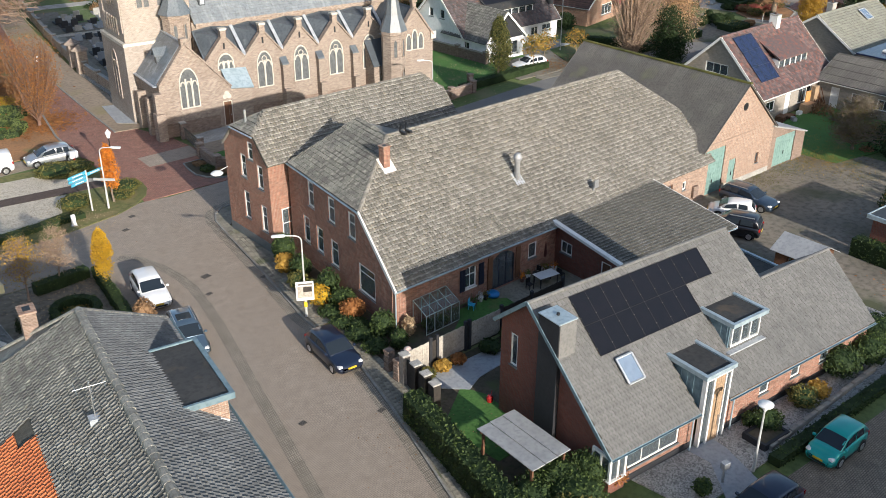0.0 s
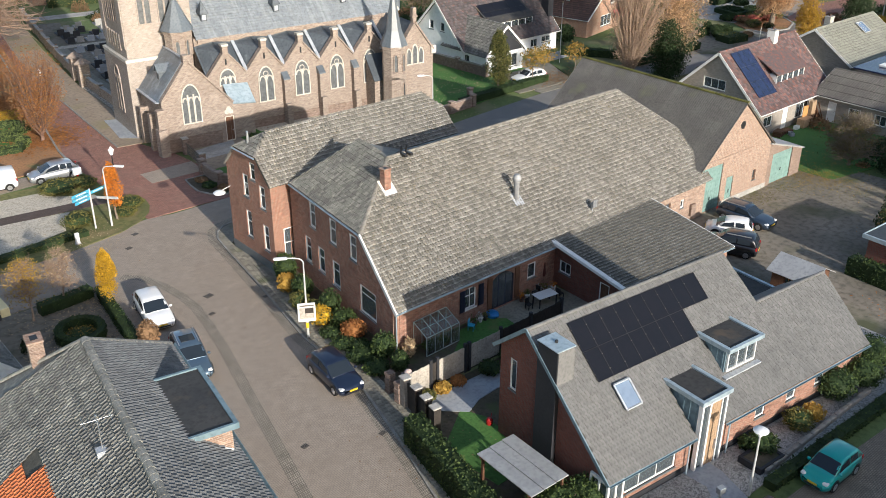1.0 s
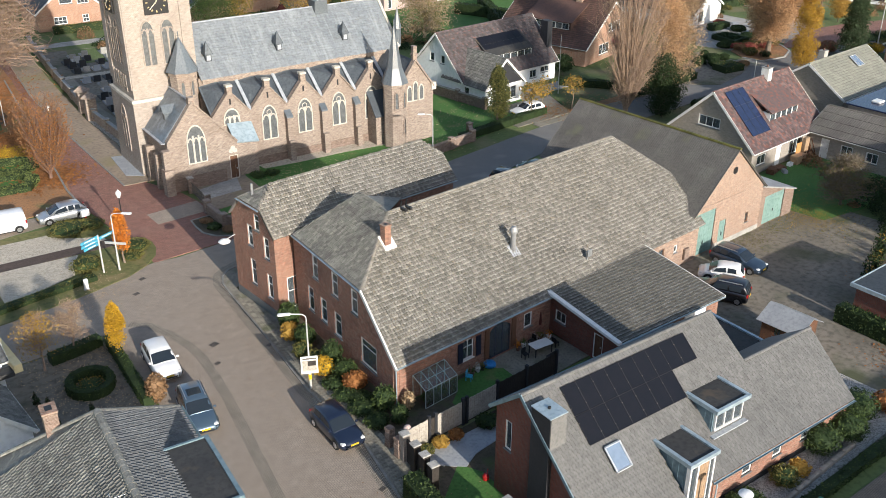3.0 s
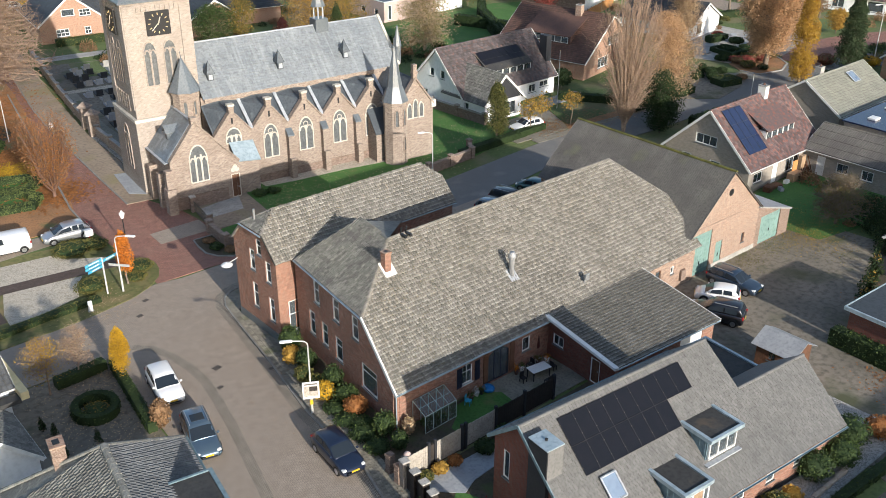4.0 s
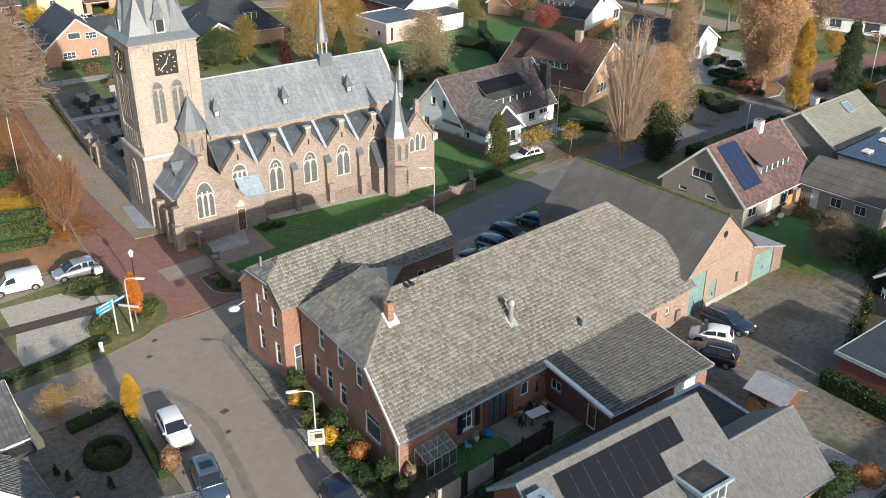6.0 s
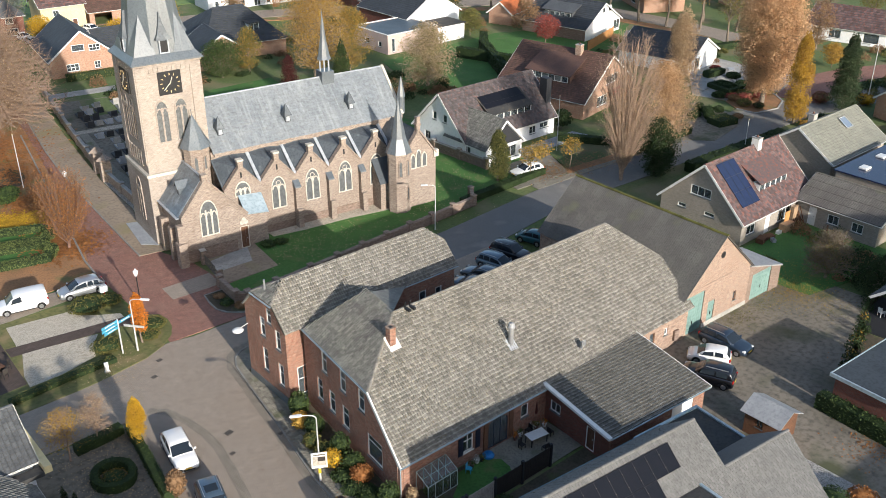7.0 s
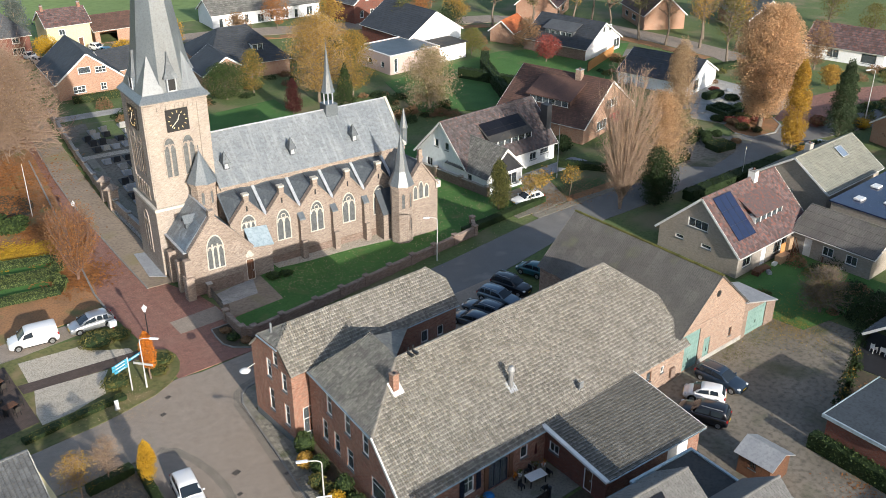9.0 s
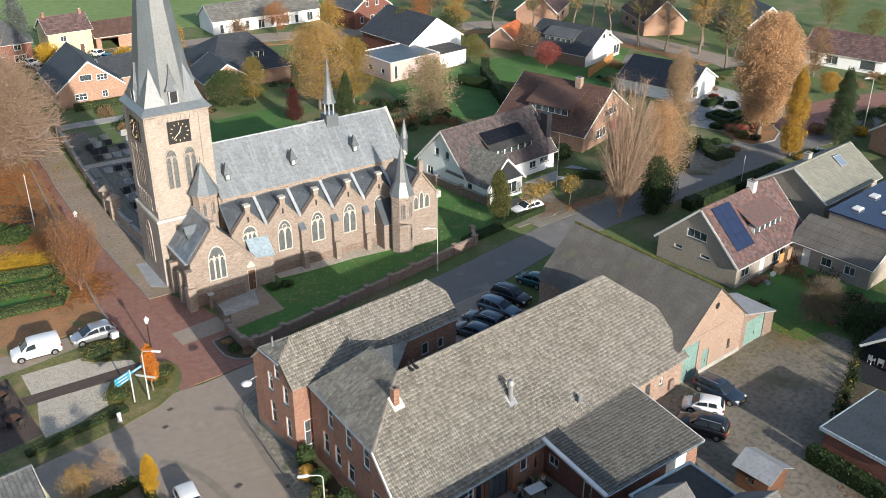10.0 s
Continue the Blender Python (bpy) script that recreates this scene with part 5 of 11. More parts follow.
# yard to the right of the farm
flat("yard", [(19, -24), (24.5, -6.6), (24.8, 0.2), (31, 0.2), (48.5, 0.2), (50.5, -3), (50.8, -6.8), (44.3, -9.4), (38.7, -11.2), (33, -13.4), (31.5, -20), (26, -30)], M["yard"], 0.0, "worn yard of gravel, clinkers and mud")
# gardens
flat("garden_farm_front", [(-2.3, -3.6), (-2.2, 0), (-1.1, 6.2), (0.3, 13.6), (1.8, 13.6), (0.2, 0), (0.2, -3.6)], M["soil"], 0.03, "planted border before the farmhouse")
flat("garden_patio", [(5.9, -3.9), (14, -3.9), (14, 1.0), (5.9, 0)], M["paver"], 0.02, "grey paved patio behind the farmhouse")
flat("garden_lawn", [(3.0, -3.7), (7.4, -3.5), (8.2, -2.2), (8.3, -1.2), (7.2, -0.3), (5.0, -0.3), (4.2, -1.2), (3.1, -1.9)], M["lawn"], 0.035, "small lawn behind the farmhouse")
flat("garden_beds", [(0.2, -3.9), (5.9, -3.9), (5.9, 0), (0.2, 0)], M["soil"], 0.01, "dark garden beds")
flat("garden_side", [(-3.9, -7), (-2.6, -4.2), (15, -4.2), (14, -9), (-0.4, -11.2), (-0.8, -17), (-5.8, -16)], M["soil"], 0.004, "dark soil garden behind the fence")
flat("garden_side_lawn", [(-3.6, -8.6), (-0.6, -6.6), (0, -8), (-0.4, -12.5), (-3.4, -12.5)], M["lawn"], 0.03, "shaded lawn beside the new house")
flat("garden_side_path", [(-1.9, -5.6), (-1.2, -4.7), (5, -4.9), (5, -6.3), (0.8, -6.6), (-0.4, -7.1)], M["slab"], 0.05, "blue-grey paved garden path")
flat("garden_front", [(0.5, -17.5), (20, -19.2), (22, -12), (25, -14), (25, -21.5), (1, -21.0)], M["dark_gravel"], 0.026, "gravel front garden")
flat("garden_front_path", [(4.3, -17.4), (6.1, -17.6), (6.0, -19.2), (5.1, -21.6), (2.6, -21.6), (4.4, -19.4)], M["slab"], 0.03, "pale paved path to the front door")
flat("road_front", [(-5, -24.2), (-5, -30), (30, -34), (30, -24), (16, -23.0), (6, -22.4), (0, -22.6)], M["brown_clinker"], 0.018, "brown clinker street before the new house")
flat("lane_right", [(24.5, -21.5), (25, -14), (22, -12), (24.4, -6.6), (31.5, -13), (31, -26), (24, -30)], M["yard"], 0.012, "worn brown-grey lane beside the new house")
flat("garden_west", [(-20, 20.4), (-10.4, 20.2), (-10.2, 19.2), (-11.1, 12.5), (-11.6, 3.0), (-20, 3.0)], M["yard"], 0.02, "dark gravelled front garden")
flat("verge_north", [(-18, 26.4), (-11, 26.7), (-9.1, 26.9), (-5.3, 27.55), (-3.3, 28.5), (-1.97, 29.7), (-1.3, 31.0), (-1.05, 32.3), (-1.3, 33.6), (-2.5, 34.6), (-3.0, 38), (-3.42, 40.1), (-8.8, 41.0), (-12.3, 41.0), (-18, 41.2)], M["verge"], 0.05, "grass verge round the gravel garden")
flat("garden_gravel", [(-12.98, 36.36), (-12.66, 40.07), (-7.23, 39.26), (-7.0, 38.2), (-5.6, 37.0), (-3.9, 36.0), (-3.86, 35.1)], M["gravel"], 0.07, "pale gravel bed")
flat("garden_gravel_b", [(-14.05, 31.4), (-13.0, 34.9), (-6.83, 33.88), (-7.9, 32.4), (-8.42, 30.57), (-11.6, 29.7), (-14.2, 29.6)], M["gravel"], 0.07, "pale gravel bed")
flat("garden_path_dark", [(-13.9, 34.98), (-13.9, 36.5), (-12.98, 36.37), (-3.0, 35.0), (-3.0, 33.5)], M["dark_clinker"], 0.075, "dark clinker path between the gravel beds")
flat("terrace_dark", [(-22, 29.5), (-14.2, 30.2), (-13.8, 40.3), (-22, 40.0)], M["dark_clinker"], 0.06, "dark paved terrace beside the gravel garden")
flat("yard_stone", [(91, 42), (100, 49), (112, 52), (112, 44), (99, 33.5), (93.5, 34)], M["concrete"], 0.01, "pale paved stone yard with slabs")
flat("pavement_lane", [(46, 31.4), (60, 31.0), (80, 31.0), (93, 32.5), (93, 33.8), (80, 32.2), (60, 32.2), (46, 32.6)], M["paver"], 0.04, "narrow pavement along the lane")
flat("drive_white_house", [(46.5, 32.6), (50, 32.6), (53, 39.5), (47, 39.5)], M["paver"], 0.048, "paved drive before the white house")
flat("lawn_church", [(12.75, 40.5), (12.0, 34.75), (6.6, 34.6), (5.6, 34.2), (5.4, 31.2), (6.4, 30.6), (13.4, 31.0), (36.9, 33.1), (52, 36), (50, 62), (34, 60), (33, 42), (14.0, 42.6)], M["lawn"], 0.03, "green lawn round the church")
flat("gravel_church", [(15.2, 42.0), (15.2, 40.7), (18.5, 40.0), (24.0, 39.3), (28.6, 38.3), (30.4, 38.0), (30.6, 40.4)], M["gravel"], 0.05, "pale gravel along the church wall")
flat("churchyard_path", [(7.0, 41.8), (6.75, 39.9), (5.95, 35.1), (6.9, 34.7), (12.05, 34.75), (12.75, 40.4), (13.2, 42.4)], M["paver_brown"], 0.05, "brown paved forecourt before the church porch")
flat("pavement_forecourt", [(7.2, 39.9), (6.7, 37.4), (10.6, 37.3), (11.9, 40.6)], M["concrete"], 0.058, "paler grey paved strip before the church door", 0.05)
flat("bed_corner", [(3.55, 33.95), (5.4, 33.9), (5.1, 31.2), (5.7, 30.2), (5.9, 29.2), (4.75, 28.95), (3.7, 29.9), (3.2, 31.0), (3.28, 32.5)], M["soil"], 0.05, "dark planting bed at the foot of the churchyard wall")
strip("kerb_bed", [(5.4, 33.95), (3.5, 34.0), (3.22, 32.5), (3.12, 31.0), (3.6, 29.85), (4.7, 28.9), (5.9, 29.15)], 0.07, M["kerb"], 0.1, "pale kerb round the planting bed", 0.2)
flat("graveyard", [(8.0, 58), (8.9, 71), (11.2, 86), (16, 108), (60, 100), (52, 78), (34, 64)], M["grass"], 0.0, "worn churchyard grass between the graves")
flat("graveyard_ground", [(8.2, 58), (9.1, 71), (11.4, 86), (14.4, 101), (26, 98), (22, 80), (18, 66), (12, 58)], M["yard"], 0.015, "dark trodden ground between the graves")
flat("lawn_graves", [(15.6, 92.0), (20.4, 90.6), (24, 98), (17.6, 100)], M["grass"], 0.035, "patch of grass among the graves")
strip("path_graves", [(11.4, 86.0), (16.2, 85.3), (23, 84.0)], 0.7, M["gravel"], 0.03, "pale gravel path between the graves")
strip("path_graves_side", [(9.6, 60.5), (10.0, 70.5), (11.6, 80), (12.4, 85.6)], 0.55, M["paver"], 0.025, "paved path inside the graveyard wall")
strip("path_graveyard", [(14.5, 104.5), (24, 103), (34, 100)], 1.3, M["concrete"], 0.04, "pale paved path behind the graveyard")
flat("lawn_graveyard", [(24, 74), (30, 92), (46, 92), (44, 76), (33, 70)], M["lawn"], 0.03, "lawn in the churchyard")
flat("garden_west_park", [(-40, 44.6), (-3.0, 44.2), (0.8, 59.4), (6.4, 90), (12, 130), (-10, 140), (-60, 120)], M["leafy"], 0.01, "leaf-strewn park with lawns")
flat("bed_yellow", [(-22, 66.2), (-6.8, 64.6), (-1.0, 63.3), (-1.9, 58.9), (-8.1, 60.9), (-22, 62.2)], M["yellow_litter"], 0.05, "bed thick with yellow fallen leaves")
flat("lawn_park", [(-22, 60.3), (-8, 60.0), (-3, 58.2), (-2.5, 56.6), (-4, 55.3), (-4.2, 52.6), (-5.2, 51.0), (-10, 52.2), (-22, 53.0)], M["lawn"], 0.04, "mown lawn inside the park hedges")
flat("bed_round", [(0.1 + 3.0 * math.cos(0.35 * i) - 2, 76 + 4.2 * math.sin(0.35 * i)) for i in range(18)], M["soil"], 0.04, "round bed strewn with leaves")
flat("lawn_far_house", [(50, 6.8), (62, 6.4), (62, -6), (47, -3), (46.6, 1.0)], M["lawn"], 0.02, "back lawn with fallen leaves")
flat("lawn_white_house", [(53, 32.8), (59.4, 31.4), (66, 40), (56, 39.6)], M["grass"], 0.02, "leaf-strewn front lawn")
flat("terrace_white_house", [(54.7, 42.5), (64.2, 42.6), (64.8, 40.3), (56.5, 40.1)], M["slab"], 0.04, "blue-grey tiled terrace beside the white house")
flat("bed_lane", [(52.4, 32.4), (62, 31.6), (66, 33), (61, 33.2), (53.2, 33.6)], M["leafy"], 0.05, "strip of russet ground cover along the lane")
flat("drive_paved", [(44, 33), (52.6, 32.7), (56, 39.6), (54.5, 42.5), (50.6, 42.5), (50.6, 39.0), (44.6, 39.0)], M["paver"], 0.015, "grey paved forecourt of the white house")
flat("lawn_modern", [(66, 88), (95, 90), (120, 78), (92, 60), (74, 62), (60, 72)], M["lawn"], 0.01, "wide green back gardens")
strip("road_far", [(40, 142), (60, 137), (80, 128), (100, 117.5), (113, 111), (121, 100), (126, 88), (127.5, 75), (127, 60), (122, 47), (112, 38), (103, 33)], 3.3, M["clinker"], 0.006, "clinker street among the far houses")
strip("road_east", [(101, 30), (112, 33), (122, 31), (135, 25), (160, 15)], 3.4, M["red_clinker"], 0.015, "red-brown clinker street between the far gardens")
strip("verge_far", [(60, 131), (80, 122), (98, 112), (109, 106), (116.5, 97), (121, 87), (122.4, 75), (122, 61)], 1.3, M["leafy"], 0.03, "leaf-strewn verge along the far street")
flat("garden_lane", [(72.5, 31.0), (76.2, 27.6), (83.2, 28.9), (87.2, 30.4), (87.4, 32.2), (85.6, 38.2), (80, 36.4)], M["yard"], 0.045, "bare trodden garden beside the lane")
strip("path_lane", [(87.6, 39.4), (86.6, 36), (87.4, 32.0), (88.6, 29.6)], 0.8, M["paver"], 0.06, "pale paved path from the lane to the gardens")
flat("garden_island", [(90.6, 30.6), (95, 29.8), (98.6, 31.2), (100.4, 33.4), (101.6, 36), (97, 37.6), (92, 36.6), (90.2, 33.4)], M["leafy"], 0.07, "leafy planted island under the oak")
strip("kerb_island", [(90.1, 33.4), (90.5, 30.5), (95, 29.65), (98.7, 31.1), (100.55, 33.4), (101.8, 36)], 0.12, M["concrete"], 0.13, "pale kerb round the planted island", 0.2)
flat("field", [(10, 160), (120, 142), (260, 90), (500, 500), (-100, 500)], M["meadow"], 0.0, "flat green meadow beyond the village")

# ---- farmhouse with wing, annex and barn ----
def slope_roof(parent, pts, base, tile, name="roof", style="pantile", du=0.3, dv=0.35, holes=(), seed=1, label="", **kw):
    r = roof_plate(parent, pts, base if style == "slate" else M["joint"], name=name, label=label)
    tiled("roof_tiles", pts, tile, r, du=du, dv=dv, style=style, holes=holes, seed=seed, **kw)
    return r


farm = thing("farmhouse", 0, 0, 0, 0, "long old red-brick farmhouse with weathered grey tile roof", "farmhouse")
ZS, ZR, YR = 3.34, 9.52, 7.27
k = (ZR - ZS) / YR
sA, sB, sC, sD, sE = (1.6, 13.5, 6.75), (0.5, 3.93, ZS + k * 3.93), (6.1, 11.1, 9.3), (5.3, YR, ZR), (28.42, YR, ZR)
wall(farm, (0.15, 0.1), (24.5, 0.1), 3.3, [
    W(5.55, 1.05, 1.0, 1.55, cols=2, split=0.62, sill_mat="white", arch=0.22), W(7.95, 2.1, 0.1, 2.55, cols=3, f=0.08, frame="blue_paint", sill=False, arch=0.5),
    W(11.35, 0.8, 1.25, 1.15)], M["brick_red"])
wall(farm, (24.5, 0.1), (31.8, 0.1), 3.3, [W(2.1, 0.7, 1.3, 1.1, frame="timber"), W(4.1, 0.45, 1.5, 0.7, frame="white")], M["brick_orange"])
part("meter_box", boxes((29.9, 30.5, -0.14, 0.1, 0.5, 1.5), bevel=0.03), M["brick_plinth"], farm, "small brown cupboard on the wall")
L0 = math.hypot(1.6 - 0.15, 13.4)
wall(farm, (1.6, 13.5), (0.15, 0.1), [(0, 6.75), (9.6, 6.6), (L0, 3.3)], [
    W(2.75, 0.85, 4.6, 1.85, f=0.13, split=0.6, curtain=0.5), W(5.5, 0.9, 4.5, 1.8, f=0.13, split=0.6, curtain=0.55), W(8.1, 0.9, 4.4, 1.8, f=0.13, split=0.6, curtain=0.4),
    W(1.85, 0.85, 1.65, 1.95, f=0.13, split=0.6, curtain=0.5), W(3.7, 0.9, 1.65, 1.85, f=0.13, split=0.6, curtain=0.3), W(5.65, 1.0, 1.45, 1.85, f=0.13, split=0.65, curtain=0.4), W(9.2, 2.0, 1.1, 2.0, cols=1, f=0.13, split=0.72, curtain=0.2)], M["brick_red"], name="wall")
wall(farm, (31.8, 0.1), (31.8, 14.2), [(0, 3.3), (3.6, 6.3), (10.4, 6.3), (14.1, 3.3)], (), M["brick_red"])
wall(farm, (31.8, 14.2), (1.6, 14.2), 3.6, (), M["brick_red"])
south = [(-0.15, -0.25, ZS - 0.2), (32.05, -0.25, ZS - 0.2), (32.05, 3.66, ZS + k * 3.66), sE, sD, sB]
slope_roof(farm, south, M["tile_grey"], M["tile_grey"], du=0.21, dv=0.3, seed=3, lift=0.042, jitter=0.02, deep=1.3, worn=M["tile_worn"], label="weathered grey tile slope with moss and patches")
slope_roof(farm, [sA, sB, sD, sC], M["tile_dark"], M["tile_dark"], du=0.23, dv=0.32, seed=4, lift=0.03, jitter=0.008, deep=1.5, label="dark pantiled front hip")
slope_roof(farm, [(32.05, 3.66, ZS + k * 3.66), (32.05, 10.88, ZS + k * 3.66), sE], M["tile_grey"], M["tile_grey"], du=0.25, dv=0.32, seed=5)
roof_plate(farm, [(32.05, 14.5, ZS - 0.2), (9, 14.5, ZS - 0.2), sD, sE, (32.05, 10.88, ZS + k * 3.66)], M["tile_grey"])
roof_plate(farm, [sA, (11.5, 13.6, 6.75), sC], M["tile_dark"])
roof_plate(farm, [(11.5, 13.6, 6.75), sD, sC], M["tile_dark"])
caps("ridge_tiles", sD, sE, M["tile_grey"], farm, 0.14)
caps("ridge_tiles", sD, sC, M["tile_dark"], farm, 0.14)
caps("hip_tiles", sB, sD, M["tile_grey"], farm, 0.15)
caps("hip_tiles", sA, sC, M["tile_grey"], farm, 0.13)
caps("hip_tiles", (32.05, 3.66, ZS + k * 3.66), sE, M["tile_grey"], farm, 0.13)
bm = bmesh.new()
gutter(bm, (-0.15, -0.36, ZS - 0.2), (13.9, -0.36, ZS - 0.2), 0.08)
part("gutter", bm, M["zinc"], farm, "zinc eaves gutter")
bm = bmesh.new()
gutter(bm, (1.5, 13.6, 6.72), (0.4, 3.9, 6.62), 0.08)
part("gutter", bm, M["zinc"], farm)
bm = bmesh.new()
beam(bm, (-0.12, -0.3, ZS - 0.25), (0.42, 3.95, ZS + k * 3.93 - 0.02), 0.1, 0.26)
part("verge_board", bm, M["white"], farm, "white verge board")
bm = bmesh.new()
tube(bm, (0.02, -0.12, ZS - 0.3), (0.02, -0.12, 0.1), 0.045)
part("downpipe", bm, M["zinc"], farm)

wing = thing("farmhouse_wing", 0.24, 13.86, 0, 0, "two-storey red-brick wing of the farmhouse with half-hipped tile roof", "farmhouse")
WW, WZ, WH, WZH, WR, WL = 5.91, 6.88, 1.46, 8.47, 9.42, 17.0
wall(wing, (0, 0), (3.4, 0), WZ, [W(0.8, 0.95, 0.75, 2.55, cols=1, split=0.55, curtain=0.45)], M["brick_red"])
wall(wing, (3.4, 0.0), (WL - 0.2, 0.0), WZ, [W(9.5, 0.8, 4.3, 1.2), W(11.3, 0.7, 4.3, 1.0)], M["brick_red"])
wall(wing, (0, WW), (0, 0), [(0, WZ), (WW / 2 - WH, WZH), (WW / 2 + WH, WZH), (WW, WZ)], [
    W(3.3, 0.7, 6.5, 1.3, f=0.1, split=0.6), W(2.2, 0.75, 4.9, 1.75, f=0.13, split=0.6, curtain=0.55), W(4.4, 0.75, 4.65, 1.75, f=0.13, split=0.6, curtain=0.4), W(2.25, 0.75, 1.75, 2.1, f=0.1, split=0.6), W(4.5, 0.75, 1.45, 2.0, f=0.13, split=0.6, curtain=0.5)], M["brick_red"])
wall(wing, (WL - 0.2, 0), (WL - 0.2, WW), [(0, WZ), (WW / 2 - WH, WZH), (WW / 2 + WH, WZH), (WW, WZ)], (), M["brick_red"])
wall(wing, (WL - 0.2, WW), (0, WW), WZ, (), M["brick_red"])
wm = WW / 2
wk = (WR - WZ) / wm
for s in (1, -1):
    y0, y1 = (-0.2, wm - WH) if s == 1 else (WW + 0.2, wm + WH)
    pts = [(-0.15, y0, WZ - 0.15), (WL, y0, WZ - 0.15), (WL, y1, WZH), (15.6, wm, WR), (1.55, wm, WR), (-0.15, y1, WZH)]
    if s == 1:
        slope_roof(wing, pts, M["tile_grey"], M["tile_grey"], du=0.21, dv=0.3, seed=8, lift=0.042, jitter=0.018, worn=M["tile_worn"])
    else:
        roof_plate(wing, pts, M["tile_grey"])
slope_roof(wing, [(-0.15, wm + WH, WZH), (-0.15, wm - WH, WZH), (1.55, wm, WR)], M["tile_dark"], M["tile_dark"], du=0.25, dv=0.32, seed=9)
slope_roof(wing, [(WL, wm - WH, WZH), (WL, wm + WH, WZH), (15.6, wm, WR)], M["tile_grey"], M["tile_grey"], du=0.25, dv=0.32, seed=9)
caps("ridge_tiles", (1.55, wm, WR), (15.6, wm, WR), M["tile_grey"], wing, 0.13)
for s in (-1, 1):
    caps("hip_tiles", (-0.15, wm + s * WH, WZH), (1.55, wm, WR), M["tile_grey"], wing, 0.12)
    caps("hip_tiles", (WL, wm + s * WH, WZH), (15.6, wm, WR), M["tile_grey"], wing, 0.12)
bm = bmesh.new()
gutter(bm, (3.3, -0.28, WZ - 0.2), (WL, -0.28, WZ - 0.2))
gutter(bm, (-0.28, wm + WH + 0.1, WZH - 0.05), (-0.28, wm - WH - 0.1, WZH - 0.05))
part("gutter", bm, M["zinc"], wing)
bm = bmesh.new()
tube(bm, (0.5, wm + 0.4, 8.6), (0.5, wm + 0.4, 9.7), 0.09)
part("flue", bm, M["steel"], wing, "bright metal flue")
part("plinth", boxes((-0.03, 3.3, -0.03, 0.0, 0, 0.7), (-0.03, 0.0, 0, WW, 0, 0.7)), M["slate"], wing, "dark painted plinth")

annex = thing("farm_annex", 14.0, 1.2, 0, -4.2, "low brick annex with a shallow grey tile roof", "outbuilding")
AW, AD, AZ1, AZ2 = 10.7, 8.0, 3.5, 2.5
slope_roof(annex, [(0, -AD, AZ2), (AW, -AD, AZ2), (AW, 0.3, AZ1), (0, 0.3, AZ1)], M["tile_moss"], M["tile_moss"], du=0.21, dv=0.3, seed=12, label="shallow mossy tile roof", lift=0.04, jitter=0.014, worn=M["tile_worn"])
# west wall in darker brick than the others: its shade put into the colour
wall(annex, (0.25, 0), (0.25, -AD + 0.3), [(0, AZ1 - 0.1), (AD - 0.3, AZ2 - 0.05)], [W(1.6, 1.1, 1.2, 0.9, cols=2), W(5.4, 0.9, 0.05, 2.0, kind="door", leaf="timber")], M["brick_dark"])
wall(annex, (0.25, -AD + 0.3), (AW - 0.2, -AD + 0.3), AZ2 - 0.05, [W(6.6, 2.4, 0.05, 2.1, kind="door", leaf="white")], M["brick_red"])
wall(annex, (AW - 0.2, -AD + 0.3), (AW - 0.2, 0), [(0, AZ2 - 0.05), (AD - 0.3, AZ1 - 0.1)], [W(2.4, 0.9, 1.1, 0.9)], M["brick_red"])
bm = bmesh.new()
beam(bm, (-0.08, -AD - 0.1, AZ2 + 0.06), (-0.08, 0.35, AZ1 + 0.06), 0.34, 0.2)
part("fascia", bm, M["white"], annex, "broad white fascia board")
bm = bmesh.new()
beam(bm, (AW + 0.04, -AD - 0.05, AZ2 + 0.02), (AW + 0.04, 0.35, AZ1 + 0.02), 0.06, 0.16)
part("verge_board", bm, M["white"], annex)
bm = bmesh.new()
gutter(bm, (0, -AD - 0.08, AZ2), (AW, -AD - 0.08, AZ2), 0.07)
part("gutter", bm, M["zinc"], annex)

barn = thing("barn", 36.1, 0.14, 0, -1.2, "tall brick barn with a dark corrugated sheet roof", "barn")
BW, BZR, BZE, BL = 4.8, 8.61, 4.25, 17.4
wall(barn, (-BW, 0), (BW, 0), [(0, BZE), (BW, BZR), (2 * BW, BZE)], [W(0.08, 2.75, 0.05, 3.85, kind="hole"), W(3.6, 0.95, 0.05, 2.35, kind="hole"), W(7.4, 0.45, 1.2, 0.95, frame="timber")], M["brick_orange"])
wall(barn, (-BW, BL), (-BW, 0), BZE, (), M["brick_orange"])
wall(barn, (BW, 0), (BW, BL), BZE, (), M["brick_orange"])
wall(barn, (BW, BL), (-BW, BL), [(0, BZE), (BW, BZR), (2 * BW, BZE)], (), M["brick_orange"])


part("band", boxes((-4.5, 2.0, -0.02, 0.02, 4.36, 4.42)), M["brick_plinth"], barn, "thin rusty band across the gable")


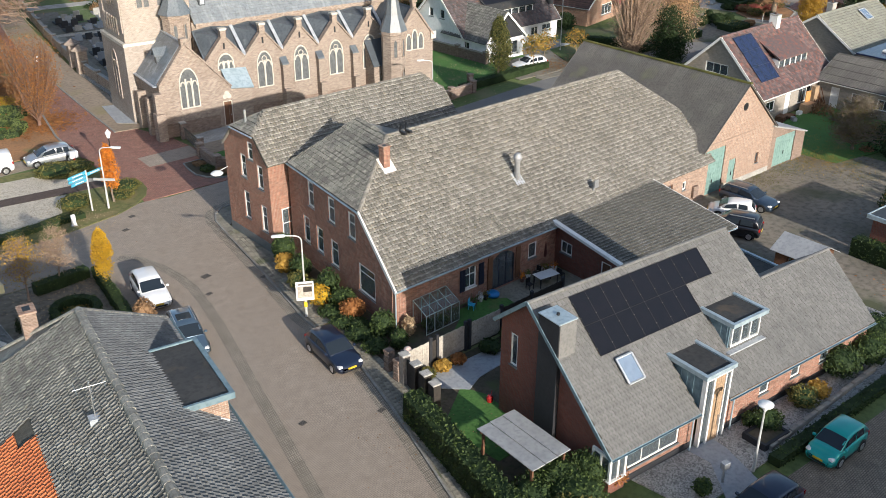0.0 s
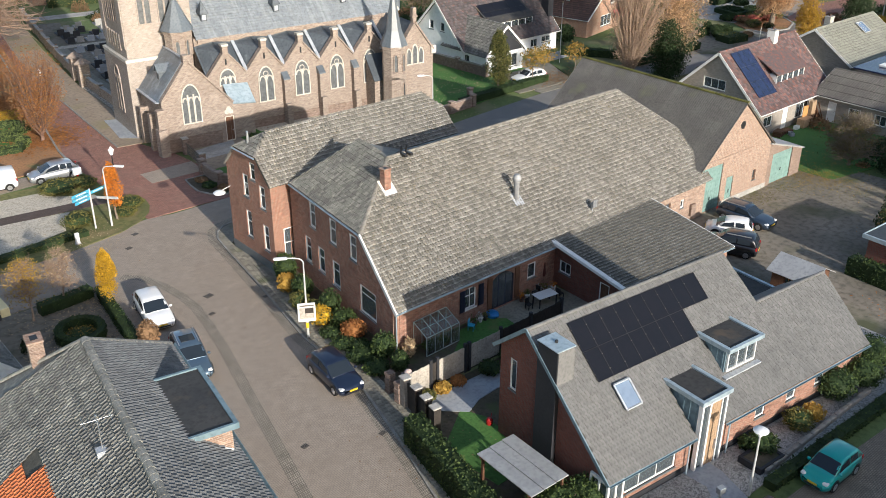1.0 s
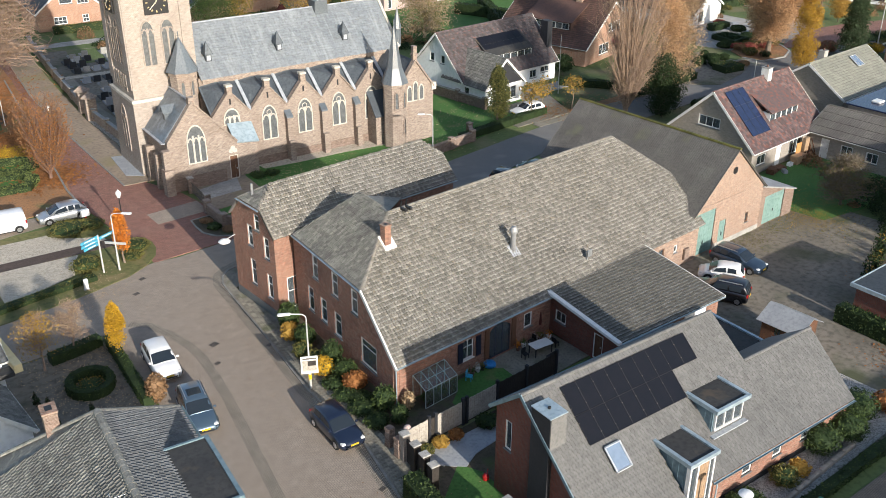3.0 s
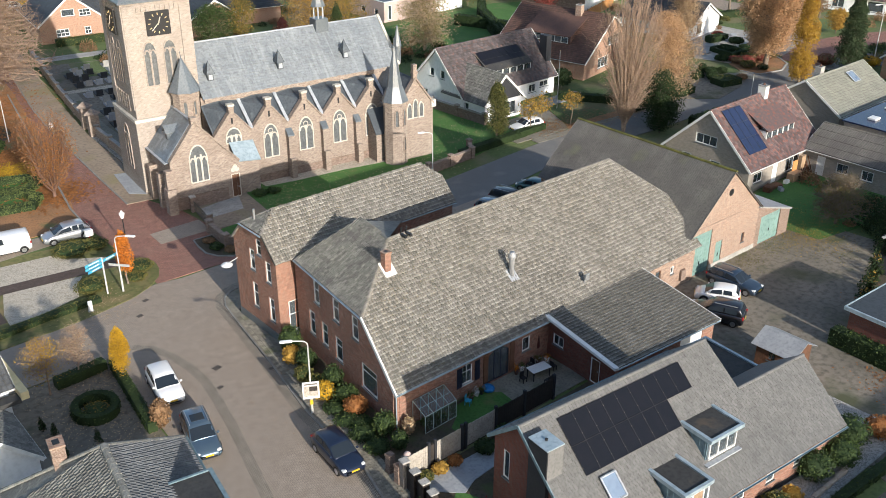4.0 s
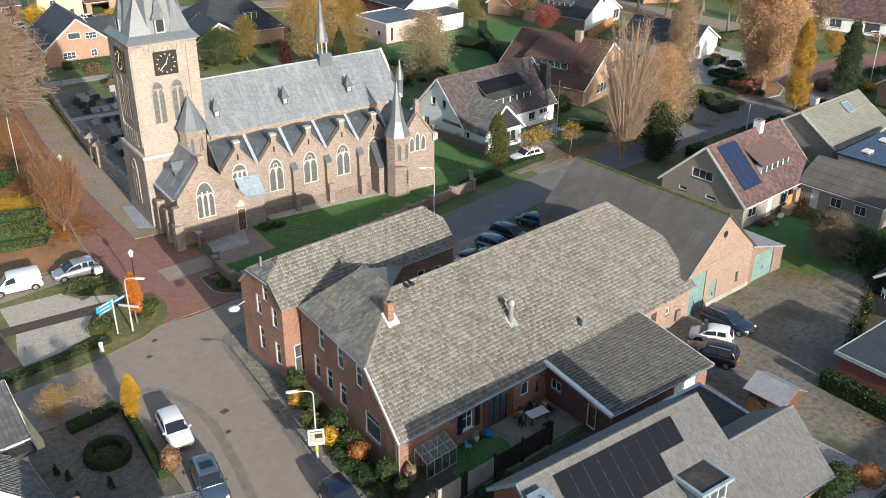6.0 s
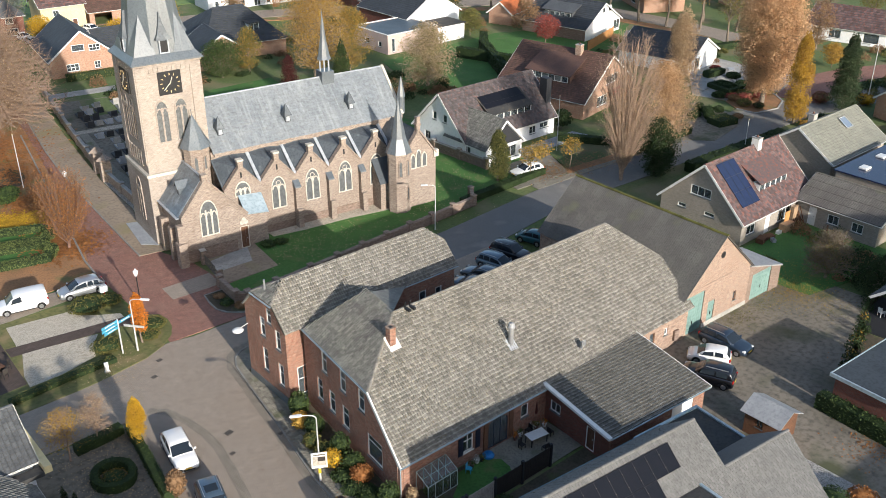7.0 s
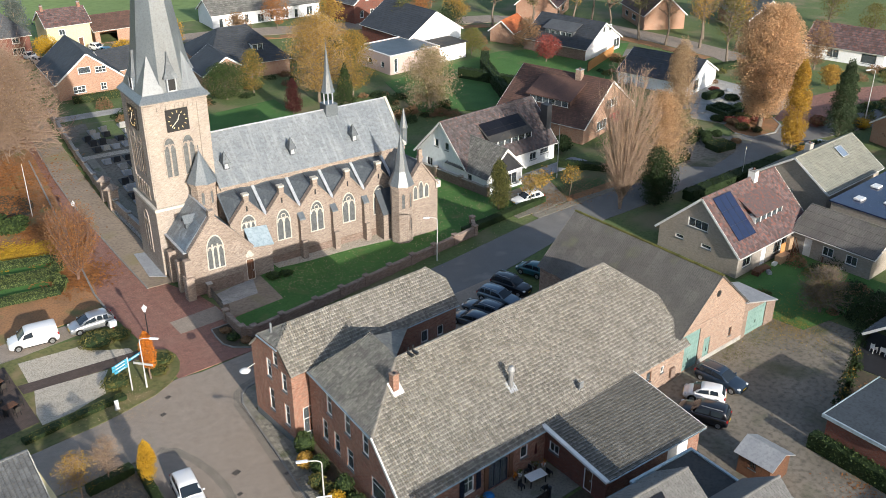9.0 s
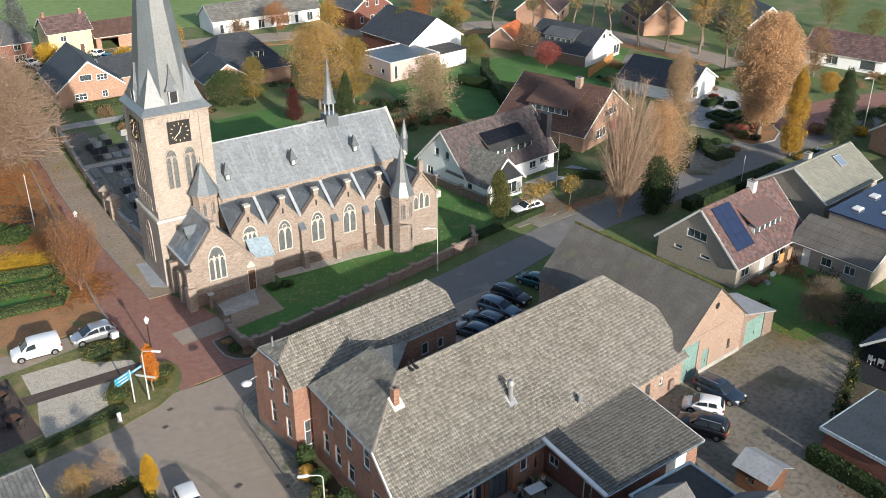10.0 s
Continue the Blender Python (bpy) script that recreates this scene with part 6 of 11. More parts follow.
def corrugated(parent, pts, name="roof", amp=0.019, rows=6, label="", material=None):
    """Sheets of wavy roofing: a real profile along the eave, in overlapping courses."""
    o, u, v, n = plane_axes(pts)
    uv = [((Vector(p) - o).dot(u), (Vector(p) - o).dot(v)) for p in pts]
    u0, u1, v1 = min(a for a, _ in uv), max(a for a, _ in uv), max(b for _, b in uv)
    ob = roof_plate(parent, pts, material or M["sheet"], 0.06, name, label)
    V, F = [], []
    rr = random.Random(int(v1 * 100))
    cols = max(1, int((u1 - u0) / 0.95))
    nu = 20
    for r in range(rows):
        for c in range(cols):
            b = len(V)
            lo = u0 + (u1 - u0) * c / cols
            hi = u0 + (u1 - u0) * (c + 1) / cols
            dl, dv_ = rr.uniform(-0.012, 0.012), rr.uniform(-0.05, 0.05)
            for vv, lift in ((v1 * r / rows - 0.08 + dv_, 0.075 + dl), (v1 * (r + 1) / rows - 0.01, 0.03 + dl)):
                for i in range(nu + 1):
                    V.append(o + u * (lo + (hi - lo) * i / nu) + v * vv + n * (lift + amp * (1, 0, -1, 0)[i % 4]))
            if inside(((lo + hi) / 2, v1 * (r + 0.5) / rows), uv):
                for i in range(nu):
                    F.append((b + i, b + i + 1, b + nu + 2 + i, b + nu + 1 + i))
    mesh("roof_sheet", V, F, material or M["sheet"], ob, smooth=True)["kind"] = "stuff"
    return ob


corrugated(barn, [(-BW - 0.3, BL + 0.1, BZE - 0.28), (-BW - 0.3, -0.2, BZE - 0.28), (0, -0.2, BZR), (0, BL + 0.1, BZR)], label="dark weathered corrugated sheets")
corrugated(barn, [(BW + 0.3, -0.2, BZE - 0.28), (BW + 0.3, BL + 0.1, BZE - 0.28), (0, BL + 0.1, BZR), (0, -0.2, BZR)])
caps("ridge_tiles", (0, -0.2, BZR + 0.02), (0, BL + 0.1, BZR + 0.02), M["leaf_olive"], barn, 0.16, 0.8)
# tall green doors
def plank_door(parent, x0, x1, z0, z1, y, material, label, name="barn_door", n=9):
    w = (x1 - x0) / n
    d = part(name, boxes((x0, x1, y + 0.03, y + 0.05, z0, z1)), material, parent, label)
    for i in range(n):
        part("plank", boxes((x0 + i * w + 0.008, x0 + (i + 1) * w - 0.008, y, y + 0.03, z0, z1)), material, d)
    for zr_ in (z0 + 0.3, z1 - 0.5):
        part("rail", boxes((x0, x1, y - 0.04, y, zr_, zr_ + 0.15)), material, d)
    part("handle", boxes(((x0 + x1) / 2 - 0.03, (x0 + x1) / 2 + 0.03, y - 0.08, y - 0.04, 1.0, 1.3)), M["black"], d)
    return d


plank_door(barn, -4.7, -1.99, 0.06, 3.88, 0.06, M["green_paint"], "tall faded green plank barn door")
plank_door(barn, -1.18, -0.27, 0.06, 2.38, 0.06, M["green_paint"], "narrow faded green plank door", "door", 4)
wall(barn, (BW, 0.02), (BW + 5.4, 0.02), [(0, 4.0), (5.4, 2.4)], [W(0.7, 3.1, 0.05, 2.75, kind="hole")], M["brick_plinth"])
wall(barn, (BW + 5.4, 0.02), (BW + 5.4, 4.2), 2.4, (), M["brick_plinth"])
plank_door(barn, BW + 0.72, BW + 3.78, 0.06, 2.78, 0.1, M["green_paint"], "wide faded green plank door")
roof_plate(barn, [(BW + 5.5, -0.15, 2.45), (BW + 5.5, 4.4, 2.45), (BW - 0.1, 4.4, 4.1), (BW - 0.1, -0.15, 4.1)], M["aluminium"], label="grey lean-to roof")
bm = bmesh.new()
tube(bm, (0.05, -0.02, 6.7), (0.05, 0.05, 6.7), 0.33, sides=14)
part("owl_hole", bm, M["black"], barn, "dark round owl hole")
part("plinth", boxes((-1.9, BW, -0.03, 0.0, 0, 0.45)), M["concrete"], barn, "pale rendered plinth")
# roof fittings of the farmhouse
chimney(farm, 3.95, 5.75, 8.0, 9.6, 0.5, 0.5, M["brick_red"], False, "brick_red")
part("flashing", extrude_poly([(3.55, 5.25, ZS + k * 5.25 + 0.12), (4.5, 5.25, ZS + k * 5.25 + 0.12), (4.5, 6.1, ZS + k * 6.1 + 0.12), (3.55, 6.1, ZS + k * 6.1 + 0.12)], (0, 0, 0.04)), M["white"], farm, "white flashing below the chimney")
bm = bmesh.new()
px_, py_ = 13.0, 2.9
pz_ = ZS + k * py_
lathe(bm, [(0.2, 0), (0.19, 1.3), (0.2, 1.32), (0.29, 1.45), (0.29, 1.6), (0.2, 1.82), (0.19, 1.84)], 14, (px_, py_, pz_))
flue = part("roof_flue", bm, M["aluminium"], farm, "stout pale metal flue pipe", True)
part("flashing", extrude_poly([(px_ - 0.4, py_ - 0.45, pz_ - k * 0.45 + 0.1), (px_ + 0.4, py_ - 0.45, pz_ - k * 0.45 + 0.1), (px_ + 0.4, py_ + 0.3, pz_ + k * 0.3 + 0.1), (px_ - 0.4, py_ + 0.3, pz_ + k * 0.3 + 0.1)], (0, 0, 0.03)), M["lead"], flue)
bm = bmesh.new()
vx, vy = 18.6, 0.75
vz = ZS + k * vy
tube(bm, (vx, vy, vz), (vx, vy + 0.0, vz + 0.75), 0.07)
box(bm, vx - 0.22, vx + 0.22, vy - 0.25, vy - 0.2, vz + 0.4, vz + 0.95)
part("vent_pipe", bm, M["steel"], farm)
bm = bmesh.new()
for dx in (0.0, 0.45):
    tube(bm, (6.4 + dx, YR, ZR), (6.4 + dx, YR - 0.15, ZR + 0.55), 0.06)
    box(bm, 6.3 + dx, 6.5 + dx, YR - 0.65, YR - 0.1, ZR - 0.05, ZR + 0.12)
part("roof_vent", bm, M["black"], farm, "pair of black roof vents")
# shutters, arch and wall details
for x0 in (5.15, 6.78):
    bm = boxes((x0 + 0.15, x0 + 0.6, 0.02, 0.075, 0.95, 2.5), bevel=0.01)
    sh = part("shutter", bm, M["blue_paint"], farm, "dark blue window shutter")
    part("slat", boxes(*[(x0 + 0.2, x0 + 0.55, 0.0, 0.02, 1.05 + 0.14 * i, 1.13 + 0.14 * i) for i in range(10)]), M["blue_paint"], sh)
for x0 in (7.72, 10.25):
    part("shutter", boxes((x0, x0 + 0.42, 0.0, 0.075, 0.3, 2.6), bevel=0.012), M["timber"], farm, "brown folded door shutter")

# ---- new house with solar panels ----
nh = thing("new_house", -0.68, -11.44, 0, -5.29, "recent red-brick house with a steep grey tile roof", "house")
HR, HM = 7.57, 0.86
hz_ = lambda y: HR - HM * abs(y)
main = [(-0.1, -6.25, hz_(-6.25)), (6.05, -6.25, hz_(-6.25)), (6.05, -4.2, hz_(-4.2)), (8.2, -4.2, hz_(-4.2)), (8.2, -6.3, hz_(-6.3)), (21.1, -6.3, hz_(-6.3)), (21.1, -2.56, hz_(-2.56)), (14.75, -2.56, hz_(-2.56)), (14.45, 0, HR), (-0.1, 0, HR)]
roof_n = slope_roof(nh, main, M["tile_new"], M["tile_new"], style="flat", du=0.22, dv=0.34, seed=41, label="steep roof of flat grey tiles", skip=lambda c: c[0] < 6.15 and c[1] < 3.7)
slope_roof(nh, [(14.45, 2.4, hz_(2.4)), (-0.1, 2.4, hz_(2.4)), (-0.1, 0, HR), (14.45, 0, HR)], M["tile_new"], M["tile_new"], style="flat", du=0.22, seed=42)
roof_plate(nh, [(21.1, 0.2, 3.2), (14.45, 0.2, 3.2), (14.75, -2.56, hz_(-2.56)), (21.1, -2.56, hz_(-2.56))], M["tile_new"])
caps("ridge_tiles", (-0.1, 0, HR), (14.45, 0, HR), M["tile_new"], nh, 0.12)
caps("ridge_tiles", (14.75, -2.56, hz_(-2.56)), (21.1, -2.56, hz_(-2.56)), M["tile_new"], nh, 0.12)
# shaded west gable: darker brick than the other walls carries the shade
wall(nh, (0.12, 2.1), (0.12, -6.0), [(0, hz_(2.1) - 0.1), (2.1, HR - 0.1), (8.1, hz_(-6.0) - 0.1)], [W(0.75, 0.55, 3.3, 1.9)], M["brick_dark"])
wall(nh, (0.12, -6.0), (6.05, -6.0), 2.2, [W(0.9, 3.9, 0.75, 1.25, cols=3)], M["brick_red"])
wall(nh, (8.2, -6.05), (20.9, -6.05), 2.15, [W(2.9, 0.8, 1.0, 0.75), W(5.6, 0.8, 1.0, 0.75), W(8.2, 0.8, 1.0, 0.75)], M["brick_red"])
wall(nh, (20.9, -6.05), (20.9, 0.1), [(0, 2.15), (3.5, hz_(-2.56) - 0.1), (6.15, 3.1)], (), M["brick_red"])
wall(nh, (14.3, 0.1), (14.3, 2.1), hz_(2.1), (), M["brick_red"])
wall(nh, (14.3, 2.1), (0.12, 2.1), hz_(2.1) - 0.1, [W(4, 2, 0.9, 1.3, cols=2)], M["brick_red"])
wall(nh, (6.05, -6.0), (6.05, -4.1), 2.4, (), M["brick_red"])
wall(nh, (8.2, -4.1), (8.2, -6.05), 2.4, (), M["brick_red"])
part("plinth", boxes((8.2, 20.92, -6.09, -6.05, 0, 0.4), (0.12, 6.05, -6.04, -6.0, 0, 0.4)), M["charcoal"], nh, "dark brick plinth")
# verge boards and gutters
bm = bmesh.new()
beam(bm, (-0.14, -6.3, hz_(-6.3)), (-0.14, 0, HR), 0.06, 0.2)
beam(bm, (-0.14, 2.45, hz_(2.45)), (-0.14, 0, HR), 0.06, 0.2)
part("verge_board", bm, M["zinc_blue"], nh)
for ga, gb in (((-0.1, -6.36, hz_(-6.25)), (6.05, -6.36, hz_(-6.25))), ((8.2, -6.4, hz_(-6.3)), (21.1, -6.4, hz_(-6.3))), ((14.45, 2.5, hz_(2.4)), (-0.1, 2.5, hz_(2.4)))):
    bm = bmesh.new()
    gutter(bm, ga, gb)
    part("gutter", bm, M["zinc_blue"], nh, "zinc eaves gutter")
for gx, gy in ((5.6, -6.25), (8.6, -6.3)):
    bm = bmesh.new()
    tube(bm, (gx, gy, 2.1), (gx, gy, 0.1), 0.045)
    part("downpipe", bm, M["zinc"], nh)
# clad chimney against the gable
ck = part("chimney", boxes((-0.14, 0.95, -2.35, -0.95, 0, 7.45)), M["charcoal"], nh, "broad charcoal-clad chimney")
part("chimney_cap", boxes((-0.19, 1.0, -2.4, -0.9, 7.45, 7.52), bevel=0.015), M["zinc"], ck)
part("cheek", boxes((-0.1, 0.95, -2.39, -2.352, 5.4, 7.44), bevel=0.008), M["tile_new"], ck, "grey tiled cheek of the chimney")
bm = bmesh.new()
tube(bm, (0.4, -1.65, 7.5), (0.4, -1.65, 7.63), 0.08)
part("flue", bm, M["black"], ck)
# solar panels: nine above, seven below
su, sv_ = (1, 0, 0), (0, 1, HM)
p0 = (2.2, -2.85, hz_(-2.85))
panels(nh, p0, su, sv_, 9, 2, 1.02, 1.62, "solar", skip=((7, 0), (8, 0)))
cl_n = Vector(su).cross(Vector(sv_).normalized()).normalized()
for i in range(10):
    for j in (0.25, 0.75, 1.25, 1.75):
        if i > 7 and j < 1:
            continue
        c_ = Vector(p0) + Vector(su) * (i * 1.04 - 0.01) + Vector(sv_).normalized() * (j * 1.64) + cl_n * 0.135
        part("panel_clamp", boxes((c_.x - 0.02, c_.x + 0.02, c_.y - 0.03, c_.y + 0.03, c_.z - 0.03, c_.z + 0.01)), M["iron"], nh)
skylight(nh, (2.85, -4.2, hz_(-4.2)), su, sv_, 1.05, 1.35, 0.2)


def zinc_dormer(parent, x0, x1, yf, z0, z1, front, label):
    """A box dormer in seamed zinc with a dark flat roof behind a zinc rim."""
    yb = -(HR - z1) / HM
    d = part("dormer", boxes((x0 + 0.08, x1 - 0.08, yf + 0.08, yb, z0, z1 - 0.1)), M["zinc_blue"], parent, label)
    part("dormer_roof", boxes((x0 + 0.12, x1 - 0.12, yf - 0.1, yb + 0.2, z1 - 0.12, z1 - 0.06)), M["roofing"], d, "dark flat dormer roof")
    part("dormer_rim", boxes((x0 - 0.12, x1 + 0.12, yf - 0.3, yf - 0.12, z1 - 0.22, z1 + 0.02), (x0 - 0.12, x0 + 0.1, yf - 0.12, yb + 0.3, z1 - 0.22, z1 + 0.02), (x1 - 0.1, x1 + 0.12, yf - 0.12, yb + 0.3, z1 - 0.22, z1 + 0.02), (x0 - 0.12, x1 + 0.12, yb + 0.1, yb + 0.35, z1 - 0.18, z1 + 0.02)), M["zinc"], d)
    n = int((yb - yf) / 0.4)
    for s, xx in ((-1, x0 + 0.08), (1, x1 - 0.08)):
        part("seams", boxes(*[(xx - 0.02 if s < 0 else xx, xx if s < 0 else xx + 0.02, yf + 0.2 + 0.4 * i, yf + 0.22 + 0.4 * i, max(z0, hz_(yf + 0.2 + 0.4 * i)), z1 - 0.22) for i in range(n)]), M["zinc_blue"], d)
    return d


d2 = zinc_dormer(nh, 9.7, 12.3, -4.65, 3.6, 5.3, None, "zinc-clad roof dormer with white windows")
part("dormer_window", boxes((9.85, 12.15, -4.72, -4.6, 3.75, 3.85), (9.85, 12.15, -4.72, -4.6, 4.95, 5.05), *[(9.85 + i * 0.74, 9.93 + i * 0.74, -4.72, -4.6, 3.75, 5.05) for i in range(4)]), M["white"], d2)
for i in range(3):
    part("pane", boxes((9.95 + i * 0.74, 10.56 + i * 0.74, -4.64, -4.62, 3.86, 4.94)), M["glass"], d2)
part("sill", boxes((9.55, 12.45, -5.0, -4.6, 3.52, 3.6)), M["lead"], d2)
# entrance bay: oak door under its own zinc roof
d1 = zinc_dormer(nh, 6.1, 8.15, -6.1, 2.3, 4.35, None, "zinc-clad entrance bay")
part("entrance_frame", boxes((6.15, 6.27, -6.3, -6.05, 0, 4.05), (6.72, 6.84, -6.3, -6.05, 0, 4.05), (7.62, 7.7, -6.3, -6.05, 0, 4.05), (7.98, 8.1, -6.3, -6.05, 0, 4.05), (6.15, 8.1, -6.3, -6.05, 3.95, 4.07)), M["white"], nh)
for i in range(5):
    part("board", boxes((6.85 + i * 0.153, 6.995 + i * 0.153, -6.26, -6.1, 0.02, 3.94)), M["oak"], nh, "upright pale oak board")
for a, b in ((6.28, 6.71), (7.71, 7.97)):
    part("pane", boxes((a, b, -6.2, -6.18, 0.05, 3.94)), M["glass"], nh)
part("door_handle", boxes((7.45, 7.5, -6.34, -6.26, 0.9, 1.5)), M["steel"], nh)
# corner window at the gable foot
bay = part("bay_window", boxes((-0.04, 1.02, -6.2, -5.0, 0.05, 0.78)), M["brick_dark"], nh, "corner window bay with white frames")
part("bay_sill", boxes((-0.12, 1.02, -6.3, -4.95, 0.78, 0.84)), M["white"], bay)
for x_, y_ in ((0.0, -6.16), (0.5, -6.16), (0.98, -6.16), (0.0, -5.6), (0.0, -5.05)):
    part("bay_frame", boxes((x_ - 0.06, x_ + 0.06, y_ - 0.06, y_ + 0.06, 0.84, 2.05)), M["white"], bay)
part("bay_head", boxes((-0.06, 1.04, -6.22, -6.1, 2.05, 2.2), (-0.06, 0.06, -6.1, -5.0, 2.05, 2.2)), M["white"], bay)
part("pane", boxes((0.06, 0.92, -6.16, -6.14, 0.86, 2.04)), M["glass"], bay)
part("pane", boxes((-0.01, 0.01, -6.1, -5.1, 0.86, 2.04)), M["glass"], bay)
# flat-roofed store behind the ridge
part("rear_store", boxes((14.6, 20.8, 0.2, 4.6, 0, 2.9)), M["brick_dark"], nh, "low store with a dark flat roof")
part("flat_roof", boxes((14.6, 20.8, 0.25, 4.55, 2.9, 2.96)), M["roofing"], nh)
part("roof_edge", boxes((14.5, 20.95, 4.5, 4.72, 2.88, 3.08), (20.75, 20.95, 0.2, 4.5, 2.88, 3.08), (14.5, 14.7, 2.5, 4.5, 2.88, 3.08)), M["zinc"], nh)

# ---- house across the street ----
lh = thing("left_house", -18.4, -1.54, 0, -9.53, "house with a hipped dark pantile roof and a box dormer", "house")
LZ, LE, LWD, LHH = 9.54, 6.16, 4.34, 3.16
slope_roof(lh, [(LWD, -30, LE), (LWD, LHH, LE), (0, 0, LZ), (0, -30, LZ)], M["tile_anthracite"], M["tile_anthracite"], du=0.23, dv=0.32, seed=51, label="anthracite pantile slope")
lk = (LZ - LE) / LWD
wx_ = -8.5
slope_roof(lh, [(wx_, LHH * 1.3, LZ + lk * wx_), (wx_, -30, LZ + lk * wx_), (0, -30, LZ), (0, 0, LZ)], M["tile_dark"], M["tile_dark"], du=0.23, dv=0.32, seed=52, label="weathered dark pantile slope", holes=((7.5, 13.9, 0, 6.9),))
tiled("roof_tiles", [(wx_, -3.4, LZ + lk * wx_ + 0.02), (wx_, -9.8, LZ + lk * wx_ + 0.02), (-2.92, -9.8, LZ - lk * 2.92 + 0.02), (-2.92, -4.85, LZ - lk * 2.92 + 0.02), (-3.75, -4.6, LZ - lk * 3.75 + 0.02), (-3.6, -3.4, LZ - lk * 3.6 + 0.02)], M["tile_orange"], lh, "new orange pantiles", du=0.23, dv=0.32, seed=55)
slope_roof(lh, [(LWD, LHH, LE), (-4.6, LHH * 1.3, LE - 0.4), (0, 0, LZ)], M["tile_dark"], M["tile_dark"], du=0.23, dv=0.32, seed=53)
roof_plate(lh, [(-4.6, LHH * 1.3, LE - 0.4), (wx_, LHH * 1.3, LZ + lk * wx_), (0, 0, LZ)], M["tile_dark"])
wall(lh, (LWD - 0.3, -30), (LWD - 0.3, LHH - 0.3), LE, [W(18, 1.2, 3.6, 1.5, cols=2), W(24, 1.2, 3.6, 1.5, cols=2)], M["brick_orange"])
wall(lh, (LWD - 0.3, LHH - 0.3), (-8, LHH - 0.3), [(0, LE - 0.1), (8, LE - 1.2), (12.3, 3.0)], (), M["brick_orange"])
caps("ridge_tiles", (0, -30, LZ + 0.03), (0, 0, LZ + 0.03), M["ridge_grey"], lh, 0.19, 0.42, "weathered concrete ridge tiles")
caps("hip_tiles", (LWD, LHH, LE + 0.03), (0, 0, LZ + 0.03), M["tile_dark"], lh, 0.14)
caps("hip_tiles", (-4.6, LHH * 1.3, LE - 0.35), (0, 0, LZ + 0.03), M["ridge_grey"], lh, 0.15)
bm = bmesh.new()
gutter(bm, (LWD + 0.1, -30, LE), (LWD + 0.1, LHH, LE), 0.13)
part("gutter", bm, M["zinc_blue"], lh, "zinc eaves gutter")
# box dormer with a bitumen roof
DZ = 7.85
dl = part("dormer", boxes((2.3, 4.05, -6.8, -2.4, 5.9, DZ - 0.12)), M["brick_orange"], lh, "box dormer with a dark felt roof and zinc rim")
part("dormer_roof", boxes((1.9, 4.2, -6.95, -2.25, DZ - 0.12, DZ)), M["roofing"], dl, "dark felt roof")
part("dormer_rim", boxes((4.1, 4.3, -7.05, -2.15, DZ - 0.2, DZ + 0.08), (2.1, 4.1, -2.27, -2.15, DZ - 0.2, DZ + 0.08), (2.1, 4.1, -7.05, -6.93, DZ - 0.2, DZ + 0.08)), M["zinc_blue"], dl)
for i in range(3):
    part("dormer_window", boxes((4.05, 4.12, -6.5 + i * 1.4, -5.35 + i * 1.4, 6.6, 7.5)), M["white"], dl)
    part("pane", boxes((4.12, 4.135, -6.42 + i * 1.4, -5.43 + i * 1.4, 6.7, 7.4)), M["glass"], dl)
bm = bmesh.new()
beam(bm, (2.5, -6.84, 7.4), (4.0, -6.84, 6.5), 0.05, 0.12)
part("trim", bm, M["white"], dl)
chimney(lh, -1.85, 2.0, 6.6, 9.15, 0.65, 0.85, M["brick_plinth"], False, "brick_orange")
part("flashing", boxes((-2.22, -1.48, 1.5, 1.62, 7.2, 7.34)), M["lead"], lh)
# aerial
bm = bmesh.new()
ax, ay = -1.06, -7.2
az = LZ - lk * 1.0
tube(bm, (ax, ay, az), (ax, ay, az + 1.7), 0.022)
tube(bm, (ax - 0.6, ay, az + 1.5), (ax + 0.6, ay, az + 1.5), 0.01)
for i in range(3):
    tube(bm, (ax - 0.5 + 0.5 * i, ay - 0.4, az + 1.51), (ax - 0.5 + 0.5 * i, ay + 0.4, az + 1.51), 0.008)
tube(bm, (ax, ay - 0.5, az + 1.2), (ax, ay + 0.5, az + 1.2), 0.009)
part("aerial", bm, M["steel"], lh, "thin metal roof aerial")
part("aerial_foot", boxes((ax - 0.25, ax + 0.25, ay - 0.2, ay + 0.2, az - 0.1, az + 0.15)), M["lead"], lh)

# white house with a grey roof further along
wl_ = house("white_cottage", -18.95, 8.95, 90, 5.0, 7.6, 2.75, 6.6, "render_white", "tile_dark", "white rendered cottage with a grey pantiled roof", seed=3, tile="pantile", over=0.22)
bm = bmesh.new()
tube(bm, (-0.03, 2.2, 3.4), (-0.03, 2.2, 3.9), 0.025, sides=6)
part("wall_anchor", bm, M["iron"], wl_, "iron wall anchor on the gable")
wl2 = house("white_house_corner", -28.0, 15.2, 0, 9.6, 6.2, 4.1, 6.4, "render_white", "tile_anthracite", "white house with a dark tiled roof and yellow gutter board", right=[W(1, 1.4, 0.9, 1.4, cols=2)], seed=4, tile="pantile")
part("roof_board", boxes((9.95, 10.45, -1.3, 3.6, 3.45, 4.0), bevel=0.02), M["render_yellow"], wl2, "pale yellow eaves board")
part("flat_roof", boxes((5.0, 9.94, -1.25, -0.4, 3.3, 3.6)), M["roofing"], wl2, "grey flat roof strip")

# ---- church ----
church = thing("church", 5.21, 46.99, 0, -6.37, "old yellow-brown brick village church with slate roofs", "church")
TA, TZ, TL = 6.55, 18.96, 7.73
NX, NY, NZ, NE = 29.4, 3.24, 13.63, 9.05      # east end, ridge, ridge height, eave height
HB, TB, CH = M["brick_church"], M["brick_tower"], church


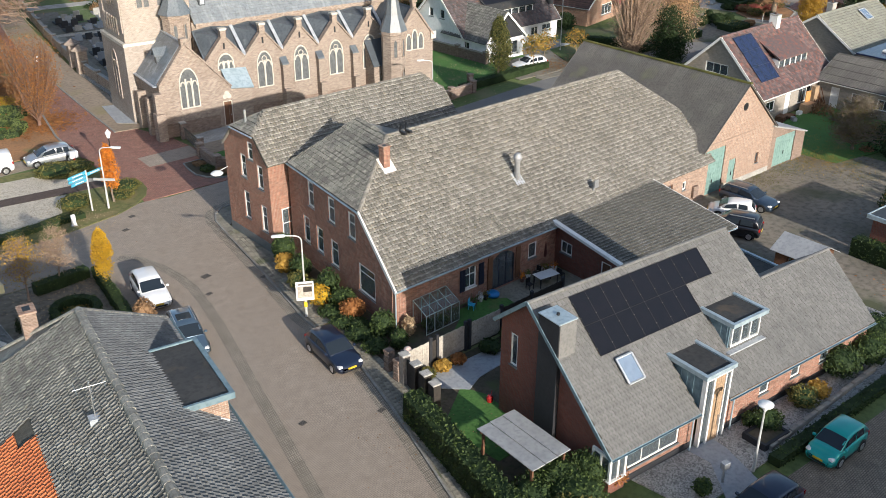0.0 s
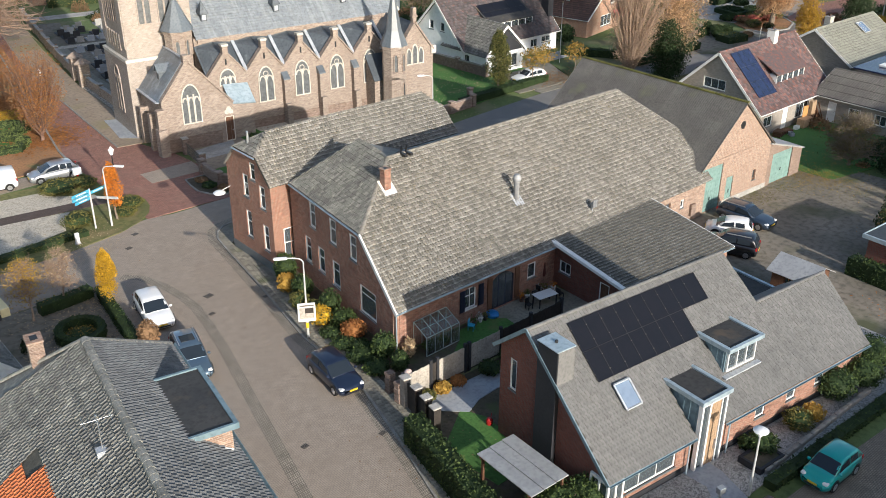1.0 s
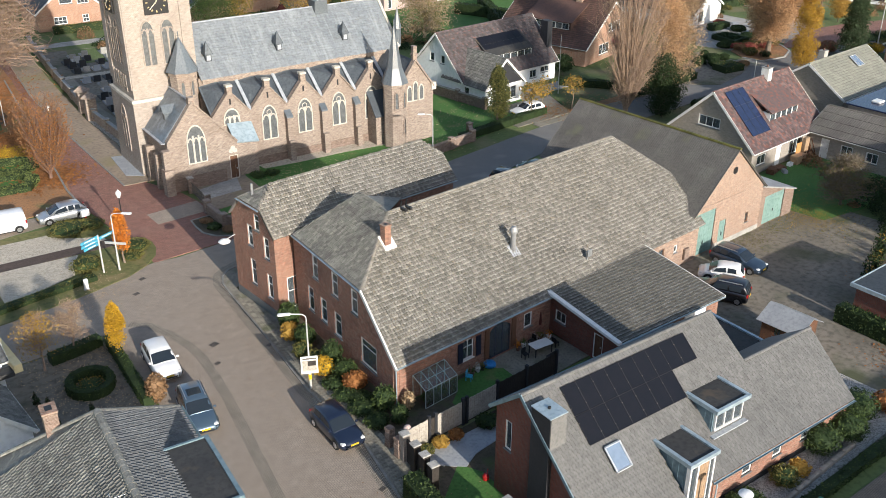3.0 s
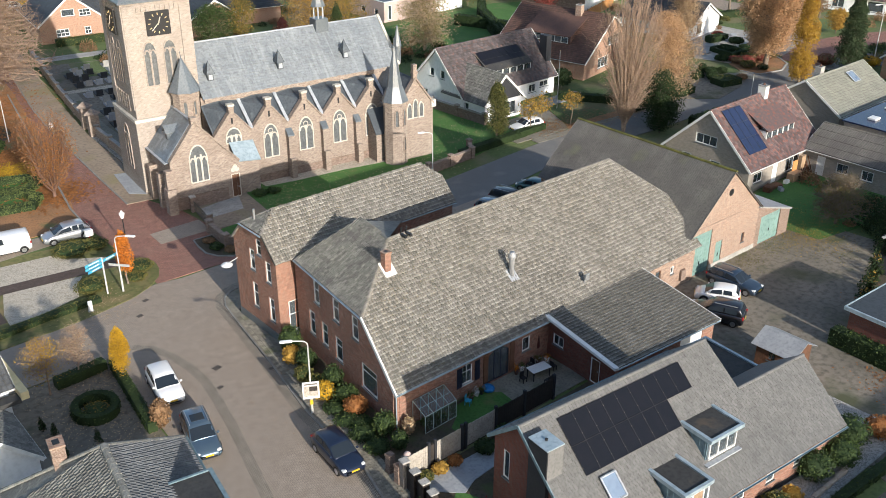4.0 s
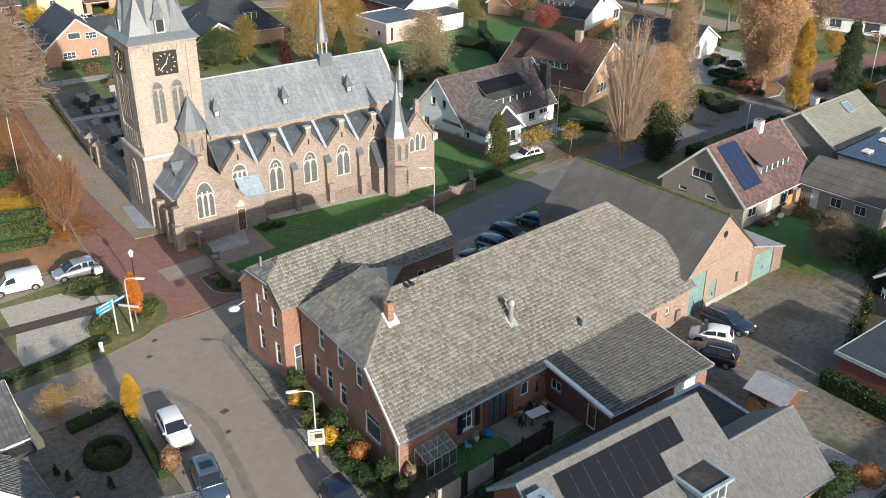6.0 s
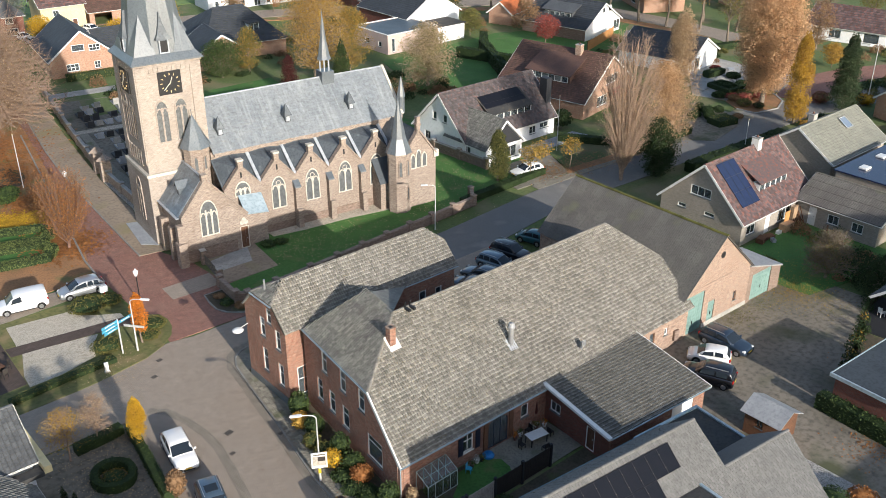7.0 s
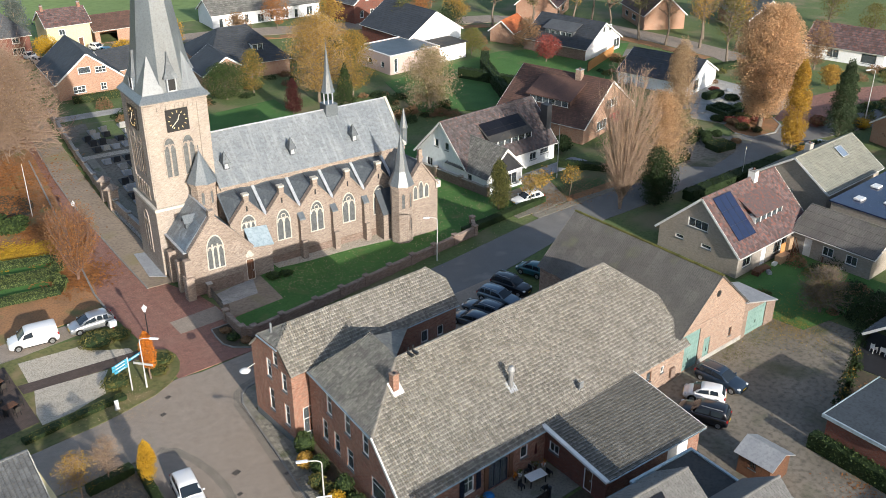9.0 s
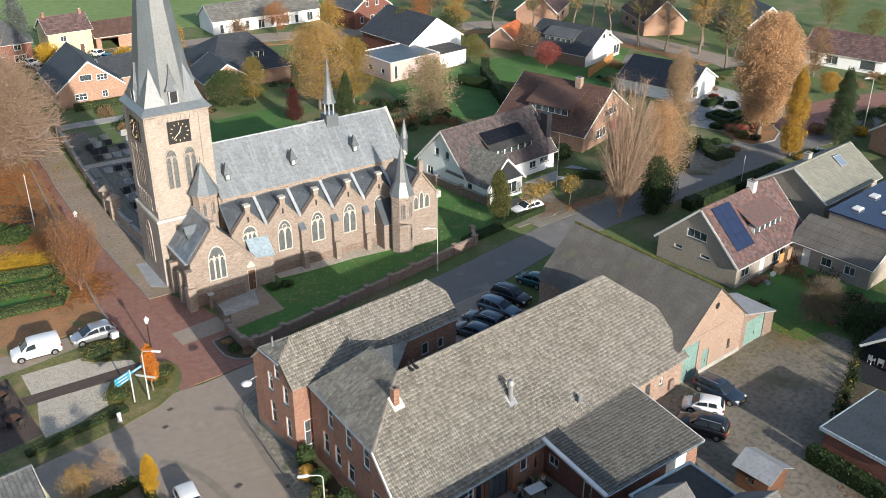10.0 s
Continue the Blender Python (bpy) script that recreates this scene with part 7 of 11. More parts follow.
def arch_pts(u0, u1, z0, zs, rise, n=5):
    """Outline of a pointed window in (u, z)."""
    m, pts = (u0 + u1) / 2, [(u0, z0), (u1, z0)]
    for i in range(n + 1):
        t = i / n
        pts.append((u1 - (u1 - m) * t ** 1.6, zs + rise * math.sin(t * math.pi / 2)))
    for i in range(n - 1, -1, -1):
        t = i / n
        pts.append((u0 + (m - u0) * t ** 1.6, zs + rise * math.sin(t * math.pi / 2)))
    return pts


def lancet(parent, P0, U, u, w, z0, zs, rise, lights=1, rose=False, rim="stone"):
    """A pointed church window: stone surround, dark leaded panes and stone mullions, set on a wall plane."""
    P0, U = Vector(P0), Vector(U)
    N = U.cross(Vector((0, 0, 1)))
    pos = lambda q, d: P0 + U * q[0] + Vector((0, 0, q[1])) + N * d
    out, inn = arch_pts(u - w / 2 - 0.1, u + w / 2 + 0.1, z0 - 0.1, zs, rise + 0.14), arch_pts(u - w / 2, u + w / 2, z0, zs, rise)
    bm = bmesh.new()
    n = len(out)
    for d0, d1, a, b in ((0.1, 0.1, out, inn),):
        A = [bm.verts.new(pos(q, 0.09)) for q in out]
        B = [bm.verts.new(pos(q, 0.09)) for q in inn]
        C = [bm.verts.new(pos(q, -0.02)) for q in out]
        D = [bm.verts.new(pos(q, -0.02)) for q in inn]
        for i in range(n):
            j = (i + 1) % n
            bm.faces.new([A[i], A[j], B[j], B[i]])
            bm.faces.new([A[i], C[i], C[j], A[j]])
            bm.faces.new([B[i], B[j], D[j], D[i]])
    win = part("window", bm, M[rim], parent, "pointed window with pale stone surround" if rim == "stone" else "pointed window in a brick surround")
    bm = bmesh.new()
    bm.faces.new([bm.verts.new(pos(q, 0.015)) for q in inn])
    part("pane", bm, M["lead_glass"], win)
    bm = bmesh.new()
    for i in range(1, lights):
        uu = u - w / 2 + w * i / lights
        c = [pos((uu - 0.085, z0), 0.02), pos((uu + 0.085, z0), 0.02), pos((uu + 0.085, z0), 0.1), pos((uu - 0.085, z0), 0.1)]
        top = zs + rise * 0.35
        hexa(bm, c + [q + Vector((0, 0, top - z0)) for q in c])
    if lights > 1:
        step = w / lights
        for i in range(lights):
            a0 = u - w / 2 + step * i
            pts = arch_pts(a0 + 0.05, a0 + step - 0.05, zs - 0.2, zs - 0.1, step * 0.6, 3)
            for p, q in zip(pts[1:], pts[2:]):
                beam(bm, pos(p, 0.06), pos(q, 0.06), 0.12, 0.12)
    if rose:
        c = (u, zs + rise * 0.48)
        for i in range(10):
            a, b = 2 * math.pi * i / 10, 2 * math.pi * (i + 1) / 10
            r = w * 0.17
            beam(bm, pos((c[0] + r * math.cos(a), c[1] + r * math.sin(a)), 0.06), pos((c[0] + r * math.cos(b), c[1] + r * math.sin(b)), 0.06), 0.07, 0.07)
    if len(bm.verts):
        part("tracery", bm, M[rim], win)
    else:
        bm.free()
    return win


M["lead_glass"] = mat("leaded_glass", (0.15, 0.157, 0.158), (0.09, 0.096, 0.1), 0.3, fine=12, coarse=3, amount=0.3, bump=0.1, spec=0.6)


def solid(parent, rows, material, name="wall", label="", bevel=0.0):
    return part(name, boxes(*rows, bevel=bevel), material, parent, label)


# tower
tower = solid(CH, [(0, TA, 0, TA, TL, TZ)], TB, "tower", "square brick tower with clocks")
solid(CH, [(-0.25, TA + 0.1, -0.25, TA + 0.25, 0, TL - 0.25)], TB, "tower_base")
solid(tower, [(-0.32, TA + 0.15, -0.32, TA + 0.32, TL - 0.25, TL + 0.05)], M["stone"], "string_course", "stone string course")
solid(tower, [(-0.12, TA + 0.12, -0.12, TA + 0.12, TZ - 0.25, TZ)], TB, "cornice")
for side in range(2):
    P0, U = ((0, 0, 0), (1, 0, 0)) if side == 0 else ((0, TA, 0), (0, -1, 0))
    N = Vector(U).cross(Vector((0, 0, 1)))
    q = lambda u, z, d: Vector(P0) + Vector(U) * u + Vector((0, 0, z)) + N * d
    for u in (2.15, 4.1):
        lancet(tower, P0, U, u, 1.15, 10.9, 14.1, 0.95, 2, rim="brick_tower")
    # little arcade under the cornice and clock
    bm = bmesh.new()
    for i in range(9):
        hexa(bm, [q(1.35 + i * 0.46, TZ - 0.95, 0), q(1.57 + i * 0.46, TZ - 0.95, 0), q(1.57 + i * 0.46, TZ - 0.95, 0.12), q(1.35 + i * 0.46, TZ - 0.95, 0.12),
                  q(1.35 + i * 0.46, TZ - 0.45, 0), q(1.57 + i * 0.46, TZ - 0.45, 0), q(1.57 + i * 0.46, TZ - 0.45, 0.12), q(1.35 + i * 0.46, TZ - 0.45, 0.12)])
    for a, b in ((0, 1.1), (5.45, TA)):
        hexa(bm, [q(a, TL + 1, 0), q(b, TL + 1, 0), q(b, TL + 1, 0.12), q(a, TL + 1, 0.12), q(a, TZ - 0.3, 0), q(b, TZ - 0.3, 0), q(b, TZ - 0.3, 0.12), q(a, TZ - 0.3, 0.12)])
    hexa(bm, [q(1.1, TZ - 0.45, 0), q(5.45, TZ - 0.45, 0), q(5.45, TZ - 0.45, 0.12), q(1.1, TZ - 0.45, 0.12), q(1.1, TZ - 0.26, 0), q(5.45, TZ - 0.26, 0), q(5.45, TZ - 0.26, 0.12), q(1.1, TZ - 0.26, 0.12)])
    part("brick_panel", bm, TB, tower)
    bm = bmesh.new()
    c = (TA / 2, TZ - 2.12)
    h = 1.15
    hexa(bm, [q(c[0] - h, c[1] - h, 0.05), q(c[0] + h, c[1] - h, 0.05), q(c[0] + h, c[1] - h, 0.2), q(c[0] - h, c[1] - h, 0.2), q(c[0] - h, c[1] + h, 0.05), q(c[0] + h, c[1] + h, 0.05), q(c[0] + h, c[1] + h, 0.2), q(c[0] - h, c[1] + h, 0.2)])
    clock = part("clock", bm, M["black"], tower, "black square clock face with gold marks")
    for i in range(12):
        a = math.radians(30 * i)
        bm = bmesh.new()
        beam(bm, q(c[0] + 0.78 * math.sin(a), c[1] + 0.78 * math.cos(a), 0.23), q(c[0] + 0.98 * math.sin(a), c[1] + 0.98 * math.cos(a), 0.23), 0.07, 0.07)
        part("hour_mark", bm, M["gilt"], clock)
    for a, l in ((math.radians(225), 0.95), (math.radians(22), 0.62)):
        bm = bmesh.new()
        beam(bm, q(c[0] - 0.15 * math.sin(a), c[1] - 0.15 * math.cos(a), 0.26), q(c[0] + l * math.sin(a), c[1] + l * math.cos(a), 0.26), 0.06, 0.07)
        part("clock_pointer", bm, M["stone"], clock)
    if side == 1:
        bm = bmesh.new()
        for i in range(6):
            hexa(bm, [q(1.3 + i * 0.75, TL + 0.6, 0), q(1.55 + i * 0.75, TL + 0.6, 0), q(1.55 + i * 0.75, TL + 0.6, 0.16), q(1.3 + i * 0.75, TL + 0.6, 0.16), q(1.3 + i * 0.75, TL + 2.2, 0), q(1.55 + i * 0.75, TL + 2.2, 0), q(1.55 + i * 0.75, TL + 2.2, 0.16), q(1.3 + i * 0.75, TL + 2.2, 0.16)])
        part("brick_arcade", bm, TB, tower)
        lancet(tower, (-0.25, TA, 0), U, TA / 2, 1.5, 2.0, 5.2, 1.3, 2, rim="brick_tower")
# broached spire
cx = TA / 2
zb, zm, zt = TZ, TZ + 0.7, 41.0
e, ap = TA / 2 + 0.35, 2.95
ro = ap / math.cos(math.radians(22.5))
octo = [(ro * math.cos(math.radians(22.5 + 45 * i)), ro * math.sin(math.radians(22.5 + 45 * i))) for i in range(8)]
sp = bmesh.new()
sv = [sp.verts.new((cx + k * a, cx + k * b, z)) for k, z in ((e, zb - 0.05), (e, zb + 0.06), (ap + 0.12, zm)) for a, b in ((-1, -1), (1, -1), (1, 1), (-1, 1))]
sp.faces.new(sv[:4][::-1])
for k in (0, 4):
    for i in range(4):
        j = (i + 1) % 4
        sp.faces.new([sv[k + i], sv[k + j], sv[k + 4 + j], sv[k + 4 + i]])
sp.faces.new(sv[8:])
part("spire_skirt", sp, M["slate"], CH, "flared slate skirt over the tower eave")
sp = bmesh.new()
rings = 14
lev = []
for r_ in range(rings):
    k = 1 - r_ / rings
    z = zm + (zt - zm) * r_ / rings
    lev.append([sp.verts.new((cx + a * k, cx + b * k, z)) for a, b in octo])
tip = sp.verts.new((cx, cx, zt))
for r_ in range(rings):
    for i in range(8):
        j = (i + 1) % 8
        sp.faces.new([lev[r_][i], lev[r_][j], tip] if r_ == rings - 1 else [lev[r_][i], lev[r_][j], lev[r_ + 1][j], lev[r_ + 1][i]])
spire = part("spire", sp, M["slate"], CH, "tall eight-sided slate spire")
# half pyramids that fill the corners
for i in range(4):
    a = math.radians(45 + 90 * i)
    D = Vector((math.cos(a), math.sin(a), 0))
    S = Vector((-math.sin(a), math.cos(a), 0))
    c = Vector((cx, cx, 0))
    k = ap + 0.1
    bm = bmesh.new()
    base = [c + D * (k * 1.4142) + Vector((0, 0, zm)), c + D * ap * 0.96 + S * (k * 0.52) + Vector((0, 0, zm)), c + D * ap * 0.96 - S * (k * 0.52) + Vector((0, 0, zm))]
    bv = [bm.verts.new(p) for p in base]
    t_ = bm.verts.new(c + D * (ap * (zt - zm - 3.7) / (zt - zm) - 0.03) + Vector((0, 0, zm + 3.7)))
    for j in range(3):
        bm.faces.new([bv[j], bv[(j + 1) % 3], t_])
    bm.faces.new(bv[::-1])
    part("broach", bm, M["slate"], spire)
for i in range(4):
    a = math.radians(-90 + 90 * i)
    X, Y = Vector((math.cos(a), math.sin(a), 0)), Vector((-math.sin(a), math.cos(a), 0))
    b0 = Vector((cx, cx, 0)) + X * 3.05
    bm = bmesh.new()
    hexa(bm, [p + Vector((0, 0, z)) for z in (zb + 0.5, zb + 2.1) for p in (b0 + Y * -0.5, b0 + Y * 0.5, b0 - X * 1.2 + Y * 0.5, b0 - X * 1.2 + Y * -0.5)])
    dm = part("spire_dormer", bm, M["slate_blue"], spire)
    bm = bmesh.new()
    ring = []
    for k, z, back in ((0.8, 2.05, 0.2), (0.5, 2.6, 0.0), (0.2, 3.6, -0.25), (0.03, 4.6, -0.4)):
        ring.append([bm.verts.new(p + Vector((0, 0, zb + z))) for p in (b0 + X * back + Y * -k, b0 + X * back + Y * k, b0 - X * 1.25 + Y * k, b0 - X * 1.25 + Y * -k)])
    bm.faces.new(ring[0][::-1])
    bm.faces.new(ring[-1])
    for p_, q_ in zip(ring, ring[1:]):
        for j in range(4):
            bm.faces.new([p_[j], p_[(j + 1) % 4], q_[(j + 1) % 4], q_[j]])
    top = b0 - X * 0.8 + Vector((0, 0, zb + 4.5))
    tube(bm, top, top + Vector((0, 0, 1.0)), 0.05)
    part("dormer_roof", bm, M["slate_dark"], dm)
    bm = bmesh.new()
    hexa(bm, [p + Vector((0, 0, z)) for z in (zb + 0.85, zb + 1.95) for p in (b0 + X * 0.02 + Y * -0.34, b0 + X * 0.02 + Y * 0.34, b0 + X * 0.06 + Y * 0.34, b0 + X * 0.06 + Y * -0.34)])
    part("louvre", bm, M["black"], dm)
    bm = bmesh.new()
    for s_ in (-1, 1):
        beam(bm, b0 + X * 0.05 + Y * (0.42 * s_) + Vector((0, 0, zb + 0.75)), b0 + X * 0.05 + Y * (0.42 * s_) + Vector((0, 0, zb + 2.05)), 0.12, 0.12)
    beam(bm, b0 + X * 0.05 + Y * -0.48 + Vector((0, 0, zb + 0.78)), b0 + X * 0.05 + Y * 0.48 + Vector((0, 0, zb + 0.78)), 0.14, 0.12)
    part("dormer_surround", bm, M["lead"], dm)

# nave
nave = part("nave", boxes((TA - 0.3, NX, -0.9, 2 * NY + 0.9, 0, NE)), HB, CH)
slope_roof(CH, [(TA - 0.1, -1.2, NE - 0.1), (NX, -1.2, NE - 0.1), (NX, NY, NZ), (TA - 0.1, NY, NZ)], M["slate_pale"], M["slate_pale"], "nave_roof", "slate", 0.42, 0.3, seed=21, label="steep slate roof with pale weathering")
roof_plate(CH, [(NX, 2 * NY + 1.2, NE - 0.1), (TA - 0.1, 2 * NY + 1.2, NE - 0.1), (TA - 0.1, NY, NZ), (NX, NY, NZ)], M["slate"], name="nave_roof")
wall(CH, (NX, -0.9), (NX, 2 * NY + 0.9), [(0, NE), (NY + 0.9, NZ - 0.1), (2 * NY + 1.8, NE)], (), HB)
solid(CH, [(TA, NX, -1.25, -1.05, NE - 0.45, NE - 0.05)], HB, "cornice", "brick cornice under the nave eave")
caps("ridge_tiles", (TA, NY, NZ), (NX, NY, NZ), M["lead"], CH, 0.13, 0.9)
for x in (7.9, 15.6, 23.4):
    bm = bmesh.new()
    zz = 10.4
    yy = -1.2 + (zz - NE) / (NZ - NE) * (NY + 1.2)
    box(bm, x - 0.3, x + 0.3, yy - 0.15, yy + 0.9, zz, zz + 0.75)
    dm = part("roof_dormer", bm, M["slate_dark"], CH, "tiny slate-capped roof dormer")
    bm = bmesh.new()
    f = [bm.verts.new(p) for p in ((x - 0.45, yy - 0.3, zz + 0.7), (x + 0.45, yy - 0.3, zz + 0.7), (x + 0.45, yy + 0.9, zz + 0.7), (x - 0.45, yy + 0.9, zz + 0.7))]
    t_ = bm.verts.new((x, yy + 0.25, zz + 2.0))
    bm.faces.new(f[::-1])
    for j in range(4):
        bm.faces.new([f[j], f[(j + 1) % 4], t_])
    part("dormer_roof", bm, M["slate_dark"], dm)
    part("dormer_front", boxes((x - 0.2, x + 0.2, yy - 0.18, yy - 0.15, zz + 0.1, zz + 0.6)), M["lead"], dm)
# ridge turret
bm = bmesh.new()
FX = 22.0
box(bm, FX - 0.75, FX + 0.75, NY - 0.75, NY + 0.75, NZ - 1.3, NZ + 0.7)
fl = part("ridge_turret", bm, M["slate"], CH, "slender slate ridge turret with open belfry")
bm = bmesh.new()
for i in range(6):
    a = math.radians(60 * i)
    tube(bm, (FX + 0.55 * math.cos(a), NY + 0.55 * math.sin(a), NZ + 0.7), (FX + 0.55 * math.cos(a), NY + 0.55 * math.sin(a), NZ + 2.1), 0.08)
part("belfry_post", bm, M["lead"], fl)
bm = bmesh.new()
lathe(bm, [(0.85, 2.0), (0.7, 2.3), (0.35, 4.2), (0.03, 7.2)], 8, (FX, NY, NZ))
tube(bm, (FX, NY, NZ + 7.1), (FX, NY, NZ + 8.2), 0.03)
part("turret_roof", bm, M["slate"], fl)

# south aisle with a row of gables
AY, GS, GX, GZ, VZ = -3.87, 4.0, 8.15, 7.96, 5.9
for i in range(-1, 5):
    x = GX + i * GS
    if i == -1:
        continue
    if i >= 0:
        seg = [(0, VZ), (GS / 2 - 0.25, GZ), (GS / 2 + 0.25, GZ), (GS, VZ)]
        wl = wall(CH, (x - GS / 2, AY), (x + GS / 2, AY), seg, (), HB, 0.5)
        if i == 0:
            lancet(wl, (x - GS / 2, AY, 0), (1, 0, 0), GS / 2, 1.5, 5.0, 5.5, 0.9, 3)
        else:
            lancet(wl, (x - GS / 2, AY, 0), (1, 0, 0), GS / 2, 1.5, 2.65, 4.85, 1.2, 2, True)
        solid(wl, [(x - 0.28, x + 0.28, AY - 0.1, AY + 0.45, GZ - 0.15, GZ + 0.75)], HB, "gable_pinnacle")
        solid(wl, [(x - 0.35, x + 0.35, AY - 0.15, AY + 0.5, GZ + 0.75, GZ + 0.95)], M["stone"], "pinnacle_cap")
        solid(wl, [(x - 0.09, x + 0.09, AY - 0.02, AY + 0.1, GZ - 1.05, GZ - 0.45)], M["black"], "slit")
        # coping along the gable
        bm = bmesh.new()
        for s in (-1, 1):
            beam(bm, (x + s * 0.25, AY + 0.12, GZ + 0.04), (x + s * GS / 2, AY + 0.12, VZ + 0.04), 0.62, 0.14)
        part("coping", bm, M["brick_church"], wl)
        # roof saddles running back to the nave
        for s in (-1, 1):
            pts = [(x + s * GS / 2, AY + 0.3, VZ + 0.05), (x + s * GS / 2, -0.95, NE - 0.75), (x, -0.95, NE - 0.5), (x, AY + 0.3, GZ - 0.05)]
            roof_plate(wl, pts, M["slate_dark"], 0.1, "saddle_roof")
        bm = bmesh.new()
        beam(bm, (x + GS / 2, AY - 0.15, VZ + 0.14), (x + GS / 2, -0.98, NE - 0.66), 0.34, 0.1)
        part("valley_gutter", bm, M["lead"], wl)
        # stepped buttress
        if 0 < i < 4:
            bx = x + GS / 2
            bt = solid(wl, [(bx - 0.3, bx + 0.3, AY - 0.95, AY, 0, 2.2), (bx - 0.3, bx + 0.3, AY - 0.6, AY, 2.2, 4.6)], HB, "buttress")
            bm = bmesh.new()
            hexa(bm, [(bx - 0.36, AY - 0.7, 4.6), (bx + 0.36, AY - 0.7, 4.6), (bx + 0.36, AY, 4.6), (bx - 0.36, AY, 4.6), (bx - 0.36, AY - 0.65, 4.72), (bx + 0.36, AY - 0.65, 4.72), (bx + 0.36, AY, 5.3), (bx - 0.36, AY, 5.3)])
            part("buttress_cap", bm, M["slate"], bt)
        solid(wl, [(x - GS / 2 + (2.4 if i == 0 else 0), x + GS / 2, AY - 0.08, AY, 0, 0.9)], M["brick_plinth"], "plinth")

# gabled chapel beside the tower
CX, CY, CW, CZ, CE = 3.51, -6.01, 2.8, 8.5, 5.0
chw = wall(CH, (CX - CW, CY), (CX + CW + 1.3, CY), [(0, CE), (CW, CZ), (2 * CW + 1.3, 3.9)], [W(5.95, 0.95, 0.05, 2.5, kind="door", leaf="timber", frame="stone")], HB, 0.5)
lancet(chw, (CX - CW, CY, 0), (1, 0, 0), CW, 1.7, 2.6, 4.8, 1.4, 3)
wall(CH, (CX - CW, -0.2), (CX - CW, CY), CE, (), HB, 0.5)
wall(CH, (CX + CW + 1.3, CY), (CX + CW + 1.3, AY), 3.9, (), HB, 0.4)
for s in (-1, 1):
    xe = CX - CW - 0.2 if s < 0 else CX + CW + 1.3
    pts = [(xe, CY + 0.35, (CE - 0.1 if s < 0 else 3.85)), (xe, -0.1, (CE - 0.1 if s < 0 else 3.85)), (CX, -0.1, CZ), (CX, CY + 0.35, CZ)]
    if s > 0:
        pts = [pts[1], pts[0], pts[3], pts[2]]
    # blue slate for the tiles too: the sky's reflection put into their colour
    slope_roof(CH, pts, M["slate_blue"], M["slate_blue"], "chapel_roof", "slate", 0.42, 0.3, seed=30 + s)
bm = bmesh.new()
beam(bm, (CX, CY + 0.1, CZ + 0.06), (CX - CW, CY + 0.1, CE + 0.06), 0.62, 0.14)
beam(bm, (CX, CY + 0.1, CZ + 0.06), (CX + CW + 1.3, CY + 0.1, 3.96), 0.62, 0.14)
part("coping", bm, M["brick_church"], chw)
# lead rims, a small gabled vent and a flared eave on the chapel roof
bm = bmesh.new()
beam(bm, (CX - CW - 0.28, CY + 0.3, CE - 0.08), (CX - CW - 0.28, 0.1, CE - 0.08), 0.34, 0.1)
beam(bm, (CX - CW - 0.1, CY + 0.5, CE + 0.02), (CX - 0.05, CY + 0.5, CZ + 0.05), 0.12, 0.08)
beam(bm, (CX, CY + 0.4, CZ + 0.08), (CX, -0.1, CZ + 0.08), 0.22, 0.1)
part("lead_rim", bm, M["lead"], chw, "pale lead edge of the chapel roof")
cvx, cvy = CX - 1.35, CY + 2.9
cvz = CE + (CZ - CE) * (cvx - CX + CW) / CW
vent = part("roof_vent", boxes((cvx - 0.5, cvx + 0.4, cvy - 0.3, cvy + 0.3, cvz - 0.5, cvz + 0.35)), M["slate_dark"], chw, "small slate roof vent")
bm = bmesh.new()
for s in (-1, 1):
    add_plate(bm, [(cvx - 0.7, cvy + s * 0.5, cvz + 0.25), (cvx + 0.9, cvy + s * 0.5, cvz + 0.25), (cvx + 0.9, cvy, cvz + 0.95), (cvx - 0.7, cvy, cvz + 0.95)], (0, 0, 0.06))
part("vent_roof", bm, M["slate"], vent)
solid(chw, [(CX - 0.3, CX + 0.3, CY - 0.1, CY + 0.5, CZ - 0.2, CZ + 0.5)], HB, "gable_pinnacle")
solid(chw, [(CX - CW - 0.1, CX + CW - 0.1, CY - 0.1, CY, 0, 1.3)], M["brick_plinth"], "plinth")
for bx in (CX - CW - 0.45,):
    bt = solid(chw, [(bx - 0.35, bx + 0.5, CY - 0.8, CY + 0.2, 0, 2.6), (bx - 0.2, bx + 0.5, CY - 0.5, CY + 0.2, 2.6, 4.4)], HB, "buttress")
for yy in (-4.2, -1.6):
    solid(chw, [(CX - CW - 0.8, CX - CW, yy - 0.35, yy + 0.35, 0, 3.6)], HB, "buttress")
# porch with lead roof and trefoil light
PX0, PX1, PY = CX + CW + 1.35, CX + CW + 3.6, CY + 0.5
pw = wall(CH, (PX0, PY), (PX1, PY), [(0, 3.6), (2.25, 3.3)], (), HB, 0.4)
roof_plate(pw, [(PX0 - 0.1, PY - 0.15, 3.6), (PX1 + 0.2, PY - 0.15, 3.3), (PX1 + 0.2, AY - 0.1, 4.9), (PX0 - 0.1, AY - 0.1, 5.1)], M["zinc"], name="porch_roof", label="pale lead porch roof")
wall(CH, (PX1, PY), (PX1, AY), 3.3, (), HB, 0.3)
bm = bmesh.new()
for dx, dz in ((-0.2, 0), (0.2, 0), (0, 0.28)):
    tube(bm, (7.1 + dx, CY - 0.05, 3.0 + dz), (7.1 + dx, CY + 0.02, 3.0 + dz), 0.24, sides=12)
part("trefoil", bm, M["stone"], pw)
# stair turret between tower and chapel
bm = bmesh.new()
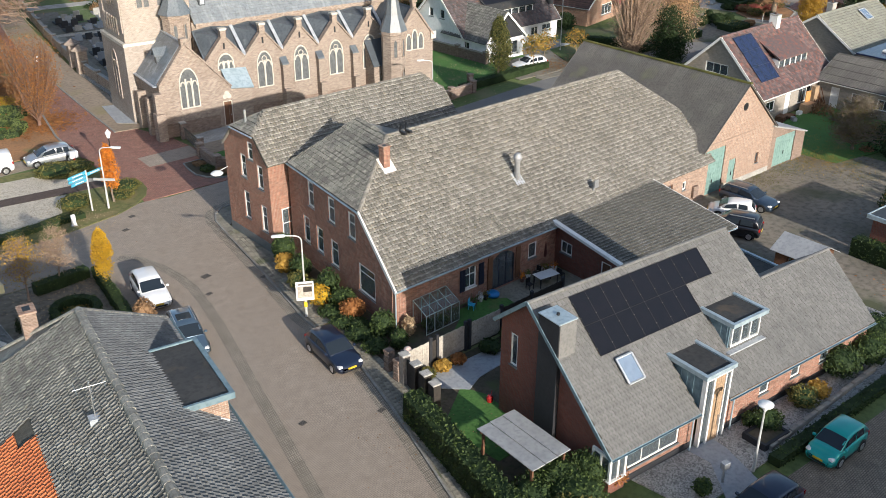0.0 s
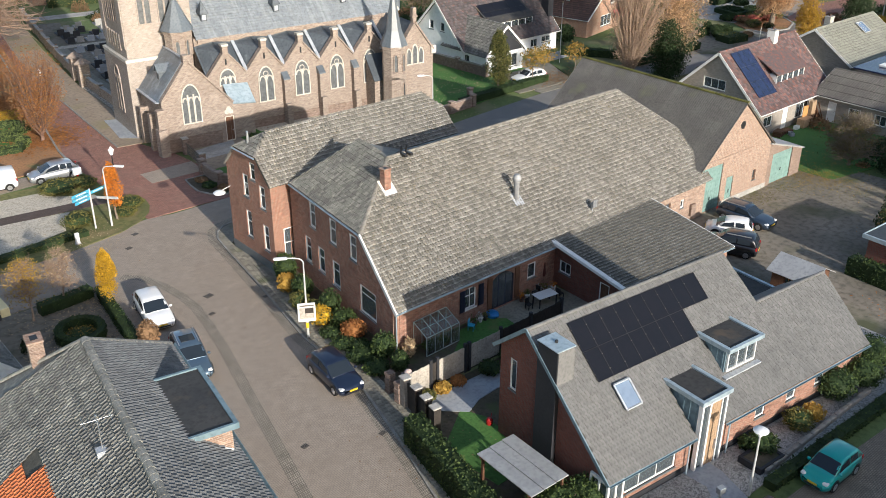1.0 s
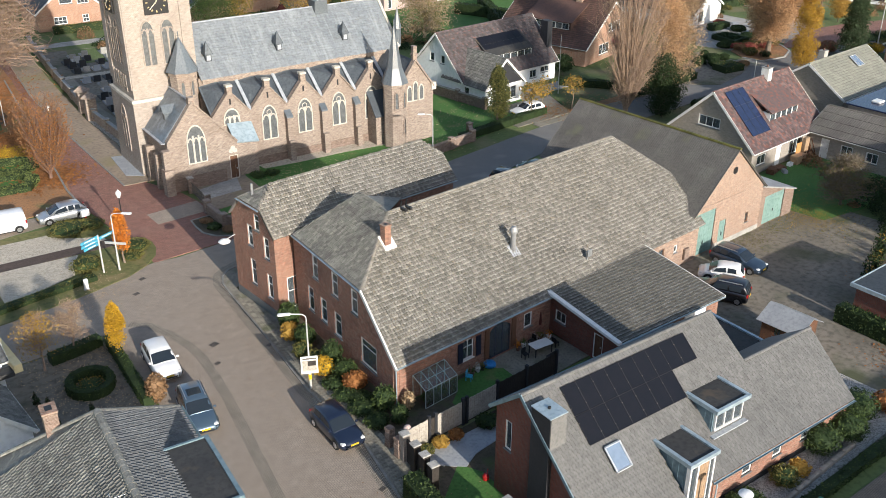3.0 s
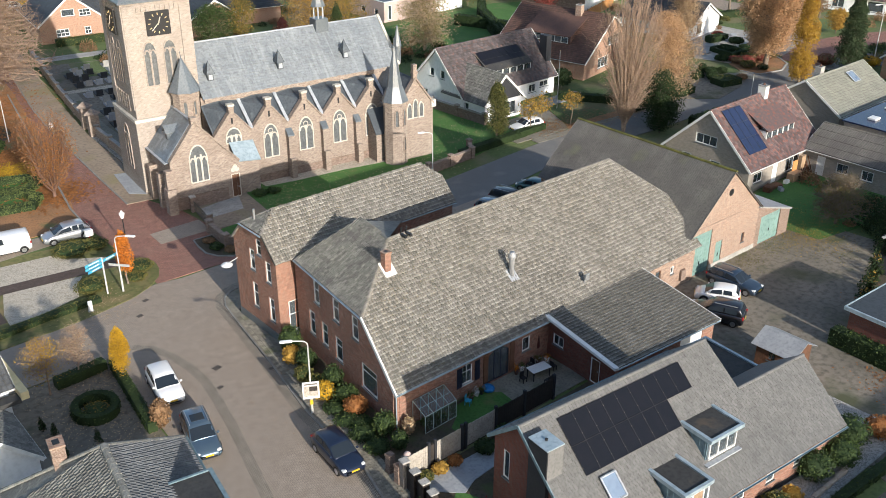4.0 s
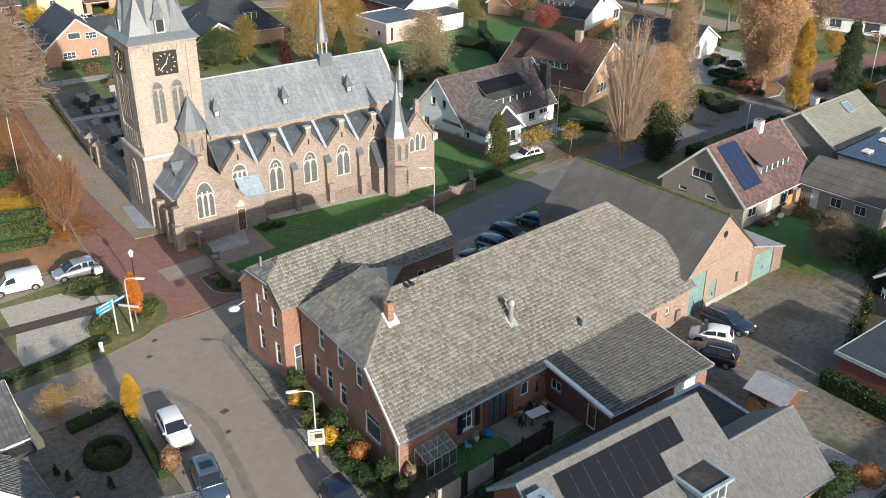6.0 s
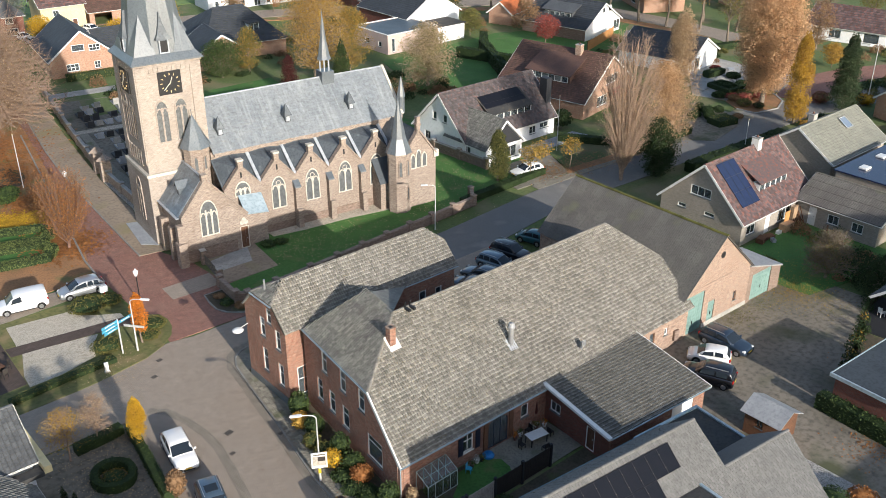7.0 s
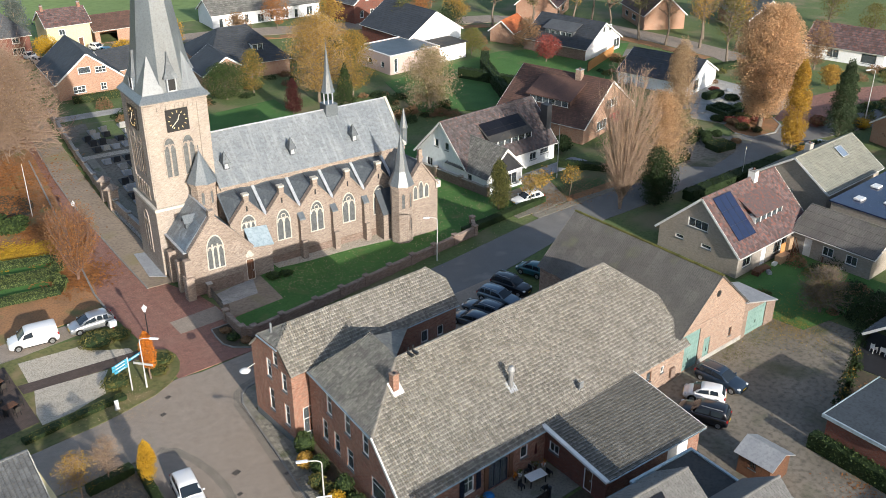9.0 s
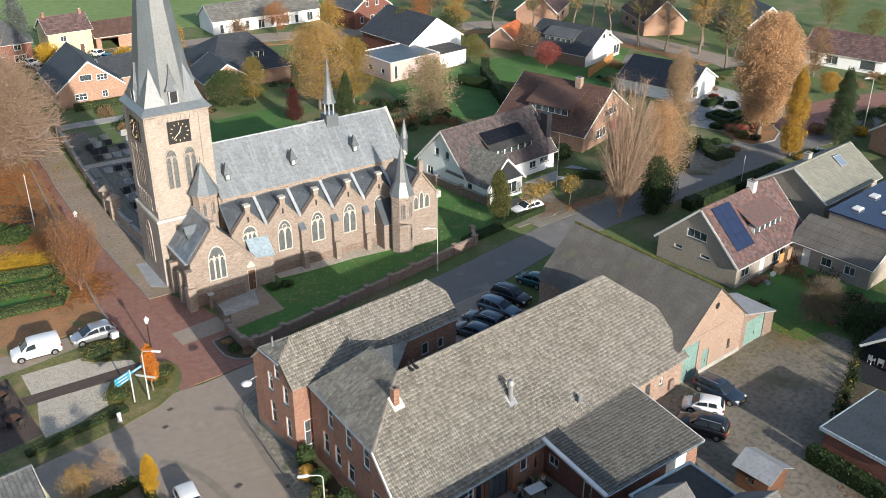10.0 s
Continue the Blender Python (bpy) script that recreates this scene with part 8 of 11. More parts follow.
lathe(bm, [(1.3, 0), (1.3, 9.8), (1.42, 9.85), (1.42, 10.2)], 8, (4.8, -0.8, 0))
st = part("stair_turret", bm, HB, CH, "octagonal stair turret with slate cone")
bm = bmesh.new()
lathe(bm, [(1.65, 10.2), (1.1, 11.2), (0.06, 13.4)], 8, (4.8, -0.8, 0))
tube(bm, (4.8, -0.8, 13.3), (4.8, -0.8, 14.0), 0.04)
part("turret_cone", bm, M["slate"], st)
for a in (-112.5, -67.5, -22.5):
    c = Vector((4.8, -0.8, 0)) + Vector((math.cos(math.radians(a)), math.sin(math.radians(a)), 0)) * 1.21
    U = Vector((-math.sin(math.radians(a)), math.cos(math.radians(a)), 0))
    lancet(st, c, U, 0, 0.3, 7.9, 9.0, 0.3, rim="brick_church")

# east chapel with turret
EX, EY, EW, EZ, EE = 27.91, -6.85, 2.3, 9.04, 5.92
ew = wall(CH, (EX - EW, EY), (EX + EW, EY), [(0, EE), (EW, EZ), (2 * EW, EE)], (), HB, 0.5)
for du_, h in ((-0.75, 6.3), (0, 6.7), (0.75, 6.3)):
    lancet(ew, (EX, EY, 0), (1, 0, 0), du_, 0.5, 4.7, h - 0.6, 0.55)
wall(CH, (EX + EW, EY), (EX + EW, 0), EE, (), HB, 0.5)
wall(CH, (EX - EW, 0), (EX - EW, EY), EE, (), HB, 0.5)
for s in (-1, 1):
    pts = [(EX + s * (EW + 0.15), EY + 0.4, EE), (EX + s * (EW + 0.15), 0.5, EE), (EX, 0.5, EZ), (EX, EY + 0.4, EZ)]
    roof_plate(CH, pts if s < 0 else [pts[1], pts[0], pts[3], pts[2]], M["slate_dark"], name="chapel_roof")
bm = bmesh.new()
for s in (-1, 1):
    beam(bm, (EX, EY + 0.1, EZ + 0.06), (EX + s * EW, EY + 0.1, EE + 0.06), 0.62, 0.16)
part("coping", bm, M["brick_church"], ew)
solid(ew, [(EX - 0.22, EX + 0.22, EY - 0.05, EY + 0.4, EZ - 0.1, EZ + 1.5), (EX - 0.32, EX + 0.32, EY - 0.12, EY + 0.45, EZ + 0.5, EZ + 0.7)], HB, "gable_pinnacle")
for s in (-1, 1):
    solid(ew, [(EX + s * EW - 0.3, EX + s * EW + 0.3, EY - 0.2, EY + 0.4, EE - 0.4, EE + 0.4)], M["stone"], "kneeler")
bm = bmesh.new()
QX, QY = 25.5, -6.6
lathe(bm, [(1.3, 0), (1.3, 6.6), (1.42, 6.65), (1.42, 7.0)], 8, (QX, QY, 0))
et = part("corner_turret", bm, HB, CH, "octagonal brick turret with slender slate spire")
bm = bmesh.new()
lathe(bm, [(1.5, 7.0), (0.85, 8.6), (0.06, 12.8)], 8, (QX, QY, 0))
tube(bm, (QX, QY, 12.7), (QX, QY, 13.6), 0.035)
part("turret_spire", bm, M["slate"], et)
for a in (-112.5, -67.5, -22.5):
    c = Vector((QX, QY, 0)) + Vector((math.cos(math.radians(a)), math.sin(math.radians(a)), 0)) * 1.2
    U = Vector((-math.sin(math.radians(a)), math.cos(math.radians(a)), 0))
    lancet(et, c, U, 0, 0.32, 4.4, 5.8, 0.35, rim="brick_church")
    if a > -100:
        lancet(et, c, U, 0, 0.3, 1.6, 2.7, 0.3, rim="brick_church")
# lean-to between aisle and turret, pinnacle on the east gable
roof_plate(CH, [(EX - EW - 2.1, EY + 1.0, 3.2), (EX - EW, EY + 1.0, 3.2), (EX - EW, AY - 0.1, 5.6), (EX - EW - 2.1, AY - 0.1, 5.6)], M["slate_dark"], name="lean_to_roof")
wall(CH, (EX - EW - 2.0, EY + 1.15), (EX - EW, EY + 1.15), 3.1, (), HB, 0.3)
wall(CH, (EX - EW - 2.0, AY), (EX - EW - 2.0, EY + 1.15), [(0, 5.5), (1.85, 3.1)], (), HB, 0.3)
bm = bmesh.new()
lathe(bm, [(0.4, 9.0), (0.4, 10.9), (0.5, 11.0), (0.04, 13.3)], 8, (NX + 0.25, -0.6, 0))
part("east_pinnacle", bm, M["slate"], CH)
bm = bmesh.new()
beam(bm, (NX + 0.05, -1.2, NE), (NX + 0.05, NY, NZ + 0.08), 0.3, 0.2)
beam(bm, (NX + 0.05, 2 * NY + 1.2, NE), (NX + 0.05, NY, NZ + 0.08), 0.3, 0.2)
part("gable_coping", bm, M["stone"], CH)
bm = bmesh.new()
beam(bm, (EX - EW - 0.1, EY + 0.4, EE + 0.14), (EX - EW - 0.1, -0.95, EE + 0.14), 0.3, 0.08)
part("valley_gutter", bm, M["lead"], CH)

# ---- houses of the village ----
wh = house("white_house", 45.5, 44.0, 0, 16.4, 10.0, 2.6, 7.6, "render_white", "tile_mauve", "white rendered house with a mottled purple-red tile roof",
           front=[W(11.6, 1.3, 0.8, 1.1, cols=2), W(13.6, 1.7, 1.2, 0.8, cols=2)], left=[W(3.64, 0.8, 4.0, 1.1), W(5.68, 0.8, 4.0, 1.1), W(2.0, 1.2, 0.9, 1.2, cols=2)], seed=5,
           chimneys=())
part("chimney", boxes((15.9, 16.85, 1.2, 2.5, 0.0, 7.4), bevel=0.02), M["charcoal"], wh, "dark clad chimney")

dw = dormer(wh, 5.2, 12.8, 1.0, 4.1, 3.5, 4.55, 6, "roofing", "white", 1.95)
panels(wh, (5.3, 1.0, 4.71), (1, 0, 0), (0, 3.1, 1.95), 6, 2, 1.2, 1.8, "solar", lift=0.04)
# cross wing with dark tiles
wg = house("white_house_wing", 51.85, 40.25, 90, 7.4, 6.2, 2.6, 5.6, "render_white", "tile_dark", "white wing with a dark pantile roof and dark boarded gable", left=[W(3.4, 1.9, 0.5, 1.6, cols=2)], back=[W(1.0, 1.0, 1.1, 0.9), W(3.2, 1.3, 1.1, 0.9, cols=2)], tile="pantile", seed=6)
bm = bmesh.new()
add_plate(bm, [(-0.012, 0.15, 2.5), (-0.012, 6.05, 2.5), (-0.012, 3.1, 5.4)], (-0.05, 0, 0))
part("gable_board", bm, M["charcoal"], wg, "dark boarded gable triangle")
br = house("brown_house", 83.6, 48.0, 102, 15.0, 15.0, 2.6, 7.7, "brick_village", "tile_brown", "brick house with a big brown tile roof and red awning", left=[W(6.5, 3.4, 3.6, 1.3, cols=4), W(4, 3, 0.8, 1.5, cols=3)], seed=7)
dr_ = part("dormer", boxes((3.6, 10.8, 10.2, 13.0, 3.6, 5.2)), M["tile_brown"], br, "long dormer with a row of windows")
part("dormer_roof", extrude_poly([(3.3, 13.4, 5.2), (11.1, 13.4, 5.2), (11.1, 8.8, 7.1), (3.3, 8.8, 7.1)], (0, 0, 0.14)), M["tile_brown"], dr_)
for i in range(6):
    part("pane", boxes((4.0 + i * 1.1, 4.95 + i * 1.1, 13.04, 13.07, 4.3, 5.05)), M["glass"], dr_)
    part("dormer_window", boxes((3.93 + i * 1.1, 5.02 + i * 1.1, 13.0, 13.04, 4.22, 5.12)), M["white"], dr_)
part("awning", extrude_poly([(-0.1, 3.6, 2.5), (-1.5, 3.6, 1.9), (-1.5, 8.0, 1.9), (-0.1, 8.0, 2.5)], (0, 0, 0.04)), M["awning"] if "awning" in M else M["red_lamp"], br, "faded red awning")
chimney(br, 5.0, 8.2, 7.0, 8.8, 0.9, 0.9, M["brick_orange"])
rh = house("grey_gable_house", 50.9, 7.2, 0, 13.3, 10.3, 2.8, 7.6, "brick_grey", "tile_purple", "grey-brick house with a mottled red tile roof",
           front=[W(1.0, 1.6, 0.9, 1.1, cols=2), W(4.5, 1.0, 0.05, 2.1, kind="door", leaf="white"), W(7, 2.4, 0.6, 1.6, cols=3)], left=[W(3.6, 2.6, 3.9, 1.1, cols=3), W(2.2, 1.1, 2.0, 0.5), W(5.6, 1.3, 2.0, 0.5)], seed=8)
chimney(rh, 9.0, 5.0, 6.8, 8.6, 0.7, 0.9, M["white"])
panels(rh, (1.0, 0.9, 3.75), (1, 0, 0), (0, 1, 0.93), 3, 3, 1.05, 1.75, "solar_blue", lift=0.12)
dg = dormer(rh, 4.9, 10.2, 1.5, 5.0, 4.2, 5.2, 5, "tile_purple", "white", 1.9)
part("stacked_board", boxes((8.6, 9.4, -0.9, -0.5, 0, 2.3), (6.5, 8.2, -1.4, -0.6, 0, 0.9)), M["oak"], rh, "stacked boards against the wall")
gr = house("pale_roof_house", 72.5, 9.3, 0, 13.0, 9.4, 3.2, 6.3, "brick_grey", "roof_pale", "bungalow with a pale grey-green roof", seed=9, tile="flat", left=[W(3, 2, 0.9, 1.3, cols=2)])
chimney(gr, 3.6, 5.2, 5.6, 7.2, 0.9, 0.7, M["concrete"])
skylight(gr, (7.5, 2.6, 5.0), (1, 0, 0), (0, 1, 0.66), 1.4, 1.6, 0.2)
dk = house("low_annex_house", 68.6, -2.2, 90, 9.2, 7.2, 2.7, 4.5, "brick_grey", "sheet", "low grey-brick annex with a dark corrugated roof", back=[W(1.4, 0.9, 0.05, 2.1, kind="door", leaf="white"), W(3.6, 1.3, 0.9, 1.1, cols=2), W(6.3, 1.3, 0.9, 1.1, cols=2)], seed=10, tile="pantile", du=0.24, dv=1.1)
fl_ = thing("flat_roof_extension", 69, -3, 0, 0, "flat-roofed extension with white skylights", "house")
part("wall", boxes((0, 14, 0, 10, 0, 3.9)), M["brick_grey"], fl_)
part("roof", boxes((-0.2, 14.2, -0.2, 10.2, 3.9, 4.05)), M["solar_blue"], fl_, "shiny dark flat roof")
for i, (a, b) in enumerate(((2, 7.5), (3.4, 4.6), (7, 8))):
    part("skylight", boxes((a, a + 1.2, b, b + 1.0, 4.05, 4.3), bevel=0.06), M["plastic_white"], fl_)
gg = thing("garage", 32.0, -13.3, 0, -3, "brick garage with a grey-blue flat roof", "garage")
part("wall", boxes((0.3, 8, -6.0, 0.1, 0, 2.8)), M["brick_dark"], gg)
part("roof", boxes((0, 8.3, -6.3, 0.4, 2.8, 2.95)), M["roof_garage"], gg)
part("roof_edge", boxes((-0.06, 0.08, -6.36, 0.46, 2.72, 3.02), (0.08, 8.36, 0.38, 0.46, 2.72, 3.02)), M["zinc"], gg)
re = house("right_edge_house", 48.5, -19.0, 0, 9.5, 8.5, 3.9, 7.4, "brick_dark", "tile_anthracite", "dark-tiled house beside the yard", seed=12, tile="pantile", over=1.85, back=[W(3, 2.4, 0.1, 2.1, cols=2)])
shed = thing("garden_shed", 24.3, -13.3, 0, 0, "brown timber shed with a grey sheet roof", "shed")
for p0_, p1_, tp in (((0, 0), (3.1, 0), [(0, 2.1), (1.55, 2.8), (3.1, 2.1)]), ((3.1, 0), (3.1, 3.0), 2.1), ((3.1, 3.0), (0, 3.0), [(0, 2.1), (1.55, 2.8), (3.1, 2.1)]), ((0, 3.0), (0, 0), 2.1)):
    wall(shed, p0_, p1_, tp, [W(1.0, 0.7, 1.0, 0.8, cols=2, frame="timber")] if p0_ == (0, 3.0) else (), M["timber"], 0.06)
for s in (0, 1):
    xe = -0.35 if s == 0 else 3.45
    pts = [(xe, -0.35, 1.98), (xe, 3.35, 1.98), (1.55, 3.35, 2.88), (1.55, -0.35, 2.88)]
    roof_plate(shed, pts if s == 0 else [pts[1], pts[0], pts[3], pts[2]], M["aluminium"], 0.05)
shed.scale = (0.85, 0.9, 0.95)
# side walls in dark brick: shade under the low eaves put into the colour
wgh = house("white_gable_house", 115.4, 76.7, 100, 14.0, 12.8, 2.3, 6.0, "brick_plinth", "tile_black", "white house with a dark slate-coloured roof", left=[W(6.0, 1.0, 4.2, 1.1), W(8.2, 1.0, 4.2, 1.1), W(10.5, 2.2, 0.4, 1.8, cols=2)], seed=14, gable_mat="render_white", du=0.5, dv=0.5)
wd_ = part("dormer", boxes((4.2, 10.6, 9.4, 10.9, 3.2, 4.3)), M["tile_anthracite"], wgh, "long dormer with a row of windows")
part("dormer_roof", extrude_poly([(3.9, 11.2, 4.3), (10.9, 11.2, 4.3), (10.9, 8.0, 5.4), (3.9, 8.0, 5.4)], (0, 0, 0.14)), M["tile_anthracite"], wd_)
for i in range(5):
    part("dormer_window", boxes((4.5 + i * 1.2, 5.5 + i * 1.2, 10.9, 10.94, 3.4, 4.2)), M["white"], wd_)
    part("pane", boxes((4.58 + i * 1.2, 5.42 + i * 1.2, 10.94, 10.97, 3.5, 4.1)), M["glass"], wd_)
house("blue_gable_house", 110.0, 50.8, 101, 13.0, 11.0, 2.3, 5.1, "render_white", "tile_black", "white-gabled house with a dark roof and blue shutter", left=[W(5.2, 1.0, 4.0, 1.1), W(2.2, 2.0, 0.4, 1.9)], seed=15, du=0.5, dv=0.5)
pk = thing("modern_pink_house", 69.2, 90.6, 0, 0, "modern flat-roofed house in pinkish brick", "house")
wall(pk, (0, 0), (11.5, 0), 3.4, [W(0.9, 0.8, 0.3, 2.5), W(8.8, 0.8, 0.6, 2.2)], M["render_pink"])
wall(pk, (11.5, 0), (11.5, 10), 3.4, (), M["render_pink"])
wall(pk, (11.5, 10), (0, 10), 3.4, (), M["render_pink"])
wall(pk, (0, 10), (0, 0), 3.4, [W(3.4, 1.2, 1.0, 1.0), W(7.2, 1.0, 1.0, 1.0)], M["render_pink"])
part("roof", boxes((0.25, 11.2, 0.25, 9.7, 3.25, 3.35)), M["roof_blue"], pk)
part("roof_edge", boxes((-0.05, 11.55, -0.05, 0.25, 3.4, 3.5), (-0.05, 0.25, 0.25, 9.75, 3.4, 3.5), (11.25, 11.55, 0.25, 9.75, 3.4, 3.5), (-0.05, 11.55, 9.75, 10.05, 3.4, 3.5)), M["white"], pk)
part("wing", boxes((11.5, 18.5, 0.5, 5.5, 0, 2.9)), M["render_white"], pk)
part("wing_roof", boxes((11.4, 18.8, 0.2, 5.8, 2.9, 3.05)), M["roofing"], pk)
house("barn_house", 92.5, 98.0, 90, 15.0, 13.0, 3.6, 7.6, "brick_dark", "tile_black", "converted barn with white gable and dark roof", seed=16, gable_mat="render_white", du=0.5, dv=0.5)
house("terrace", 61.5, 141.5, -7, 25.0, 8.0, 2.9, 5.4, "render_white", "tile_dark", "long low row of bungalows with a grey roof", front=[W(1.5 + 2.9 * i, 1.5 if i % 2 else 0.9, 0.3 if i % 3 else 0.05, 1.9, cols=1 + i % 2) for i in range(8)], seed=17, du=0.6, dv=0.6)
dkh = house("dark_roof_house", 42.5, 106.5, -10, 14.5, 17.0, 2.7, 7.2, "brick_village", "tile_black", "brick house with a wide dark hipped roof", hip=4.5, seed=18, du=0.5, dv=0.5)
house("dark_roof_house_gable", 47.0, 101.0, 80, 9.0, 8.0, 3.0, 5.6, "brick_village", "tile_black", "brick gable wing with dark roof", seed=19, du=0.5, dv=0.5)
dormer(dkh, 8.6, 10.6, 2.4, 5.5, 3.9, 5.2, 2, "roofing")
bkh = house("brick_gable_house", 29.0, 112.0, 82, 14.0, 10.4, 3.0, 7.2, "brick_village", "tile_black", "orange-brick gable house with dark tile roof", left=[W(2.4, 2.0, 0.9, 1.2, cols=3, rows=2), W(6.8, 1.0, 0.9, 1.2, cols=2, rows=2), W(3.6, 2.0, 4.0, 1.1), W(6.3, 1.8, 3.8, 1.1, cols=3, rows=2)], seed=20, du=0.5, dv=0.5)
house("brick_gable_house_wing", 28.5, 116.5, 0, 8.5, 8.0, 2.6, 5.2, "brick_village", "tile_black", "low brick wing with a dark roof", seed=21, du=0.5, dv=0.5)
house("yellow_house", 28.6, 144.6, -4, 8.2, 7.5, 4.9, 7.2, "render_yellow", "tile_purple", "pale yellow house with a dark red roof", front=[W(2.2, 1.2, 3.0, 1.1, cols=2), W(5.6, 1.0, 0.05, 2.1, kind="door")], chimneys=((0.6, 3.7, 6.6, 8.2), (7.6, 3.7, 6.6, 8.2)), seed=22, du=0.5, dv=0.5)
house("brick_house_edge", 15.0, 143.5, -4, 9.8, 9.0, 4.6, 7.8, "brick_dark", "tile_anthracite", "dark-brick house with white windows", front=[W(2.0, 2.6, 0.9, 1.4, cols=3), W(6.4, 2.2, 0.9, 1.4, cols=3), W(2.4, 1.4, 3.1, 1.1, cols=2), W(6.6, 1.4, 3.1, 1.1, cols=2)], hip=3.2, seed=23, du=0.5, dv=0.5)
house("carport_house", 37.8, 145.0, -5, 15.5, 8.0, 2.7, 4.8, "brick_village", "tile_brown", "low brown-roofed house with a carport", seed=24, du=0.6, dv=0.6, front=[W(1, 3.4, 0.05, 2.2, kind="hole")])
house("brick_villa", 97.0, 126.5, 92, 10.0, 10.0, 4.2, 7.6, "brick_dark", "tile_anthracite", "brick villa with white gable windows", left=[W(1.6, 1.0, 1.0, 1.5), W(4.4, 1.0, 1.0, 1.5), W(7.2, 1.0, 1.0, 1.5), W(3.2, 0.9, 4.4, 1.2), W(5.8, 0.9, 4.4, 1.2)], seed=25, du=0.6, dv=0.6)
house("white_bungalow", 137.6, 50.0, -78.5, 14.5, 10.0, 2.7, 5.7, "render_white", "tile_purple", "long white bungalow with a dark red roof", front=[W(1.2, 1.6, 0.6, 1.6, cols=2), W(4.2, 2.2, 0.6, 1.6, cols=2), W(10.4, 2.8, 0.5, 1.8)], right=[W(3.5, 1.2, 0.8, 1.2)], seed=26, du=0.6, dv=0.6)
house("grey_roof_house", 152.0, 62.0, 60, 14.0, 9.0, 3.0, 6.6, "brick_village", "roof_pale", "brick house with a pale grey roof", seed=27, du=0.6, dv=0.6)
house("row_house", 138.0, 78.0, 60, 13.0, 9.0, 3.2, 7.2, "brick_village", "tile_brown", "brick house with a brown roof", seed=28, du=0.6, dv=0.6, back=[W(2, 1.6, 0.9, 1.2), W(6, 2.2, 0.9, 1.2)])
house("row_house_far", 122.0, 100.0, 30, 13.0, 9.0, 3.2, 7.2, "brick_village", "tile_purple", "brick house with a red roof", seed=29, du=0.6, dv=0.6, front=[W(2, 1.6, 0.9, 1.2), W(6, 2.2, 0.9, 1.2)])
house("orange_roof_shed", 101.0, 92.0, 20, 7.0, 5.0, 2.4, 4.4, "brick_village", "tile_orange", "small brick outhouse with an orange roof", seed=30, du=0.6, dv=0.6)
house("purple_roof_house", 100.0, 10.0, -15, 14.0, 9.0, 3.0, 6.2, "brick_village", "tile_purple", "house with a dark purple roof", seed=31, du=0.6, dv=0.6)
house("grey_edge_house", 88.0, -8.0, -10, 13.0, 9.0, 3.0, 6.4, "brick_grey", "tile_anthracite", "dark-roofed house among gardens", seed=32, du=0.6, dv=0.6)
# out of view: added, ridge height set by the shade it casts northwards
house("south_shade_house", -8.0, -51.0, -1, 44.0, 9.0, 4.6, 9.1, "brick_orange", "tile_brown", "unseen row of houses that shades the front street", seed=33, du=0.8, dv=0.8, tiles_on=False)

# ---- cars ----
fwd = lambda dx, dy: math.degrees(math.atan2(dy, dx))
car("car", -4.2, 0.35, fwd(-0.1, -1), M["car_navy"], "hatch", "dark navy hatchback parked half on the pavement")
car("car", -9.0, 14.0, fwd(-0.18, -0.98), M["car_white"], "hatch", "white hatchback parked beside the hedge", 1.05)
bg_ = car("car", -9.8, 7.4, fwd(-0.24, -0.97), M["car_blue_grey"], "wagon", "blue-grey car with a sunroof parked by the kerb", 1.0)
part("sunroof", boxes((-0.95, -0.2, -0.42, 0.42, 1.495, 1.535), bevel=0.01), M["glass_car"], bg_, "dark glass sunroof")
car("delivery_van", -10.3, 42.6, fwd(-2.92, 0.53), M["car_white"], "van", "small white panel van parked in the side street")
car("car", -5.05, 41.85, fwd(-2.76, 0.3), M["car_silver"], "mpv", "silver family car parked in the side street")
car("car", 9.85, -22.95, fwd(-1, 0.02), M["car_teal"], "small", "bright teal small hatchback at the kerb")
car("car", 3.1, -23.0, fwd(-1, 0.06), M["car_navy"], "hatch", "dark blue car parked at the kerb")
car("car", 33.35, -3.0, fwd(0.08, -1), M["car_slate_blue"], "wagon", "dark blue-grey estate car standing in the yard")
car("car", 30.3, -3.4, fwd(-1.17, 2.0), M["car_white"], "small", "small white hatchback standing in the yard")
car("car", 27.9, -5.0, fwd(-0.8, 2.0), M["car_ink"], "suv", "black high car standing in the yard")
for i, (cx_, cy_, col, kd, dd) in enumerate(((23.3, 18.6, "slate_blue", "hatch", 1), (25.6, 19.3, "slate_blue", "wagon", 1), (28.4, 20.0, "blue_grey", "wagon", -1), (31.0, 20.9, "ink", "suv", -1), (35.2, 22.0, "petrol", "small", 1))):
    car("car", cx_, cy_, fwd(-0.25 * dd, dd), M["car_" + col], kd, "dark car in the row parked behind the farm" if i < 4 else "petrol-coloured car parked behind the farm", group="cars parked behind the farm")
car("car", 48.2, 35.6, fwd(-1, 0.15), M["car_white"], "hatch", "white car on the drive of the white house")
car("car", 36.7, 136.0, fwd(0.3, -1), M["car_sky"], "hatch", "light blue car before the yellow house")
car("car", 36.2, 140.6, fwd(0.3, -1), M["car_white"], "small", "white car before the yellow house")
car("car", 24.3, 137.5, fwd(0.2, -1), M["car_silver"], "hatch", "silver car on a drive")
car("car", 24.0, 142.5, fwd(0.2, -1), M["car_white"], "hatch", "white car on a drive")
car("car", 93.0, 134.0, fwd(1, -0.2), M["car_silver"], "hatch", "pale car in the far street")
car("car", 129.0, 128.0, fwd(1, -0.2), M["car_white"], "hatch", "white car in the far street")
car("car", 94.0, 21.5, fwd(1, 0.1), M["car_silver"], "hatch", "grey car beside the golden tree")

